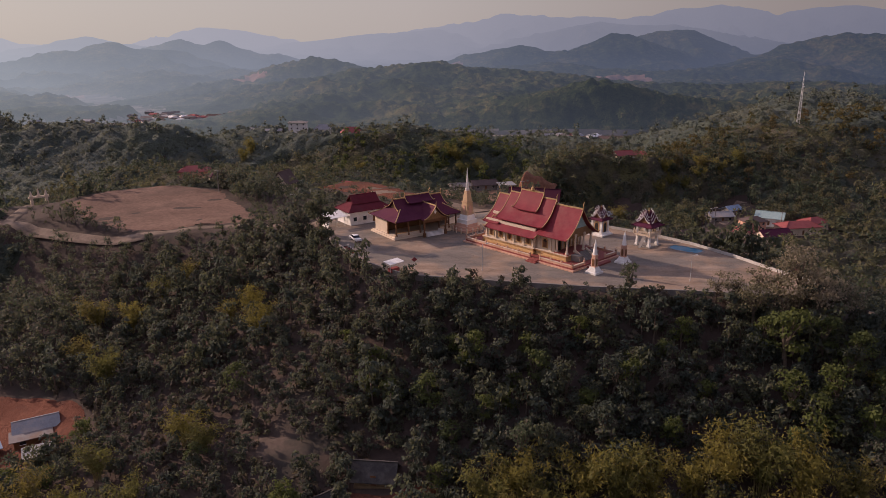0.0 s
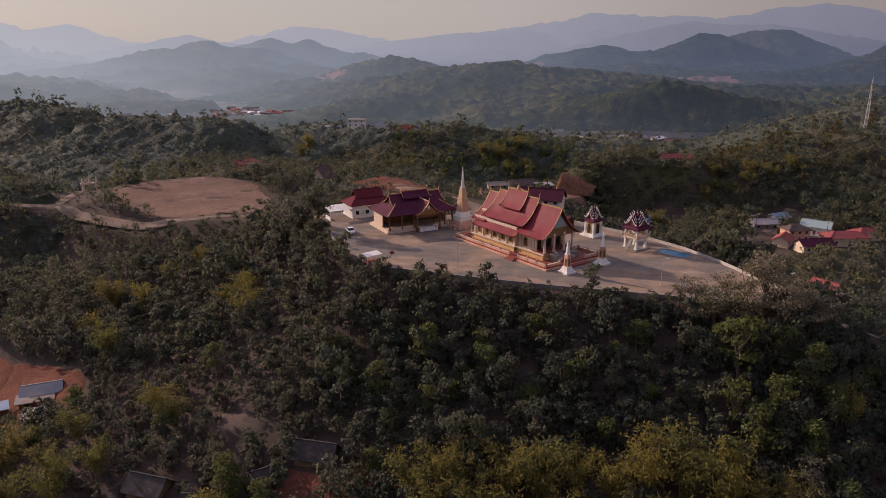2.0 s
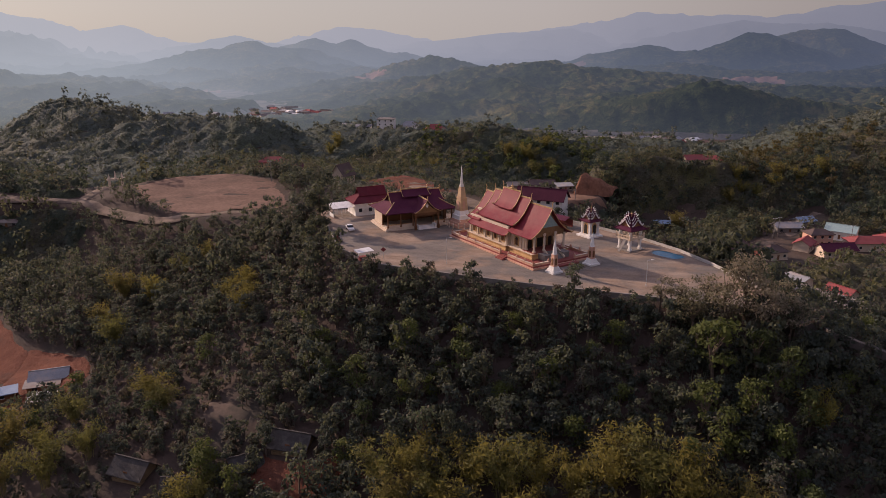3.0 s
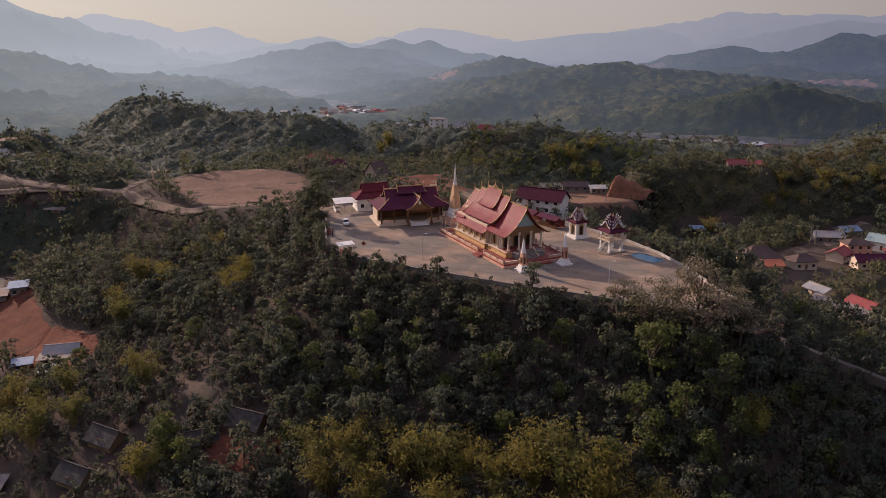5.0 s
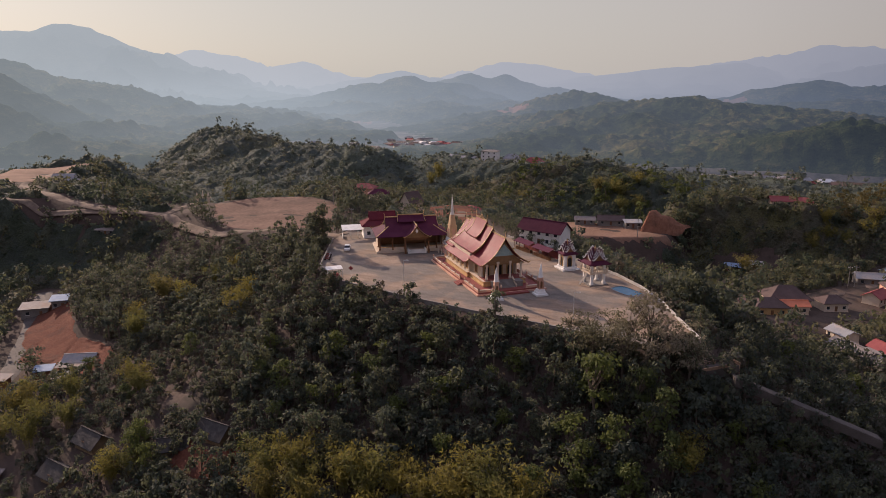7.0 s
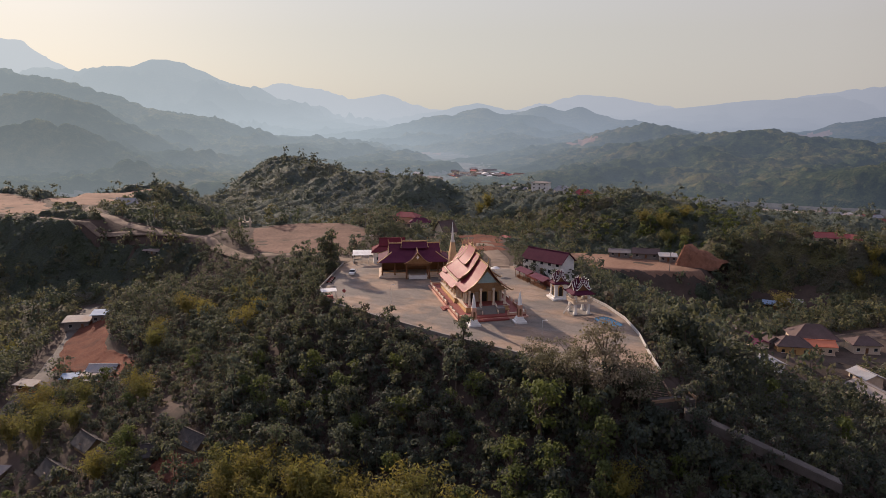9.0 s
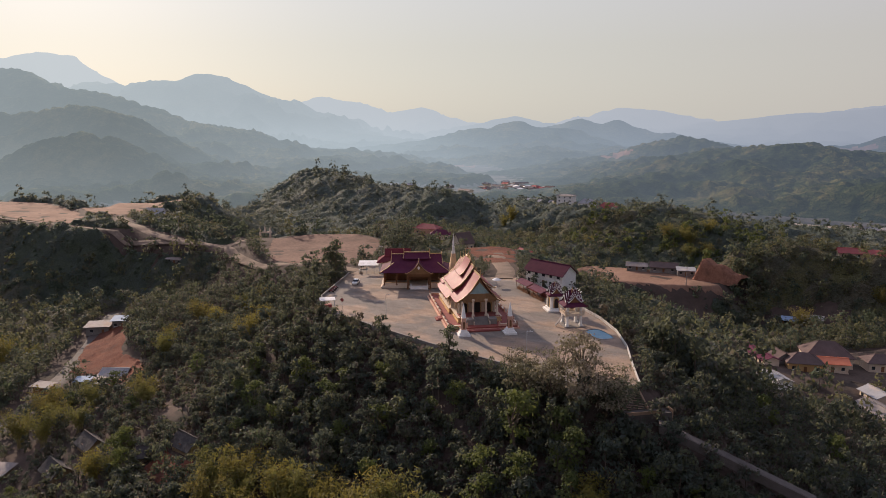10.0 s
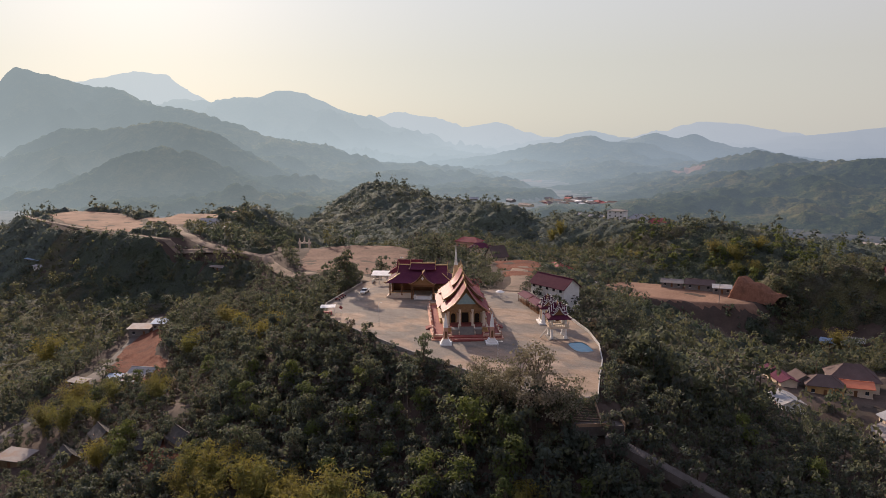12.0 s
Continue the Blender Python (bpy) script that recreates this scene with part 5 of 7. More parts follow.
def house(x, y, rot, L, W, H, rise, roof, wall, label, shape="gable", windows=2, over=0.7, z=None, name="house", storeys=1, group="", category="house"):
    """A dwelling: walls on a plinth, a gable or hipped roof with thickness, door and windows."""
    if z is None:
        c, s = math.cos(radians(rot)), math.sin(radians(rot))
        z = min(gz_at(x + a * L / 2 * c - b * W / 2 * s, y + a * L / 2 * s + b * W / 2 * c) for a in (-1, 1) for b in (-1, 1)) + 0.4
    h = thing(name, pose(x, y, z, 0, 0, rot), label, category, group)
    l, w = L / 2, W / 2
    part("wall", box(box(B(), -l - 0.15, l + 0.15, -w - 0.15, w + 0.15, -3.0, 0.25), -l, l, -w, w, 0.253, H), wall, h)
    bm = B()
    t = 0.16
    if shape == "gable":
        for s in (-1, 1):
            e, r = s * (w + over), H + rise
            ez = H - over * rise / w
            hexa(bm, [(-l - over, 0, r - t), (l + over, 0, r - t), (l + over, e, ez - t), (-l - over, e, ez - t)], [(-l - over, 0, r), (l + over, 0, r), (l + over, e, ez), (-l - over, e, ez)])
        rf = part("roof", bm, roof, h)
        for s in (-1, 1):
            part("gable", hexa(B(), [(s * l, -w, H), (s * l, w, H), (s * l, 0, H + rise - 0.2)], [(s * (l - 0.15), -w, H), (s * (l - 0.15), w, H), (s * (l - 0.15), 0, H + rise - 0.2)]), wall, h)
        part("ridge", ribbon(B(), [(-l - over, 0, H + rise + 0.14), (l + over, 0, H + rise + 0.14)], (0, 0.3, 0), (0, 0, -0.2)), roof, rf)
    elif shape == "hip":
        k = max(0.3, l - w * 0.9)
        low = [(-l - over, -w - over), (l + over, -w - over), (l + over, w + over), (-l - over, w + over)]
        ez = H - 0.15
        a = [bm.verts.new((*p, ez)) for p in low]
        b = [bm.verts.new((*p, ez - t)) for p in low]
        r0, r1 = bm.verts.new((-k, 0, H + rise)), bm.verts.new((k, 0, H + rise))
        for f in ((a[0], a[1], r1, r0), (a[1], a[2], r1), (a[2], a[3], r0, r1), (a[3], a[0], r0), b[::-1]):
            bm.faces.new(f)
        for i in range(4):
            bm.faces.new((a[i], b[i], b[(i + 1) % 4], a[(i + 1) % 4]))
        rf = part("roof", bm, roof, h)
        for p in low:
            q = r0 if p[0] < 0 else r1
            part("hip_ridge", bar(B(), (*p, ez + 0.04), (-k if p[0] < 0 else k, 0, H + rise + 0.04), 0.11, 5), roof, rf)
    else:
        hexa(bm, [(-l - over, -w - over, H), (l + over, -w - over, H), (l + over, w + over, H + rise), (-l - over, w + over, H + rise)], [(-l - over, -w - over, H + t), (l + over, -w - over, H + t), (l + over, w + over, H + rise + t), (-l - over, w + over, H + rise + t)])
        part("roof", bm, roof, h)
    for st in range(storeys):
        z0 = 0.25 + st * (H - 0.25) / storeys + 0.85
        for s in (-1, 1):
            for i in range(windows):
                cx = -l + L * (i + 0.5) / windows
                if st == 0 and s == -1 and i == windows // 2:
                    part("door", box(B(), cx - 0.5, cx + 0.5, -w - 0.05, -w - 0.004, 0.28, 2.3), M_WOOD, h, "brown wooden door")
                    continue
                yy = (w + 0.004, w + 0.05) if s > 0 else (-w - 0.05, -w - 0.004)
                wn_ = part("window", box(B(), cx - 0.55, cx + 0.55, *yy, z0, z0 + 1.15), M_GLASS, h, "dark glazed window")
                yo = (w + 0.052, w + 0.12) if s > 0 else (-w - 0.12, -w - 0.052)
                part("window_sill", box(B(), cx - 0.68, cx + 0.68, *yo, z0 - 0.12, z0 - 0.02), M_WHITE, wn_)
    return h


M_ORANGE = surface("orange_roof_sheets", (0.42, 0.12, 0.06), (0.52, 0.18, 0.09), 0.4, 10, 0.6, bump=0.25, deep=0.04)
M_BROWNROOF = surface("dark_brown_roof_tiles", (0.085, 0.060, 0.055), (0.13, 0.095, 0.085), 0.4, 12, 0.85, bump=0.35, deep=0.05, spec=0.08)
M_BLUETIN = surface("blue_grey_tin_sheet", (0.16, 0.22, 0.32), (0.26, 0.33, 0.42), 0.4, 9, 0.8, 0.1, bump=0.2, deep=0.03)
M_THATCH = surface("weathered_grass_thatch", (0.040, 0.036, 0.034), (0.078, 0.070, 0.064), 0.8, 8, 0.95, bump=0.9, deep=0.15, stretch=(1, 1, 4), stain=(0.11, 0.10, 0.088))
M_BAMBOOWALL = surface("woven_bamboo_wall", (0.16, 0.11, 0.06), (0.25, 0.18, 0.10), 1.2, 8, 0.9, bump=0.4, deep=0.03)
M_FIELD = surface("dry_stubble_field", (0.20, 0.175, 0.15), (0.30, 0.265, 0.225), 0.012, 12, 0.95, bump=0.2, deep=0.1, stain=(0.15, 0.15, 0.11), spec=0.05)

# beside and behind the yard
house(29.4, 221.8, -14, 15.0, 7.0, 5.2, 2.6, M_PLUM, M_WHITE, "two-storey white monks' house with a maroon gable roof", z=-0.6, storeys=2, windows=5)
house(-24.0, 210.5, 35, 13.0, 8.0, 4.2, 2.6, M_MAROON, M_WHITE, "white temple kitchen with a dark red hipped roof", "hip", z=0.0, windows=4)
house(-24.0, 210.5, 35, 7.5, 3.0, 6.6, 1.5, M_MAROON, M_WOOD, "raised dark red upper roof of the temple kitchen", z=0.0, windows=0, over=0.8)
shelter = thing("open_shelter", pose(-31.0, 204.0, 0, 0, 0, 35), "open shelter with a white tin roof on posts", "shelter")
part("roof", hexa(B(), [(-4.2, -2.6, 2.9), (4.2, -2.6, 2.9), (4.2, 2.6, 3.7), (-4.2, 2.6, 3.7)], [(-4.2, -2.6, 2.98), (4.2, -2.6, 2.98), (4.2, 2.6, 3.78), (-4.2, 2.6, 3.78)]), M_WHITE, shelter, "white sheet roof")
for px in (-3.9, -1.3, 1.3, 3.9):
    for py in (-2.3, 2.3):
        part("post", bar(B(), (px, py, 0.003), (px, py, 2.93 + (py + 2.6) * 0.154), 0.07), M_STEEL, shelter)
part("side_wall", box(B(), -4.0, -3.85, -2.2, 2.2, 0.003, 1.1), M_WHITE, shelter)
house(-8.0, 224, 30, 8.0, 6.0, 3.4, 2.0, M_BRICKRED, M_CREAM, "small red-roofed house behind the prayer hall", z=None)


def stall(x, y, rot, L, roof):
    s = thing("market_stall", pose(x, y, 0, 0, 0, rot), "open stall with a low maroon sheet roof beside the yard", "stall", "stalls by the yard")
    bm = B()
    for k in (-1, 1):
        hexa(bm, [(-L / 2, 0, 3.3), (L / 2, 0, 3.3), (L / 2, k * 2.1, 2.45), (-L / 2, k * 2.1, 2.45)], [(-L / 2, 0, 3.38), (L / 2, 0, 3.38), (L / 2, k * 2.1, 2.53), (-L / 2, k * 2.1, 2.53)])
    part("roof", bm, roof, s)
    n = 4
    for i in range(n):
        for k in (-1, 1):
            px = -L / 2 + 0.3 + (L - 0.6) * i / (n - 1)
            part("post", bar(B(), (px, k * 1.8, 0), (px, k * 1.8, 2.6), 0.07), M_WOOD, s)
    part("counter", box(box(B(), -L / 2 + 0.4, L / 2 - 0.4, -1.5, -0.7, 0.003, 0.85), -L / 2 + 0.3, L / 2 - 0.3, -1.6, -0.6, 0.853, 0.93), M_WOOD, s)
    part("back_panel", box(B(), -L / 2 + 0.3, L / 2 - 0.3, 1.62, 1.70, 0.003, 2.2), M_BRICKRED, s)


stall(27.6, 208.6, -38, 8.5, M_PURPLE)
stall(35.2, 202.6, -38, 8.5, M_PURPLE)

# village below to the east
patch("village_yard", [(92, 272), (104, 268), (122, 284), (146, 298), (178, 312), (188, 340), (160, 372), (136, 350), (112, 312), (94, 292)], M_SHADEARTH, "trodden brown earth between village houses", lift=0.3)
patch("village_yard", [(82, 268), (90, 246), (104, 240), (110, 250), (100, 266), (92, 274)], M_SHADEARTH, "bare earth beside the village road", lift=0.3)
for a in [(104.7, 294.6, 20, 15, 11, 4.2, 4.2, M_BROWNROOF, M_CREAM, "large house with a dark brown hipped roof", "hip"),
          (107.0, 286.0, 20, 10, 6, 3.6, 1.2, M_ORANGE, M_CREAM, "annexe with a bright orange sheet roof", "gable"),
          (99.0, 280.0, 20, 11, 8, 3.6, 2.6, M_BROWNROOF, M_OCHRE, "house with a dark brown hipped roof and ochre fascia", "hip"),
          (85.5, 277.5, -50, 15, 5.5, 3.0, 1.1, M_PURPLE, M_CREAM, "long low house with a maroon roof", "gable"),
          (91.5, 281.0, -50, 6, 5.0, 3.2, 1.5, M_BROWNROOF, M_STONE, "shed with a dark brown roof", "gable"),
          (94.0, 253.0, -50, 9, 6.5, 3.2, 1.3, M_TIN, M_WHITE, "house with a pale tin roof and white ridge", "gable"),
          (85.5, 364.9, 5, 9, 5, 2.6, 0.6, M_BLUETIN, M_WOOD, "shed with a blue-grey tin roof", "shed"),
          (93.0, 368.0, 5, 8, 5, 2.6, 0.6, M_TIN, M_WOOD, "shed with a grey tin roof", "shed"),
          (121.0, 298.0, 25, 9, 7, 3.6, 2.2, M_BROWNROOF, M_CREAM, "brown-roofed house with a concrete yard", "hip"),
          (148.3, 308.0, 15, 14, 7, 3.6, 2.0, M_PURPLE, M_CREAM, "cream house with a deep maroon roof", "gable"),
          (138.0, 316.0, 60, 9, 6.5, 3.3, 1.9, M_BRICKRED, M_CREAM, "small house with a crossed red gable roof", "gable"),
          (146.0, 325.0, 15, 10, 7, 5.6, 1.8, M_BROWNROOF, M_PINK, "two-storey salmon house with a brown roof", "hip"),
          (166.0, 322.0, 10, 18, 9, 3.8, 2.0, M_BRICKRED, M_CREAM, "long house with a bright red roof", "hip"),
          (160.0, 338.0, -30, 12, 8, 4.2, 2.2, M_TEAL, M_WHITE, "white-gabled house with a green roof", "gable"),
          (140.0, 350.0, 10, 12, 7, 3.4, 1.6, M_TIN, M_STONE, "house with a grey tin roof", "gable"),
          (150.0, 360.0, 30, 9, 6, 3.2, 1.4, M_BLUETIN, M_STONE, "house with a blue-grey roof", "gable"),
          (180.0, 335.0, 20, 11, 8, 3.6, 2.0, M_BRICKRED, M_CREAM, "house with a faded red roof", "hip"),
          (124.0, 250.0, -52, 15, 7, 3.2, 1.2, M_RUST, M_STONE, "long shed with a dark weathered roof", "gable"),
          (130.0, 242.0, -52, 15, 6, 3.0, 0.9, M_RUST, M_STONE, "long low village shed with a dark roof", "shed"),
          (134.0, 256.0, -52, 9, 6, 3.4, 1.6, M_BRICKRED, M_CREAM, "house with a pale red roof", "gable"),
          (122.0, 265.0, -52, 8, 6, 3.2, 1.2, M_TIN, M_CREAM, "house with a pale tin roof", "gable"),
          (103.0, 404.0, 15, 10, 7, 3.2, 1.8, M_BRICKRED, M_CREAM, "red-roofed house beyond the wooded rise", "gable"),
          (114.0, 412.0, -10, 10, 7, 3.2, 1.8, M_BRICKRED, M_CREAM, "red-roofed house beyond the wooded rise", "hip")]:
    house(*a, group="houses of the village", storeys=2 if a[5] > 5 else 1, windows=3)

# the clay yard, the north path, the western ridge and the rise with the red-roofed villa
for a in [(22.0, 377.0, 15, 13, 7, 3.2, 1.8, M_BROWNROOF, M_STONE, "dark-roofed workshop on the clay yard", "gable"),
          (9.0, 374.0, 15, 10, 6, 2.8, 1.2, M_RUST, M_STONE, "grey-roofed shed on the clay yard", "gable"),
          (31.0, 383.0, 35, 11, 5, 2.8, 0.9, M_TIN, M_WHITE, "white tin-roofed shed at the clay cut", "gable"),
          (34.0, 374.0, 20, 8, 5, 2.8, 0.9, M_TIN, M_STONE, "tin-roofed shed at the clay cut", "shed"),
          (-22.0, 345.0, -25, 10, 6, 3.0, 1.4, M_TIN, M_WHITE, "white house with a pale tin roof", "gable"),
          (-48.6, 355.9, -20, 13, 10, 4.0, 3.0, M_BRICKRED, M_CREAM, "house with a broad red hipped roof", "hip"),
          (-38.0, 362.0, -20, 10, 6, 3.0, 1.0, M_TIN, M_WHITE, "annexe with a pale tin roof", "gable"),
          (-76.5, 338.6, 70, 9, 8, 4.5, 5.0, M_BROWNROOF, M_CREAM, "house with a steep pointed gable", "gable"),
          (-140.0, 397.0, 10, 16, 9, 4.2, 2.6, M_BRICKRED, M_PINK, "long red-roofed school building", "hip"),
          (-122.0, 385.0, 30, 12, 8, 4.0, 2.6, M_PURPLE, M_CREAM, "school building with a maroon roof", "hip"),
          (-114.3, 564.0, 5, 14, 9, 9.0, 1.0, M_STONE, M_WHITE, "unfinished three-storey concrete villa", "hip"),
          (-94.0, 560.0, 5, 13, 8, 4.0, 3.6, M_TIN, M_WHITE, "hall with a rounded pale roof", "hip"),
          (-68.8, 539.0, 10, 16, 11, 3.8, 4.2, M_BRICKRED, M_CREAM, "villa with a broad red hipped roof", "hip"),
          (-134.0, 566.0, 5, 12, 6, 3.2, 1.2, M_TIN, M_WHITE, "low valley house with a tin roof", "gable"),
          (-150.0, 572.0, -10, 11, 6, 3.2, 1.2, M_TIN, M_STONE, "low valley house with a tin roof", "gable"),
          (-165.0, 585.0, 20, 12, 6, 3.2, 1.4, M_RUST, M_WHITE, "low house with a grey roof", "gable"),
          (-266.7, 282.4, 20, 12, 6, 3.4, 1.6, M_TIN, M_WHITE, "white house beside the graded track", "gable"),
          (-250.0, 274.0, 20, 5, 5, 3.6, 1.2, M_TIN, M_WHITE, "small square white house beside the track", "hip"),
          (-208.3, 315.0, 30, 10, 6, 3.2, 1.6, M_TIN, M_WHITE, "white house with a tin roof above the track", "gable"),
          (-178.0, 232.0, 10, 9, 5, 2.8, 1.0, M_RUST, M_STONE, "low grey house below the gate", "gable"),
          (-345.0, 205.0, 10, 14, 7, 3.0, 1.0, M_BLUETIN, M_STONE, "blue-roofed shed in the valley", "shed"),
          (-330.0, 202.0, 10, 9, 6, 3.0, 1.0, M_TIN, M_WHITE, "white-roofed shed in the valley", "shed")]:
    house(*a, group="", storeys=3 if a[5] > 8 else 1, windows=3)

# the road and huts below the west slope
for a in [(-153.5, 174.5, 40, 9, 6, 3.4, 0.8, M_RUST, M_STONE, "unfinished house frame with a rusty sheet roof", "shed"),
          (-147.0, 180.0, 40, 5, 5, 3.4, 0.7, M_BLUETIN, M_STONE, "shed with a grey-blue tin roof", "shed"),
          (-92.0, 143.5, 30, 8, 5, 2.6, 1.2, M_TIN, M_WHITE, "shack with a shiny pale tin roof", "gable"),
          (-91.0, 139.5, 30, 7, 3, 2.2, 0.4, M_RUST, M_WOOD, "lean-to with a weathered sheet roof", "shed"),
          (-85.0, 132.0, 30, 5, 3, 2.2, 0.4, M_TIN, M_WOOD, "small lean-to with a bright tin roof", "shed"),
          (-99.0, 136.0, 40, 4, 3, 2.2, 0.4, M_BLUETIN, M_WOOD, "small shelter with a tin roof", "shed"),
          (-107.0, 127.0, 20, 6, 3, 2.2, 0.4, M_RUST, M_WOOD, "low shelter with a weathered sheet roof", "shed"),
          (-12.0, 112.0, -6, 6.8, 4.3, 2.0, 1.9, M_THATCH, M_BAMBOOWALL, "hut with a weathered grey thatched roof", "gable"),
          (-43.0, 106.0, -10, 6.8, 4.5, 2.0, 1.9, M_THATCH, M_BAMBOOWALL, "hut with a weathered grey thatched roof", "gable"),
          (-42.5, 96.5, -8, 6.6, 4.4, 2.0, 1.9, M_THATCH, M_BAMBOOWALL, "hut with a weathered grey thatched roof", "gable"),
          (-20.0, 107.5, 40, 5.0, 4.0, 1.9, 1.4, M_THATCH, M_BAMBOOWALL, "small dark thatched store", "gable"),
          (-31.0, 103.0, 15, 6.0, 4.5, 2.0, 1.6, M_THATCH, M_BAMBOOWALL, "store hut with dark thatch", "gable"),
          (-62.0, 90.5, 25, 8.0, 5.0, 2.6, 0.7, M_RUST, M_BAMBOOWALL, "plank-walled shed with a rusty roof", "shed")]:
    house(*a, group="", windows=2 if a[8] is not M_BAMBOOWALL else 1, over=0.8, name="hut" if a[8] is M_BAMBOOWALL else "shack", category="hut")

# town in the valley
town = random.Random(5)
patch("rice_fields", [(-20, 705), (40, 690), (120, 700), (140, 760), (60, 790), (-10, 770)], M_FIELD, "small dry rice fields by the stream", lift=0.8, step=5)
for i in range(190):
    k = town.random()
    if i >= 150:
        x, y = -190 - 190 * k + town.gauss(0, 14), 905 + 60 * k + town.gauss(0, 26)
    elif i >= 120:
        x, y = -330 - 60 * k + town.gauss(0, 12), 1130 + 120 * k + town.gauss(0, 16)
    elif i < 70:
        x, y = -300 - 330 * k + town.gauss(0, 22), 880 + 110 * k + town.gauss(0, 34)
    elif i < 100:
        x, y = -560 - 420 * k + town.gauss(0, 20), 960 + 500 * k + town.gauss(0, 40)
    else:
        x, y = 80 + 70 * k + town.gauss(0, 6), 690 + town.gauss(0, 8)
    big_ = town.random() < 0.15
    roof = town.choice([M_TIN, M_TIN, M_WHITE, M_BROWNROOF, M_RUST, M_RUST, M_STONE, M_BRICKRED])
    words = {M_TIN: "tin", M_WHITE: "white", M_BRICKRED: "red", M_RUST: "grey", M_STONE: "concrete", M_BROWNROOF: "brown"}[roof]
    house(x, y, town.uniform(-30, 40), 22 if big_ else town.uniform(9, 14), 9, 4.5 if big_ else town.uniform(3.5, 6.5), 1.8, roof, town.choice([M_STONE, M_CREAM, M_WHITE]),
          "far town house with a %s roof" % words, town.choice(["gable", "hip"]), windows=0, group="houses of the valley town", z=max(gz_at(x, y) + 1.0, -46.2))


# ---- stairs down from the yard ----
stairs = thing("stairway", None, "broad concrete stairway down from the temple yard", "stairs", kind="structure")
flight = new("upper_flight")
flight.parent = stairs
flight.matrix_basis = pose(80.6, 145.6, 0, 0, 0, -46)
for i in range(14):
    tread = part("stair_step", box(B(), i * 0.364, (i + 1) * 0.364, -2.5, 2.5, -0.182 * i - 1.4, -0.182 * i), M_STEPS, flight)
    part("nosing", box(B(), i * 0.364 + 0.20, (i + 1) * 0.364 + 0.02, -2.45, 2.45, -0.182 * i + 0.003, -0.182 * i + 0.03), M_OCHREDIM, tread, "worn pale stair nosing")
for k in (-1, 1):
    y0, y1 = sorted((k * 2.5, k * 2.85))
    part("parapet", hexa(B(), [(-0.2, y0, -1.5), (5.3, y0, -4.2), (5.3, y1, -4.2), (-0.2, y1, -1.5)], [(-0.2, y0, 0.6), (5.3, y0, -2.0), (5.3, y1, -2.0), (-0.2, y1, 0.6)]), M_OCHREDIM, flight, "weathered ochre stair parapet")
part("landing", box(B(), 5.1, 7.6, -2.85, 6.6, -4.4, -2.553), M_STEPS, flight)
part("landing_wall", box(B(), 7.4, 7.6, -2.85, 4.2, -2.55, -1.95), M_OCHREDIM, flight, "weathered ochre landing parapet")
part("landing_wall", box(B(), 5.1, 7.6, 6.603, 6.8, -4.4, -1.95), M_OCHREDIM, flight, "weathered ochre landing parapet")
lower = new("lower_flight")
lower.parent = stairs
lower.matrix_basis = pose(89.8, 139.0, -2.6, 0, 0, 17)
for i in range(62):
    part("stair_step", box(B(), i * 0.44, (i + 1) * 0.44, -1.1, 1.1, -0.18 * i - 1.6, -0.18 * i), M_STEPS, lower)
for k in (-1, 1):
    y0, y1 = sorted((k * 1.1, k * 1.35))
    part("parapet", hexa(B(), [(0, y0, -1.5), (27.3, y0, -12.8), (27.3, y1, -12.8), (0, y1, -1.5)], [(0, y0, 0.05), (27.3, y0, -11.1), (27.3, y1, -11.1), (0, y1, 0.05)]), M_STEPS, lower)

# ---- pool, poles, signs, stalls and vehicles in the yard ----
pool = thing("pool", pose(63.3, 177.2, 0, 0, 0, -40), "shallow blue-painted basin in the yard", "pool")
oval = [(4.1 * math.copysign(abs(math.cos(a)) ** 0.6, math.cos(a)) * (1 + 0.08 * math.sin(a)), 2.3 * math.copysign(abs(math.sin(a)) ** 0.6, math.sin(a))) for a in [2 * math.pi * i / 20 for i in range(20)]]
part("basin", slab(B(), oval, 0.004, 0.03), M_BLUE, pool)
bm = B()
rim = [[bm.verts.new((x * k, y * k, z)) for x, y in oval] for k, z in ((1.0, 0.005), (1.0, 0.12), (1.09, 0.12), (1.12, 0.005))]
for a, b in zip(rim, rim[1:]):
    for i in range(20):
        bm.faces.new((a[i], a[(i + 1) % 20], b[(i + 1) % 20], b[i]))
part("rim", bm, M_STONE, pool)


def light_pole(x, y, tall, z=0.0):
    p = thing("lamp_post", pose(x, y, z), "thin grey steel lamp post", "lamp", "lamp posts")
    part("pole", turned(B(), 0, 0, [(0.11, 0.003), (0.10, 0.4), (0.06, 0.5), (0.045, tall)], 8), M_STEEL, p)
    part("arm", bar(B(), (0, 0, tall - 0.1), (0.9, 0, tall + 0.15), 0.035), M_STEEL, p)
    part("lamp_head", box(B(), 0.7, 1.3, -0.12, 0.12, tall + 0.10, tall + 0.22, 0.03), M_WHITE, p)


light_pole(9.6, 160.5, 6.5)
light_pole(56.0, 152.0, 6.0)
sign = thing("warning_sign", pose(-6.5, 161.0, 0, 0, 0, 10), "small red lozenge sign on a post", "sign")
part("post", bar(B(), (0, 0, 0.003), (0, 0, 2.2), 0.04), M_STEEL, sign)
part("board", hexa(B(), [(0, -0.03, 2.0), (0.7, -0.03, 2.6), (0, -0.03, 3.2), (-0.7, -0.03, 2.6)], [(0, 0.03, 2.0), (0.7, 0.03, 2.6), (0, 0.03, 3.2), (-0.7, 0.03, 2.6)]), M_BRICKRED, sign)
shade = thing("canopy_stall", pose(-11.3, 160.2, 0, 0, 0, 45), "white canopy on posts over red goods", "canopy")
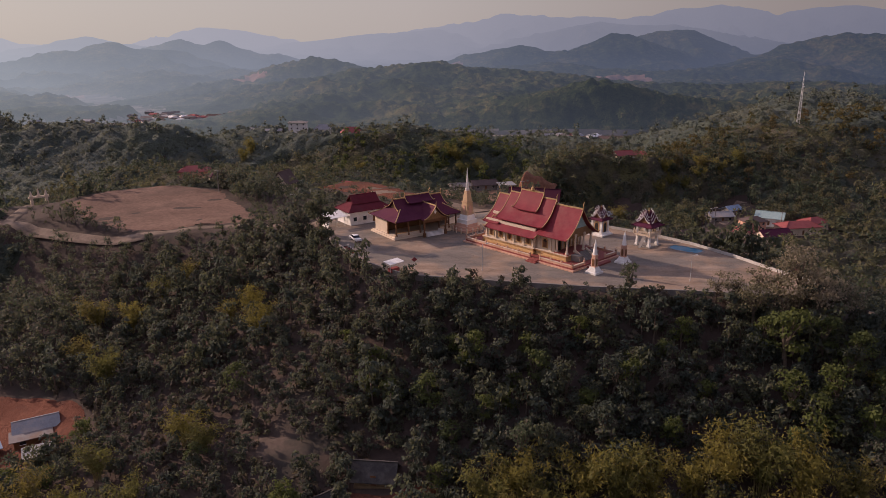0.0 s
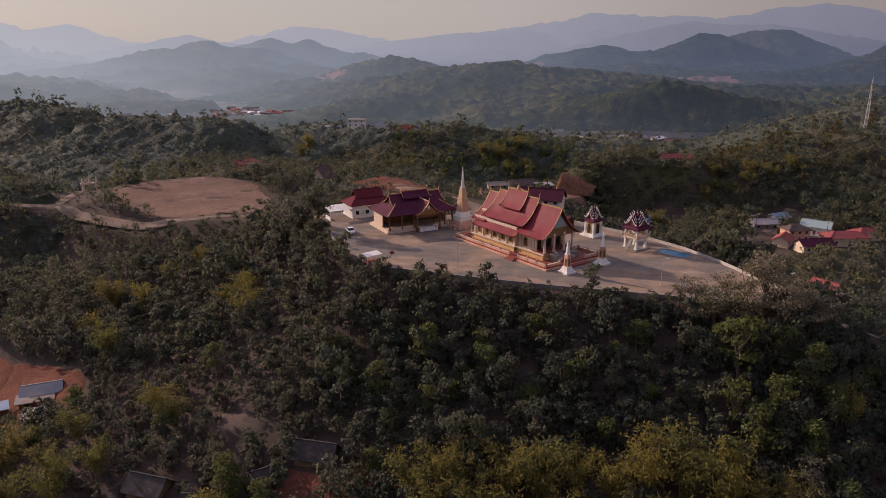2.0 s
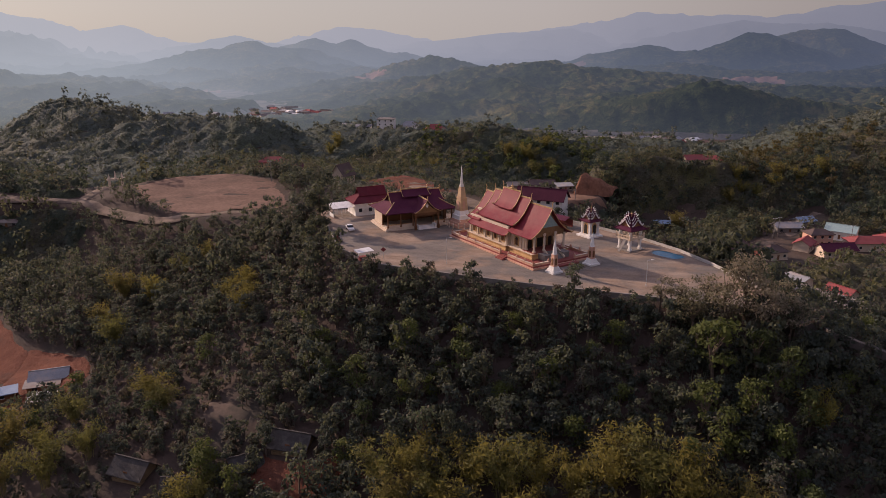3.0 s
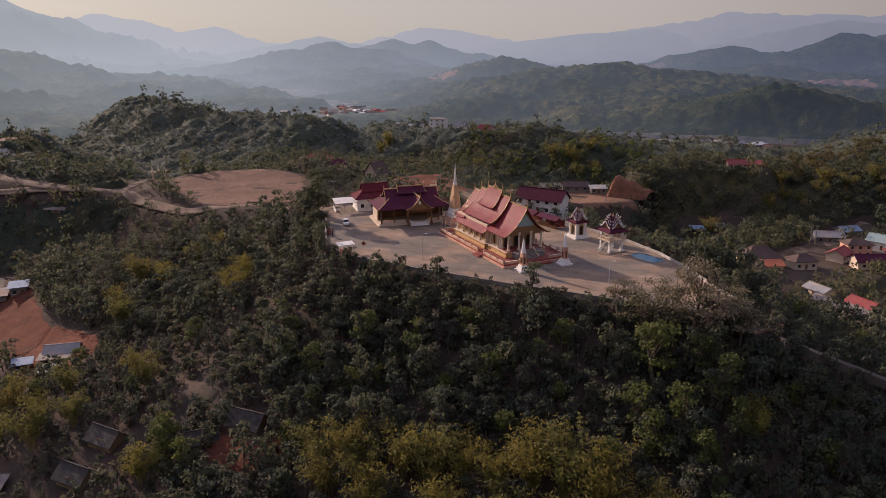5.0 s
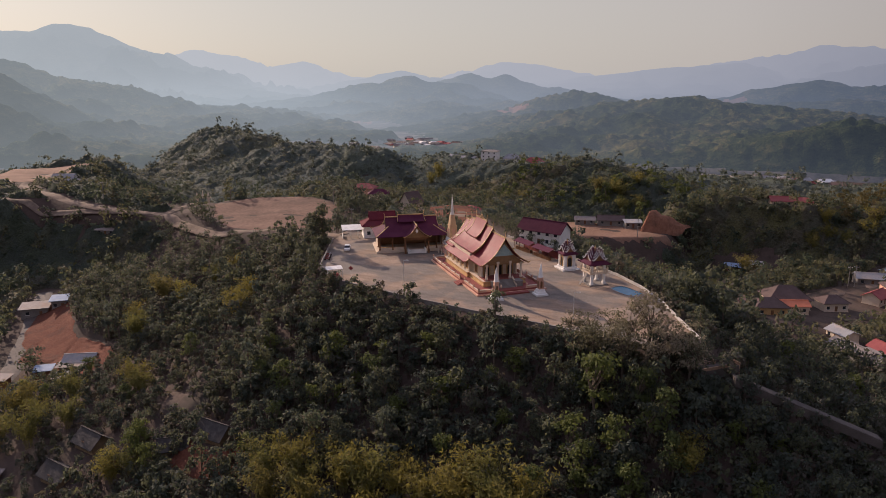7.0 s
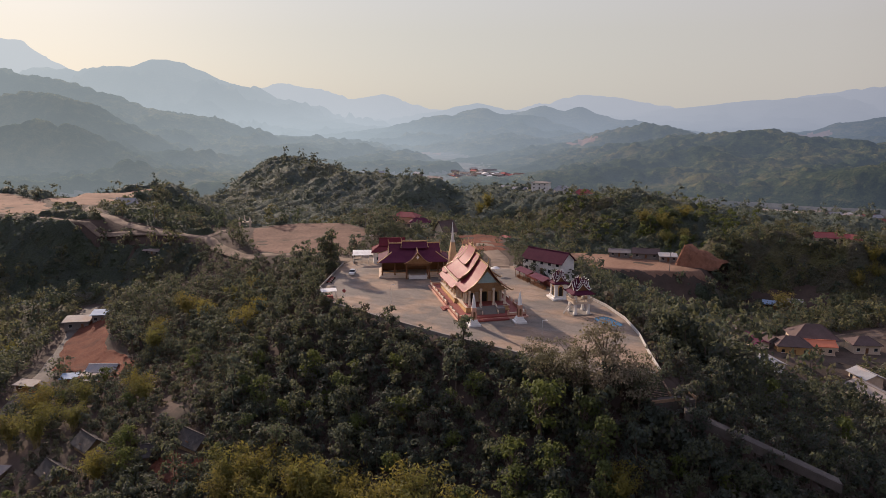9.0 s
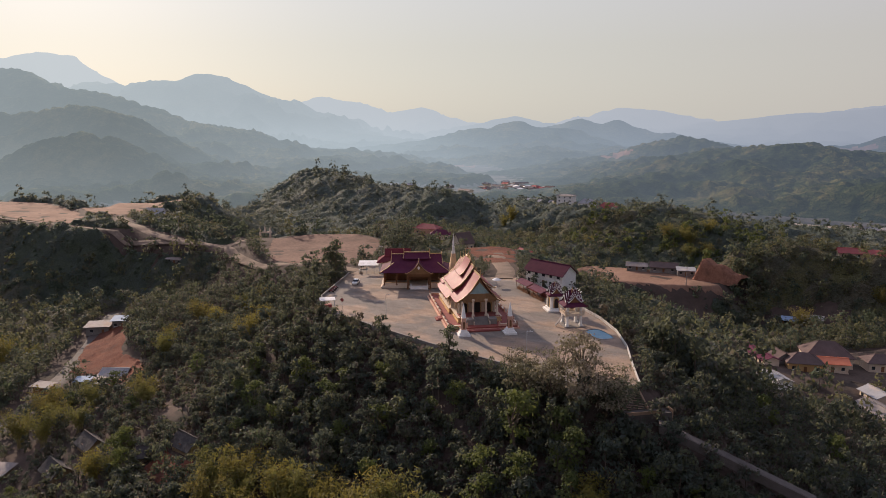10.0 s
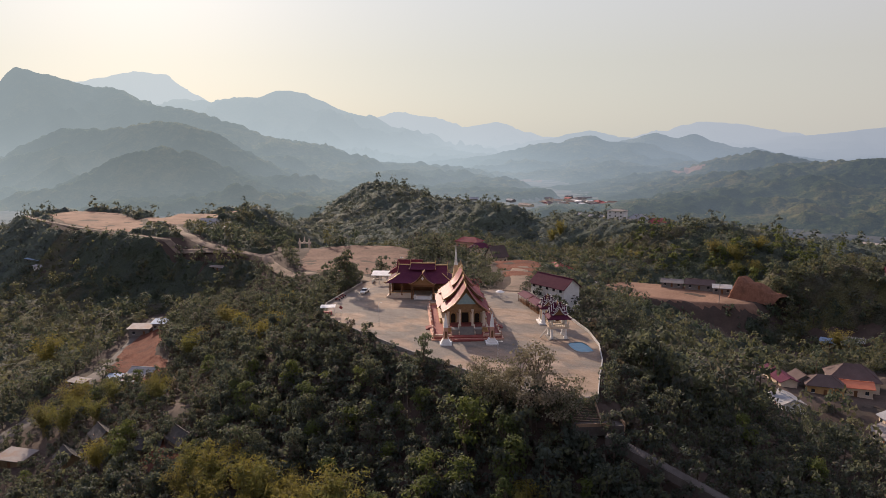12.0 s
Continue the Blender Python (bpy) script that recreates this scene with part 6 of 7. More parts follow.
part("roof", hexa(B(), [(-2.2, -1.3, 2.2), (2.2, -1.3, 2.2), (2.2, 1.3, 2.5), (-2.2, 1.3, 2.5)], [(-2.2, -1.3, 2.28), (2.2, -1.3, 2.28), (2.2, 1.3, 2.58), (-2.2, 1.3, 2.58)]), M_WHITE, shade)
for x in (-2, 2):
    for y in (-1.1, 1.1):
        part("post", bar(B(), (x, y, 0.003), (x, y, 2.3 + 0.1 * y), 0.05), M_STEEL, shade)
part("crate", box(B(), -1.4, 1.2, -0.7, 0.7, 0.004, 0.9, 0.05), M_BRICKRED, shade)
umb = thing("parasol", pose(16.6, 209.0, 0), "pale garden parasol on a pole", "parasol")
part("pole", bar(B(), (0, 0, 0.003), (0, 0, 2.6), 0.04), M_STEEL, umb)
part("canopy", turned(B(), 0, 0, [(1.5, 2.15), (1.45, 2.25), (0.8, 2.6), (0.06, 2.85)], 10), M_WHITE, umb)


def vehicle(x, y, rot, paint, label, long_=4.9, cab=0.35):
    """A pickup: lower body, cabin, glass, bed and wheels."""
    c = thing("pickup_truck", pose(x, y, 0, 0, 0, rot), label, "car", "vehicles parked in the yard")
    h = long_ / 2
    bm = hexa(B(), [(-h, -0.82, 0.42), (h, -0.82, 0.42), (h, 0.82, 0.42), (-h, 0.82, 0.42)], [(-h, -0.88, 0.82), (h, -0.86, 0.80), (h, 0.86, 0.80), (-h, 0.88, 0.82)])
    hexa(bm, [(-h, -0.88, 0.823), (h, -0.86, 0.803), (h, 0.86, 0.803), (-h, 0.88, 0.823)], [(-h, -0.84, 1.05), (h * 0.96, -0.78, 1.0), (h * 0.96, 0.78, 1.0), (-h, 0.84, 1.05)])
    body_ = part("body", bm, paint, c)
    part("cabin_glass", hexa(B(), [(-0.75, -0.80, 1.05), (1.25, -0.80, 1.03), (1.25, 0.80, 1.03), (-0.75, 0.80, 1.05)], [(-0.55, -0.68, 1.55), (0.55, -0.68, 1.55), (0.55, 0.68, 1.55), (-0.55, 0.68, 1.55)]), M_GLASS, c)
    part("cabin_roof", box(B(), -0.62, 0.62, -0.72, 0.72, 1.553, 1.66, 0.08), paint, c)
    part("load_bed", box(B(), -h + 0.12, -0.95, -0.72, 0.72, 1.053, 1.07), M_DARK, c, "dark load bed")
    for px in (-h + 0.95, h - 0.9):
        for k in (-1, 1):
            wv = B()
            bmesh.ops.create_cone(wv, cap_ends=True, segments=14, radius1=0.36, radius2=0.36, depth=0.22, matrix=Matrix.Translation((px, k * 0.80, 0.363)) @ Matrix.Rotation(math.pi / 2, 4, "X"))
            tyre = part("wheel", wv, M_DARK, c, "black tyre")
            rm = B()
            bmesh.ops.create_cone(rm, cap_ends=True, segments=10, radius1=0.2, radius2=0.2, depth=0.02, matrix=Matrix.Translation((px, k * 0.925, 0.363)) @ Matrix.Rotation(math.pi / 2, 4, "X"))
            part("rim", rm, M_STEEL, tyre)
    for k in (-0.6, 0.6):
        part("headlight", box(B(), h - 0.02, h + 0.03, k - 0.18, k + 0.18, 0.72, 0.86), M_STEEL, c)


vehicle(-23.6, 187.2, -62, M_CARPAINT, "white pickup truck parked at the yard's corner")


def motorbike(x, y, rot):
    m = thing("motorbike", pose(x, y, 0, 0, 0, rot), "dark motorbike parked by the parapet", "motorbike", "motorbikes by the parapet")
    for px in (-0.6, 0.6):
        wv = B()
        bmesh.ops.create_cone(wv, cap_ends=True, segments=12, radius1=0.29, radius2=0.29, depth=0.1, matrix=Matrix.Translation((px, 0, 0.293)) @ Matrix.Rotation(math.pi / 2, 4, "X"))
        part("wheel", wv, M_DARK, m)
    part("frame", hexa(B(), [(-0.7, -0.12, 0.4), (0.5, -0.12, 0.35), (0.5, 0.12, 0.35), (-0.7, 0.12, 0.4)], [(-0.75, -0.14, 0.72), (0.35, -0.10, 0.66), (0.35, 0.10, 0.66), (-0.75, 0.14, 0.72)]), M_BRICKRED, m)
    part("seat", box(B(), -0.7, 0.15, -0.15, 0.15, 0.723, 0.82, 0.03), M_DARK, m)
    part("handlebar", bar(bar(B(), (0.6, 0, 0.3), (0.42, 0, 1.0), 0.04), (0.42, -0.35, 1.02), (0.42, 0.35, 1.02), 0.03), M_STEEL, m)


for x, y in ((-25.0, 179.0), (-24.2, 177.4), (-23.3, 175.8), (-22.4, 174.0)):
    motorbike(x, y, 25)


# ---- gate by the field ----
gate = thing("temple_gate", pose(-157.5, 271.5, gz_at(-157.5, 271.5), 0, 0, 40), "small pale temple gate with three spires beside the field", "gate")
for x in (-2.6, 2.6):
    part("pier", box(box(B(), x - 0.7, x + 0.7, -0.7, 0.7, -0.5, 0.6), x - 0.5, x + 0.5, -0.5, 0.5, 0.603, 4.6), M_CREAM, gate)
part("beam", box(B(), -3.6, 3.6, -0.6, 0.6, 4.603, 5.3), M_CREAM, gate)
for x, h in ((-2.6, 2.4), (0, 3.4), (2.6, 2.4)):
    part("spire", turned(B(), x, 0, [(0.75, 5.303), (0.6, 5.7), (0.45, 5.9), (0.3, 5.3 + h * 0.6), (0.03, 5.3 + h)], 8), M_CREAM, gate)
for x in (-5.6, 5.6):
    part("side_wall", box(B(), x - 2.2, x + 2.2, -0.2, 0.2, -0.6, 1.6), M_CREAM, gate)

# ---- poles and mast ----
def utility_pole(x, y, tall=10.0):
    z = gz_at(x, y)
    p = thing("utility_pole", pose(x, y, z - 0.3), "grey concrete utility pole with a cross arm", "pole", "utility poles")
    part("shaft", turned(B(), 0, 0, [(0.19, 0), (0.12, tall)], 8), M_STONE, p)
    part("cross_arm", box(B(), -0.9, 0.9, -0.06, 0.06, tall - 0.6, tall - 0.48), M_STEEL, p)
    for k in (-0.8, 0, 0.8):
        part("insulator", turned(B(), k, 0, [(0.07, tall - 0.477), (0.07, tall - 0.3), (0.03, tall - 0.22)], 6), M_WHITE, p)


for x, y in ((130.0, 334.0), (132.6, 336.5), (160.0, 326.0), (83.5, 256.0), (-50, 234), (-92, 287), (40, 352), (-200, 250)):
    utility_pole(x, y)
mast = thing("radio_mast", pose(222, 448, gz_at(222, 448)), "grey steel lattice radio mast on a wooded hill", "mast")
zt = 30.0 - gz_at(222, 448)
for s in range(8):
    z0, z1 = zt * s / 8, zt * (s + 1) / 8
    r0, r1 = 1.3 - 1.0 * s / 8, 1.3 - 1.0 * (s + 1) / 8
    bm = B()
    for k in range(4):
        a, b = math.pi / 2 * k + 0.6, math.pi / 2 * (k + 1) + 0.6
        p0, p1 = (r0 * math.cos(a), r0 * math.sin(a), z0), (r1 * math.cos(a), r1 * math.sin(a), z1)
        q0, q1 = (r0 * math.cos(b), r0 * math.sin(b), z0), (r1 * math.cos(b), r1 * math.sin(b), z1)
        bar(bm, p0, p1, 0.07, 4)
        bar(bm, p0, q1, 0.045, 4)
        bar(bm, q0, p1, 0.045, 4)
        bar(bm, p1, q1, 0.045, 4)
    part("mast_section", bm, M_STEEL, mast)
part("dish", turned(B(), 0.5, -0.3, [(0.2, zt * 0.8), (0.7, zt * 0.8 + 0.3), (0.7, zt * 0.8 + 0.5)], 10), M_WHITE, mast)
part("antenna", bar(B(), (0, 0, zt), (0, 0, zt + 3), 0.08), M_WHITE, mast)


# ---- trees ----
def leaf_quads(rng, P, N, size, jitter=0.55, slim=0.36):
    """Folded leaf clumps at the points P, facing about N."""
    n = len(P)
    N = N + rng.normal(0, jitter, (n, 3))
    N /= np.linalg.norm(N, axis=1)[:, None]
    T = np.cross(N, rng.normal(0, 1, (n, 3)))
    T /= np.linalg.norm(T, axis=1)[:, None] + 1e-9
    U = np.cross(N, T)
    s = (size * rng.uniform(0.6, 1.35, n))[:, None]
    fold = N * s * 0.16
    V = np.stack([P - T * s * 0.55, P + U * s * slim - fold, P + T * s * 0.55, P - U * s * slim - fold], 1).reshape(-1, 3)
    return V, np.arange(4 * n).reshape(-1, 4)


def tube(pts, radii, n=5):
    """A bent tapering limb; returns vertices and quads."""
    pts = np.asarray(pts, dtype=float)
    V, F = [], []
    for p, r in zip(pts, radii):
        for i in range(n):
            a = 2 * math.pi * i / n
            V.append((p[0] + r * math.cos(a), p[1] + r * math.sin(a), p[2]))
    for k in range(len(pts) - 1):
        for i in range(n):
            j = (i + 1) % n
            F.append((k * n + i, k * n + j, (k + 1) * n + j, (k + 1) * n + i))
    return np.array(V), np.array(F)


def join(pieces):
    V, F, at = [], [], 0
    for v, f in pieces:
        V.append(v)
        F.append(f + at)
        at += len(v)
    return np.concatenate(V), np.concatenate(F)


def broad_tree(seed, tall=8.0, wide=2.6, leaves=420, size=0.55, lobes=7, low=0.35, sparse=False, limbs=True, jitter=0.55, simple=False):
    """Trunk and limbs, and a crown of leaf clumps round uneven lobes."""
    rng = np.random.default_rng(seed)
    bend = rng.normal(0, 0.05 * tall, 2)
    top = np.array([bend[0], bend[1], tall * 0.72])
    wood = [tube([(0, 0, -0.5), (bend[0] * 0.3, bend[1] * 0.3, tall * 0.3), (bend[0] * 0.7, bend[1] * 0.7, tall * 0.55), top], np.array([0.030, 0.022, 0.015, 0.007]) * tall, 5 if limbs else 3)]
    cen, rad = [], []
    for i in range(lobes):
        a, k = 2 * math.pi * (i + rng.uniform(-0.3, 0.3)) / lobes * 1.6, rng.uniform(0.25, 0.75)
        c = np.array([math.cos(a) * wide * k, math.sin(a) * wide * k, tall * rng.uniform(low + 0.12, 0.86)])
        cen.append(c)
        rad.append(wide * rng.uniform(0.36, 0.62))
        s = np.array([bend[0] * 0.5, bend[1] * 0.5, tall * rng.uniform(0.25, 0.5)])
        if limbs:
            wood.append(tube([s, (s + c) / 2 + (0, 0, 0.2), c], np.array([0.012, 0.008, 0.003]) * tall, 4))
    cen.append(top + (0, 0, tall * 0.12))
    rad.append(wide * 0.5)
    cen, rad = np.array(cen), np.array(rad)
    pick = rng.choice(len(cen), leaves, p=rad ** 2 / (rad ** 2).sum())
    D = rng.normal(0, 1, (leaves, 3))
    D /= np.linalg.norm(D, axis=1)[:, None]
    D[:, 2] = np.where(D[:, 2] < -0.3, -D[:, 2] * 0.6, D[:, 2])
    reach = rng.uniform(0.35 if sparse else 0.62, 1.12, leaves)
    P = cen[pick] + D * (rad[pick] * reach)[:, None] * np.array([1, 1, 0.85])
    crown = leaf_quads(rng, P, D + np.array([0, 0, 0.35]), size, jitter)
    if simple:
        wood = [tube([(0, 0, -0.5), top * 0.7], np.array([0.03, 0.012]) * tall, 3)]
    return join(wood), crown


def bamboo_clump(seed, tall=10.0, culms=16, per=42, size=0.62):
    """Arching culms with plumes of narrow leaves."""
    rng = np.random.default_rng(seed)
    wood, P, N = [], [], []
    for i in range(culms):
        a, lean = rng.uniform(0, 2 * math.pi), rng.uniform(0.10, 0.42) * tall
        h = tall * rng.uniform(0.6, 1.0)
        foot = np.array([math.cos(a), math.sin(a), 0]) * rng.uniform(0.2, 1.0)
        line = [foot + np.array([math.cos(a) * lean * k ** 2.4, math.sin(a) * lean * k ** 2.4, h * (k - 0.12 * k ** 4) - 0.4]) for k in np.linspace(0, 1, 7)]
        wood.append(tube(line, np.linspace(0.07, 0.015, 7), 4))
        L = np.array(line)
        t = rng.uniform(0.28, 1.0, per) ** 0.8 * 6
        k = np.minimum(t.astype(int), 5)
        q = L[k] + (L[k + 1] - L[k]) * (t - k)[:, None] + rng.normal(0, 0.055 * tall, (per, 3)) * np.array([1, 1, 0.8])
        P.append(q)
        out = rng.normal(0, 0.6, (per, 3)) + np.array([math.cos(a), math.sin(a), 0.8])
        N.append(out)
    return wood, leaf_quads(rng, np.concatenate(P), np.concatenate(N), size * 1.45, slim=0.15)


def two_parts(made, mat_leaf, name):
    wood, (lv, lf) = made
    stems = [("culm", mesh_from("culm", *w, [M_CANE])) for w in wood] if isinstance(wood, list) else [("trunk", mesh_from(name + "_trunk", *wood, [M_BARK]))]
    return stems, mesh_from(name + "_crown", lv, lf, [mat_leaf], tone=np.zeros(len(lv)))


BROAD = [broad_tree(10 + i, t, w, n, s, l, lo) for i, (t, w, n, s, l, lo) in enumerate([
    (7.5, 2.9, 520, 0.56, 10, 0.08), (9.0, 3.2, 600, 0.56, 11, 0.15), (6.2, 2.7, 460, 0.54, 9, 0.02), (10.0, 2.8, 560, 0.56, 11, 0.22), (6.8, 3.2, 520, 0.56, 10, 0.05), (5.0, 2.4, 400, 0.52, 9, 0.0)])]
LIGHT = [broad_tree(40 + i, t, w, n, s, l, lo, limbs=False) for i, (t, w, n, s, l, lo) in enumerate([
    (7.2, 2.8, 190, 0.82, 9, 0.02), (8.8, 2.9, 210, 0.82, 10, 0.06), (6.0, 2.7, 170, 0.80, 9, 0.0), (9.2, 2.5, 190, 0.80, 10, 0.06), (4.6, 2.4, 140, 0.76, 8, 0.0)])]
BUSH = [broad_tree(140 + i, t, w, n, s, l, lo, limbs=False) for i, (t, w, n, s, l, lo) in enumerate([(2.2, 1.5, 26, 0.85, 5, -0.1), (1.6, 1.3, 22, 0.75, 4, -0.1), (2.8, 1.4, 28, 0.85, 5, -0.1)])]
PLUMES = [bamboo_clump(60 + i, t, c, p, s) for i, (t, c, p, s) in enumerate([(12.0, 20, 84, 0.50), (10.5, 17, 80, 0.48), (13.5, 22, 84, 0.52)])]
THIN = [broad_tree(80 + i, t, w, n, s, l, lo, True) for i, (t, w, n, s, l, lo) in enumerate([(9.5, 3.6, 820, 0.40, 12, 0.34), (8.5, 3.2, 720, 0.38, 11, 0.32)])]
VALLEYTREE = [broad_tree(170 + i, t, w, n, s, l, lo, limbs=False, jitter=0.5, simple=True) for i, (t, w, n, s, l, lo) in enumerate([(8.0, 3.6, 112, 0.95, 9, 0.0), (10.0, 3.4, 118, 0.95, 10, 0.05), (6.5, 3.5, 104, 0.95, 8, 0.0)])]
SAPLING = [broad_tree(180 + i, t, w, n, s, l, lo, limbs=False, simple=True) for i, (t, w, n, s, l, lo) in enumerate([(6.0, 2.7, 110, 0.95, 9, 0.0), (9.2, 2.5, 120, 0.95, 9, 0.06), (4.6, 2.4, 90, 0.9, 8, 0.0)])]
MIDTREE = [broad_tree(110 + i, t, w, n, s, l, lo, limbs=False, jitter=0.45, simple=True) for i, (t, w, n, s, l, lo) in enumerate([(8.0, 3.9, 74, 1.25, 8, 0.0), (9.5, 4.0, 80, 1.28, 8, 0.05), (6.5, 3.8, 70, 1.2, 7, 0.0)])]
FARTREE = [broad_tree(90 + i, t, w, n, s, l, lo, limbs=False, jitter=0.4, simple=True) for i, (t, w, n, s, l, lo) in enumerate([(9, 4.6, 44, 1.9, 7, 0.0), (11, 4.4, 48, 1.9, 7, 0.0), (7, 4.6, 40, 1.9, 7, 0.0)])]


def clear(x, y, margin=2.0):
    """Where trees may stand."""
    ok = to_polygon(x, y, PLAZA) > margin * 0.8
    for line, w in ROADS:
        for a, b in zip(line, line[1:]):
            ok &= to_segment(x, y, a, b)[0] > w + margin
    for ring in (FIELD, CLAYFLAT, BANK, TRACKS, SPUR, SHACKYARD):
        ok &= to_polygon(x, y, ring) > margin
    for px, py, r in OPEN:
        ok &= np.hypot(x - px, y - py) > r
    for px, py, r in BAMBOO_AT:
        ok &= np.hypot(x - px, y - py) > 3.2 * r
    for a, b, w in OPEN_LINES:
        ok &= to_segment(x, y, a, b)[0] > w
    return ok


def scatter(rng, x0, x1, y0, y1, gap):
    """Uneven points at about that spacing."""
    xs, ys = np.meshgrid(np.arange(x0, x1, gap), np.arange(y0, y1, gap))
    x, y = xs.ravel() + rng.uniform(-0.48, 0.48, xs.size) * gap, ys.ravel() + rng.uniform(-0.48, 0.48, xs.size) * gap
    return x, y


BAMBOO_AT = [(8, 104, 1.15), (13, 105, 1.2), (18, 102, 1.15), (12, 99, 1.0), (24, 105, 1.15), (30, 103, 1.2), (36, 105, 1.15), (42, 103, 1.2), (48, 105, 1.1), (54, 104, 1.15), (60, 102, 1.05), (33, 97, 1.1), (45, 97, 1.1), (22, 96, 1.05), (56, 96, 1.0), (67, 100, 0.9), (40, 91, 1.0), (-27, 97, 0.8), (-52, 128, 0.95), (-81, 155, 0.9), (-44, 158, 0.8), (-163, 138, 1.3), (-152, 146, 0.9),
             (-91, 166, 0.9), (-84, 178, 0.95), (-78.5, 188, 0.85), (-72, 192.5, 0.8), (-49, 170, 0.85), (-47, 125, 0.8), (-56, 110, 0.9), (-78, 113, 1.0), (-61, 103, 0.9), (84.6, 120, 0.9), (-54, 169, 0.7), (-94, 180, 0.9), (-68, 112, 0.8), (-67, 120.5, 0.8), (-25, 100, 0.6), (-70, 101.5, 0.9)]
FAR_BAMBOO = [(-6, 481, 1.2), (5.5, 481, 1.3), (17, 491, 1.3), (-56, 470, 1.2), (-144, 509, 1.2), (13.5, 463, 1.1), (22.5, 467, 1.1), (123, 392, 1.1), (143, 388, 1.1), (126, 387, 1.0), (146, 399, 1.2), (168, 403, 1.2), (119, 380, 1.0), (69, 366, 0.9), (90, 354, 1.0), (10, 476, 1.1), (155, 395, 1.0), (133, 383, 1.0), (-140, 516, 1.1)]
# what stands open among the trees: huts, houses, stairs
OPEN = [(-32, 121.5, 4.5), (-24, 118.5, 3.5), (-10, 105.5, 5), (-11, 111, 5), (-42, 104, 5.4), (-43, 95, 5.2), (-30, 113, 3.4), (-36, 302, 15), (-158, 273, 11), (-208, 315, 9), (-76, 335, 9), (-120, 374, 12), (-139, 396, 12), (-142, 258, 14), (-166, 262, 7), (-153, 174, 8), (30, 222, 9), (18, 226, 5), (-62, 92, 7),
        (-16, 214, 6), (-26, 222, 9), (-48, 356, 9), (-114, 564, 14), (-69, 539, 12), (-96, 556, 9)]
OPEN_LINES = [((80, 146), (87, 139), 3.6), ((88, 139.5), (118, 148), 1.9), ((98, 282), (124, 298), 13), ((134, 312), (172, 330), 16), ((80, 282), (96, 250), 8), ((36, 340), (88, 338), 9), ((118, 262), (136, 242), 10), ((82, 364), (98, 368), 8), ((138, 345), (155, 362), 9), ((103, 404), (114, 412), 5), ((38, 366), (58, 372), 7), ((-14, 262), (-48, 312), 9), ((-158, 180), (-100, 118), 6.5), ((86, 250), (100, 250), 8), ((84, 274), (112, 280), 10)]


def forest(name, made, xs, ys, sizes, material, label, rng, flat=1.0, tone=None, sink=0.0):
    """Many trees of the given makes, joined into one object that nobody could count."""
    zs = height(xs, ys) - sink
    V, F, I, T, at = [], [], [], [], 0
    grove = np.clip((lattice(xs, ys, 55, 61) - 0.5) * 1.5 + 0.5 + 0.5 * (lattice(xs, ys, 17, 62) - 0.5), 0, 1)
    for k, (x, y, z, s) in enumerate(zip(xs, ys, zs, sizes)):
        (wv, wf), (lv, lf) = made[rng.integers(len(made))]
        a = rng.uniform(0, 2 * math.pi)
        R = np.array([[math.cos(a), -math.sin(a), 0], [math.sin(a), math.cos(a), 0], [0, 0, flat * rng.uniform(0.85, 1.4)]]) * s * rng.uniform(0.88, 1.06)
        v = np.concatenate([wv, lv]) @ R.T + (x, y, z)
        V.append(v)
        F.append(np.concatenate([wf, lf + len(wv)]) + at)
        I.append(np.concatenate([np.zeros(len(wf)), np.ones(len(lf))]))
        T.append(np.full(len(v), 0.35 * grove[k] + 0.65 * rng.uniform(0, 1)))
        at += len(v)
    me = mesh_from(name, np.concatenate(V), np.concatenate(F), [M_BARK, material], np.concatenate(I), np.concatenate(T))
    return tagged(new(name, me), label, "forest", kind="stuff")


def tree_things(name, made, spots, material, label, group, rng):
    """Single trees, each a trunk and a crown, sharing meshes."""
    meshes = [two_parts(m, material, name) for m in made]
    zs = height(np.array([p[0] for p in spots]), np.array([p[1] for p in spots]))
    for (x, y, s), z in zip(spots, zs):
        stems, crown = meshes[rng.integers(len(meshes))]
        t = thing(name, pose(x, y, z - 0.2, 0, 0, rng.uniform(0, 360)) @ Matrix.Diagonal((s, s, s * rng.uniform(0.88, 1.12) * (1.0 if "bamboo" in name else rng.uniform(0.95, 1.3)), 1)), label, "bamboo" if "bamboo" in name else "tree", group)
        for nm, me in stems + [("crown", crown)]:
            o = new(nm, me)
            o.parent = t


rng = np.random.default_rng(7)
# the wooded slope below the temple yard: nearest trees single, the rest as a wood
x, y = scatter(rng, -150, 175, 64, 330, 3.5)
ok = clear(x, y)
out = to_polygon(x, y, PLAZA)
ok &= (out < 120) & ~((y > 232) & (x > -60) & (out > 60))
x, y, out = x[ok], y[ok], out[ok]
clumpy = lattice(x, y, 24, 41) + 0.5 * lattice(x, y, 9, 42)
size = rng.uniform(0.40, 0.98, len(x)) * (0.66 + 0.38 * clumpy) * np.clip(0.80 + out / 40, 0.5, 1.05)
size *= np.where((x > 94) & (x < 155) & (y > 228) & (y < 268), 0.75, 1.0)
size *= np.where((x > 74) & (x < 94) & (y > 176) & (y < 236), 1.6, 1.0)
size *= np.where((x > -70) & (x < 22) & (y > 222) & (y < 340), 0.55, 1.0)
size *= np.where((x < -38) & (x > -165) & (y > 204) & (y < 236), 0.75, 1.0)
size *= np.where((x < -18) & (x > -80) & (y > 84) & (y < 150), 0.62, 1.0)
near = (y < 146) & (y > 84) & (x > 0) & (x < 112)
order = np.argsort(np.where(near, rng.uniform(0, 1, len(x)), 2.0))[:150]
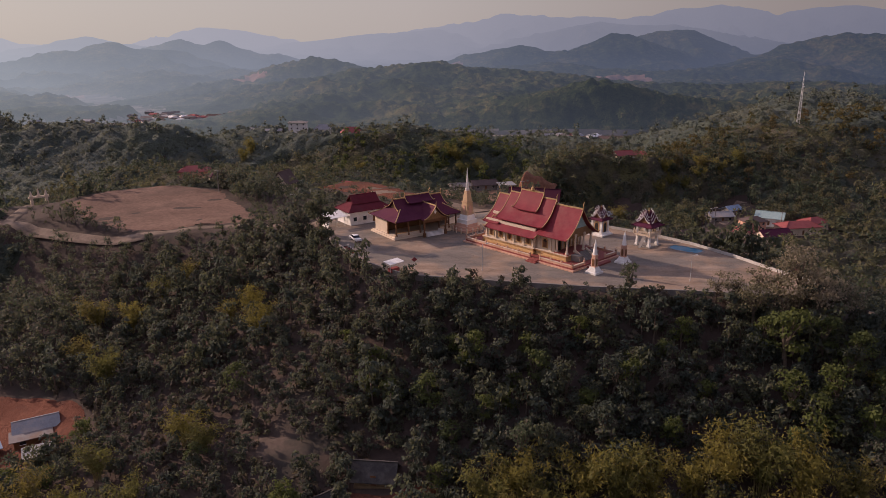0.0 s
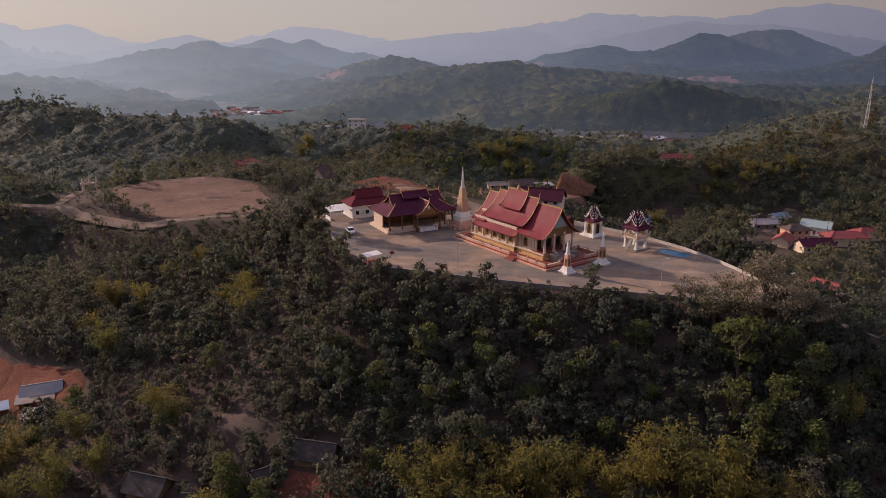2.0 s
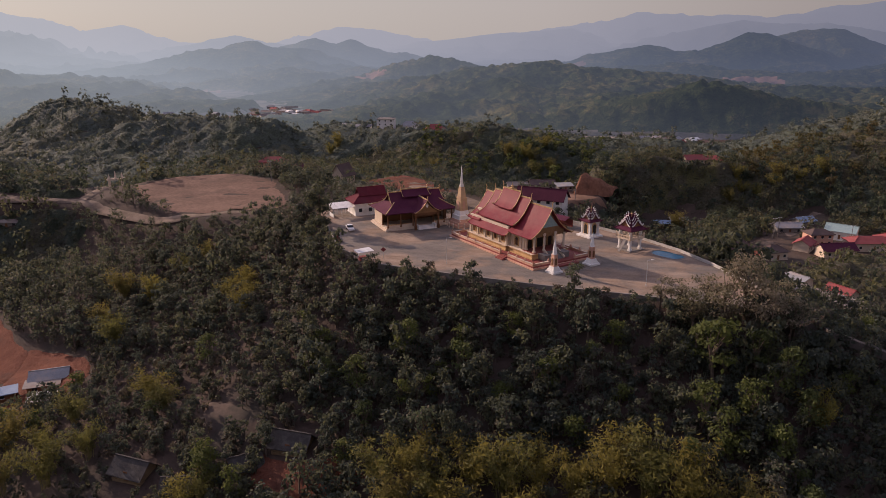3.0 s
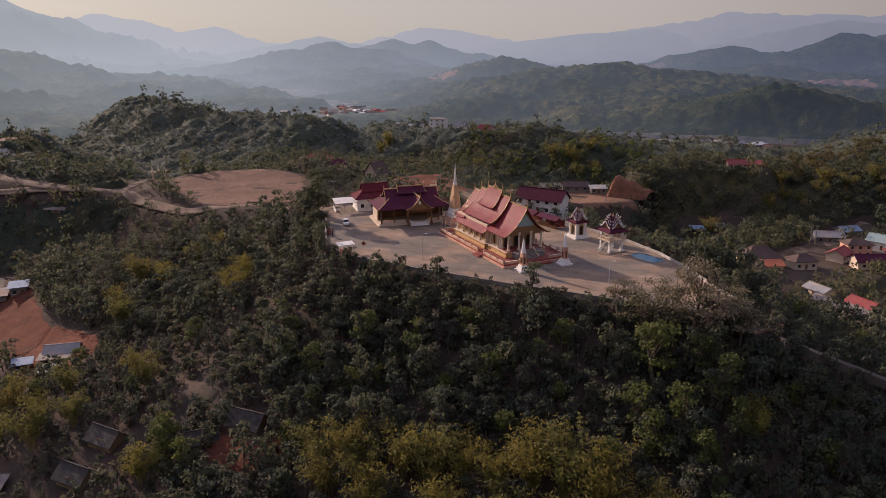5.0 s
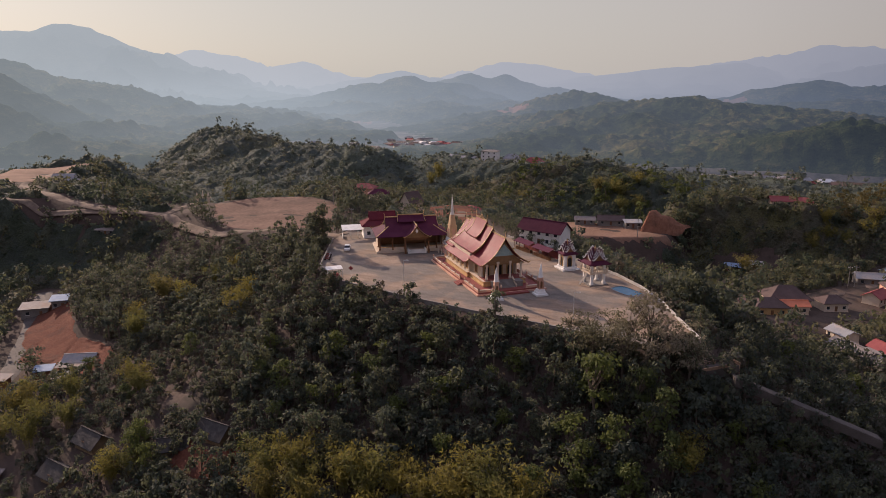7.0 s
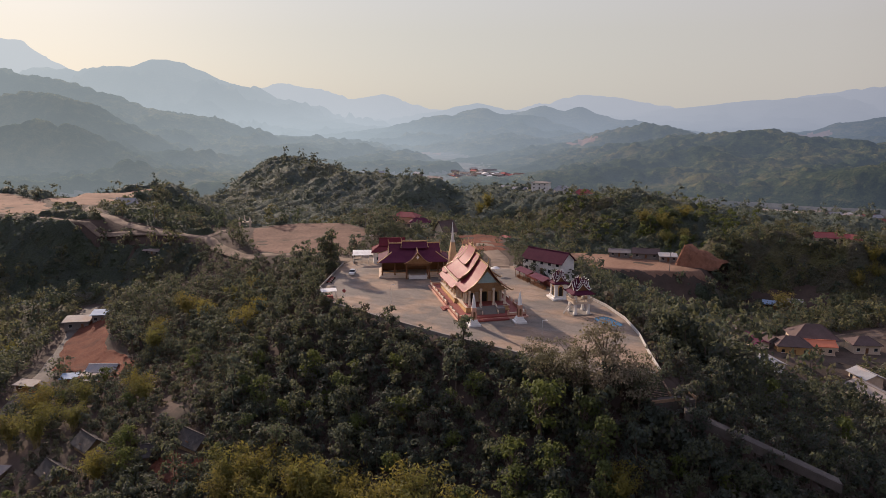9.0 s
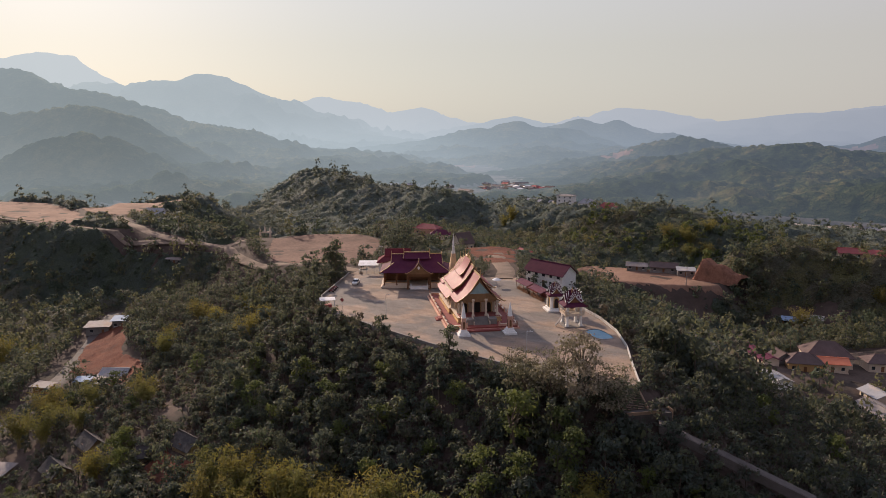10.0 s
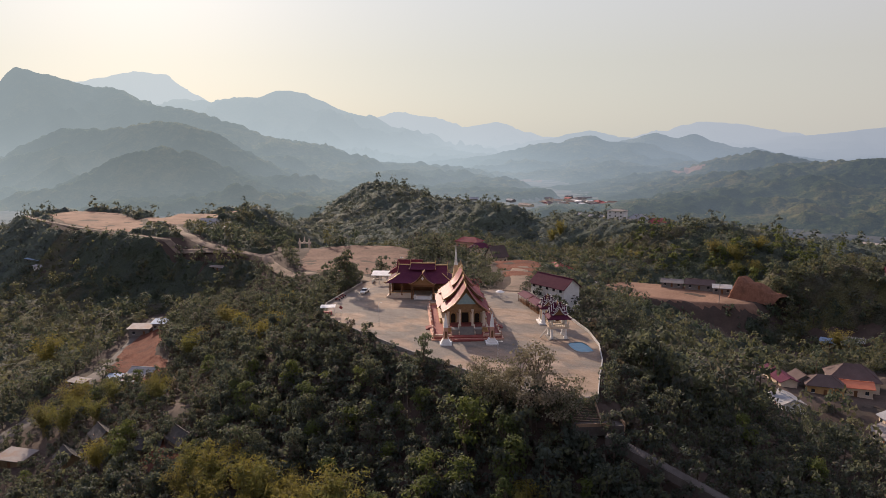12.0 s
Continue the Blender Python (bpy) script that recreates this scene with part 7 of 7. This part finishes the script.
single = np.zeros(len(x), dtype=bool)
single[order] = True
single &= near
tree_things("tree", BROAD, list(zip(x[single], y[single], size[single])), M_LEAF, "dark green broadleaf tree on the wooded slope", "trees on the slope", rng)
rest = ~single
close = rest & (y < 215) & (x > -98) & (x < 122) & ~((x > 62) & (y > 200))
forest("slope_forest", LIGHT, x[close], y[close], size[close] * 1.02, M_LEAF, "dense mixed dark green forest on the hillside", rng)
forest("valley_forest", VALLEYTREE, x[rest & ~close], y[rest & ~close], size[rest & ~close], M_LEAF, "dense forest behind the temple hill", rng)

# more slender trees where the slope falls away below the yard
ex, ey = scatter(rng, -30, 122, 82, 148, 3.9)
keep = clear(ex, ey, 1.2) & (to_polygon(ex, ey, PLAZA) > 2.5)
ex, ey = ex[keep], ey[keep]
forest("slope_thicket", SAPLING, ex, ey, rng.uniform(0.42, 0.78, len(ex)), M_LEAF, "slender young trees crowding the slope below the yard", rng)

# undergrowth that hides the ground between the trunks
bx, by = scatter(rng, -130, 150, 70, 200, 3.3)
bo = to_polygon(bx, by, PLAZA)
keep = clear(bx, by, 1.0) & (bo < 75)
bx, by = bx[keep], by[keep]
forest("undergrowth", BUSH, bx, by, rng.uniform(0.6, 1.2, len(bx)), M_SCRUB, "dry brown and green shrubs under the trees", rng)

# saplings that fill the shaded slope
sx, sy = scatter(rng, -78, 118, 82, 143, 6.0)
keep = clear(sx, sy, 1.0)
sx, sy = sx[keep], sy[keep]
forest("slope_saplings", SAPLING, sx, sy, rng.uniform(0.28, 0.5, len(sx)), M_LEAF, "young trees filling the shaded slope", rng)
spots = [(90.5 + 1.5 * i, 136.6 + 0.46 * i + rng.uniform(-0.5, 0.5), rng.uniform(0.75, 1.15)) for i in range(18)] + [(84.5 + 0.8 * i, 136.8 - 0.1 * i, rng.uniform(1.0, 1.5)) for i in range(7)]
tree_things("shrub", LIGHT[4:], [(a, b - 0.6, c * 0.55) for a, b, c in spots] + [(a + 0.7, b - 2.2, c * 0.85) for a, b, c in spots], M_LEAF, "dark leafy shrub beside the stairway", "shrubs beside the stairway", rng)

spots = [(22, 215.5, 0.62), (26, 216.5, 0.55), (30.5, 215.5, 0.6), (35, 214.5, 0.62), (38.5, 211.5, 0.55), (41, 208, 0.55)]
tree_things("tree", BROAD[:3], spots, M_LEAF, "small dark green tree beside the monks' house", "trees by the monks' house", rng)

# yellow bamboo in the foreground and lighter crowns
spots = BAMBOO_AT
tree_things("bamboo_clump", PLUMES, spots + FAR_BAMBOO, M_BAMBOO, "yellowing bamboo clump with arching plumes", "bamboo clumps", rng)
spots = [(68, 113, 1.1), (72, 118, 1.0), (64, 118, 1.0), (76, 111, 1.0), (27, 121, 0.85), (36, 124, 0.8), (82, 118, 0.8), (5, 133, 0.7), (44, 131, 0.65), (-45, 140, 0.8), (-20, 142, 0.7), (60, 108, 0.9), (96, 118, 0.9), (14, 127, 0.6),
          (67, 126.5, 1.35), (78.5, 124, 1.1), (63.5, 130.5, 0.9), (48.7, 133.4, 0.8), (49.8, 122.5, 0.75), (38, 129.3, 0.9), (28.3, 135.3, 0.7), (6, 132, 0.9), (-9.6, 126.5, 0.8), (-27.5, 105.3, 0.8), (2.6, 137, 0.7), (-14, 129, 0.7), (41.4, 113.8, 0.8), (101.8, 184, 0.9), (116.8, 186.5, 0.9), (91.2, 129.7, 0.8)]
spots += [(float(a), float(b), float(c)) for a, b, c in zip(rng.uniform(-90, 108, 34), rng.uniform(86, 140, 34), rng.uniform(0.5, 0.95, 34)) if clear(np.array([a]), np.array([b]))[0]]
tree_things("tree", BROAD[:4], spots, M_BRIGHT, "fresh light green broadleaf tree", "light green trees", rng)
spots = [(58, 141.5, 0.85), (62, 141, 1.0), (66.5, 140.2, 1.1), (70, 139.8, 1.2), (74, 139.2, 1.25), (78, 138.6, 1.3), (81, 140.5, 1.15), (64, 136, 1.1), (70, 135, 1.2), (76, 134.5, 1.25), (82, 136, 1.1), (-8, 154, 0.55), (26, 145.5, 0.45), (50, 142, 0.5), (8, 150, 0.4)]
tree_things("tree", THIN, [(83.5, 138.0, 1.1)], M_LEAF, "dark open-crowned tree beside the stairway", "trees by the stairway", rng)
tree_things("tree", THIN, spots, M_DRY, "sparse dry tree with pale leaves at the yard's edge", "sparse trees by the yard", rng)
tree_things("tree", [broad_tree(121, 12, 3.3, 1500, 0.55, 12, 0.08)], [(-33, 188, 1.2), (-38, 183, 0.8), (-40, 196, 0.75)], M_LEAF, "large dark green tree beside the parking corner", "", rng)

# bushes and small trees along the foot of the retaining wall
spots = []
for a, b in zip(PLAZA[1:6], PLAZA[2:7]):
    d_ = Vector((b[0] - a[0], b[1] - a[1]))
    n_out = Vector((d_.y, -d_.x)).normalized()
    for i in range(int(d_.length / 1.7)):
        p_ = Vector(a) + d_ * (i + rng.uniform(0, 1)) * 1.7 / d_.length + n_out * rng.uniform(1.2, 4.2)
        spots.append((p_.x, p_.y, rng.uniform(0.26, 0.56)))
wx_, wy_, ws_ = (np.array(v) for v in zip(*spots))
forest("wall_foot_trees", LIGHT, wx_, wy_, ws_, M_LEAF, "small dark green trees below the retaining wall", rng)

# trees on the brow of the cut and round the yard
spots = [(40 + 2.6 * i + rng.uniform(-1, 1), 377 + 0.9 * i + rng.uniform(-2, 2), rng.uniform(0.7, 1.05)) for i in range(11)] + [(64 + rng.uniform(-6, 8), 372 + rng.uniform(-8, 10), rng.uniform(0.7, 1.0)) for i in range(14)]
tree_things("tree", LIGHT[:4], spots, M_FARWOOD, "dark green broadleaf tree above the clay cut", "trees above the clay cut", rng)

# woods farther off
def canopy(x0, x1, y0, y1, step, cell, tall, material, label, wanted, leaves, leaf, clumps):
    """A closed roof of crowns: domes of uneven height round scattered trunks."""
    gx_, gy_ = np.meshgrid(np.arange(x0, x1, step), np.arange(y0, y1, step))
    ci_, cj_ = np.floor(gx_ / cell).astype(np.int64), np.floor(gy_ / cell).astype(np.int64)
    top_, tone_ = np.full(gx_.shape, -9.0), np.zeros(gx_.shape)
    for di in (-1, 0, 1):
        for dj in (-1, 0, 1):
            a_, b_ = (ci_ + di).astype(float), (cj_ + dj).astype(float)
            px_, py_ = (a_ + 0.1 + 0.8 * lattice(a_, b_, 1.0, 201)) * cell, (b_ + 0.1 + 0.8 * lattice(a_, b_, 1.0, 202)) * cell
            r2 = ((gx_ - px_) ** 2 + (gy_ - py_) ** 2) / (cell * (0.55 + 0.35 * lattice(a_, b_, 1.0, 203))) ** 2
            dome = tall * (0.55 + 0.75 * lattice(a_, b_, 1.0, 204)) * np.sqrt(np.clip(1.25 - r2, 0, 2)) / 1.1
            tone_ = np.where(dome > top_, lattice(a_, b_, 1.0, 205), tone_)
            top_ = np.maximum(top_, dome)
    mask = wanted(gx_, gy_).astype(float)
    soft_ = mask.copy()
    for ax_ in (0, 1):
        soft_ = np.minimum(soft_, np.minimum(np.roll(soft_, 1, ax_), np.roll(soft_, -1, ax_)))
    gz_ = height(gx_, gy_) - 0.8 + (top_ + 1.6 * (lattice(gx_, gy_, 2.2, 206) - 0.5) + rng.normal(0, 0.13 * step, gx_.shape)) * soft_ * (0.7 + 0.4 * lattice(gx_, gy_, 70, 207))
    grove_ = np.clip((lattice(gx_, gy_, 55, 61) - 0.5) * 1.5 + 0.5, 0, 1)
    idx_ = np.arange(gx_.size).reshape(gx_.shape)
    ok_ = (mask[:-1, :-1] + mask[1:, :-1] + mask[:-1, 1:] + mask[1:, 1:]) > 3.5
    F_ = np.stack([idx_[:-1, :-1], idx_[:-1, 1:], idx_[1:, 1:], idx_[1:, :-1]], -1)[ok_]
    used_, inv_ = np.unique(F_, return_inverse=True)
    V_ = np.stack([gx_, gy_, gz_], -1).reshape(-1, 3)[used_]
    me = mesh_from("canopy", V_, inv_.reshape(-1, 4), [material], tone=(0.6 * grove_ + 0.4 * tone_).ravel()[used_])
    tagged(new("forest_canopy", me), label, "forest", kind="stuff")
    at_ = rng.choice(used_, clumps)
    P_ = np.stack([gx_, gy_, gz_], -1).reshape(-1, 3)[at_] + rng.normal(0, 0.35 * step, (len(at_), 3)) * np.array([1, 1, 0.35])
    lv, lf = leaf_quads(rng, P_, rng.normal(0, 0.5, P_.shape) + np.array([0, -0.35, 0.8]), leaf, 0.5)
    t_ = np.repeat((0.6 * grove_ + 0.4 * tone_).ravel()[at_] + rng.uniform(-0.15, 0.15, len(at_)), 4)
    return tagged(new("canopy_foliage", mesh_from("canopy_foliage", lv, lf, [leaves], tone=t_)), "leaf clumps over the crowns of the woods", "forest", kind="stuff")


def wooded(low, high):
    """Whether far woods grow at a place between two distances from the yard."""
    def test(x, y):
        out = to_polygon(x, y, PLAZA)
        ok = (out > low) & (out <= high) & ~((out < 100) & ~((y > 232) & (x > -60)) & (x > -150) & (x < 175))
        bearing = np.degrees(np.arctan2(-(x - 75), y - 5))
        ok &= (bearing < 76) & (bearing > -36) & (np.hypot(x - EYE[0], y - EYE[1]) < 860)
        z = height(x, y)
        ok &= clear(x, y, 0.8)
        ok &= ~(((z < -44.5) & (y > 740)) & (lattice(x, y, 60, 51) < 0.66))
        return ok & ~((np.abs(x - 60) < 130) & (np.abs(y - 735) < 28) & (x > -20))
    return test


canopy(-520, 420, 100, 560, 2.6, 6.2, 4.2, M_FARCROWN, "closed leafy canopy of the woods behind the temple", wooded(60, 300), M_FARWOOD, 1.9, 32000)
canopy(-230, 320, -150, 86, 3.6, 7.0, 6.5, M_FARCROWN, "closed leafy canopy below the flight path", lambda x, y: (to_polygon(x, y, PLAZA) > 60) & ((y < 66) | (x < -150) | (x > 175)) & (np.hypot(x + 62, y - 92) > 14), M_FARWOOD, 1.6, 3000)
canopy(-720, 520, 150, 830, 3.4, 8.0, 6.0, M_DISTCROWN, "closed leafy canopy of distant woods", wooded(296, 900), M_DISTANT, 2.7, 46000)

def woods(x0, x1, y0, y1, gap, low, high):
    """Spots for far trees between two distances from the yard, within the land that is seen."""
    x, y = scatter(rng, x0, x1, y0, y1, gap)
    out = to_polygon(x, y, PLAZA)
    ok = (out > low) & (out <= high) & ~((out < 120) & ~((y > 232) & (x > -60)) & (x > -150) & (x < 175))
    bearing = np.degrees(np.arctan2(-(x - 75), y - 5))
    ok &= (bearing < 76) & (bearing > -36) & (np.hypot(x - EYE[0], y - EYE[1]) < 860)
    x, y = x[ok], y[ok]
    z = height(x, y)
    ok = clear(x, y, 1.4)
    ok &= ~(((z < -44.5) & (y > 740)) & (lattice(x, y, 60, 51) < 0.66))
    ok &= ~((np.abs(x - 60) < 130) & (np.abs(y - 735) < 28) & (x > -20))
    return x[ok], y[ok], to_polygon(x[ok], y[ok], PLAZA)


x, y, out = woods(-520, 420, 100, 560, 8.1, 60, 300)
size = rng.uniform(0.62, 1.12, len(x)) * (0.80 + 0.35 * lattice(x, y, 40, 52))
size *= np.where((x > -130) & (x < 10) & (y > 225) & (y < 352), 0.6, 1.0)
size *= np.where((x > -470) & (x < -235) & (y > 205) & (y < 300), 0.55, 1.0)
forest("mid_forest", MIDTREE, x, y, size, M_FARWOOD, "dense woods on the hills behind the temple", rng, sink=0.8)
hx, hy = scatter(rng, 128, 330, 385, 475, 9.0)
keep = clear(hx, hy, 2.0) & (rng.uniform(0, 1, len(hx)) < 0.75 * lattice(hx, hy, 45, 71) + 0.15)
forest("golden_trees", LIGHT, hx[keep], hy[keep], rng.uniform(0.95, 1.45, int(keep.sum())), M_GOLDEN, "olive and golden trees on the dry hillside", rng)
hx, hy = scatter(rng, -70, 60, 450, 545, 8.0)
keep = clear(hx, hy, 2.0) & (rng.uniform(0, 1, len(hx)) < 0.8 * lattice(hx, hy, 30, 72))
forest("light_trees", LIGHT, hx[keep], hy[keep], rng.uniform(0.9, 1.3, int(keep.sum())), M_BRIGHT, "light green trees and bamboo on the low hill", rng)
gx1, gy1 = scatter(rng, 60, 210, 322, 415, 6.0)
keep = clear(gx1, gy1, 1.4)
gx1, gy1 = gx1[keep], gy1[keep]
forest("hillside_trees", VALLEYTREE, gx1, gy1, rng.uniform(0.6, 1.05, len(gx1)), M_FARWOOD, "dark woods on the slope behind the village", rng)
x, y, out = woods(-720, 520, 150, 830, 18, 300, 900)
size = rng.uniform(0.65, 1.15, len(x)) * (0.85 + 0.3 * lattice(x, y, 60, 52)) * np.clip(0.85 + out / 1400, 0.85, 1.25)
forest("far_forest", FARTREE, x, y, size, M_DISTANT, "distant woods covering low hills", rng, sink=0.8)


# ---- paving panels of the yard ----
SIDE = 4.6
panel_v = [(x, y, z) for z in (-0.010, 0.0) for x, y in ((0.02, 0.02), (SIDE - 0.02, 0.02), (SIDE - 0.02, SIDE - 0.02), (0.02, SIDE - 0.02))]
panel = mesh_from("paving_panel", panel_v, [(4, 5, 6, 7), (0, 1, 5, 4), (1, 2, 6, 5), (2, 3, 7, 6), (3, 0, 4, 7)], [M_PLAZA])
ca, sa = math.cos(radians(ANG)), math.sin(radians(ANG))
for i in range(-24, 24):
    for j in range(-24, 24):
        px, py = 20 + (i * ca - j * sa) * SIDE, 180 + (i * sa + j * ca) * SIDE
        cs = [(px + (a * ca - b * sa) * SIDE, py + (a * sa + b * ca) * SIDE) for a in (0, 1) for b in (0, 1)]
        if all(to_polygon(x, y, PLAZA) == 0.0 for x, y in cs):
            o = new("paving_panel", panel)
            o.parent = plaza
            o.matrix_basis = pose(px, py, 0, 0, 0, ANG)
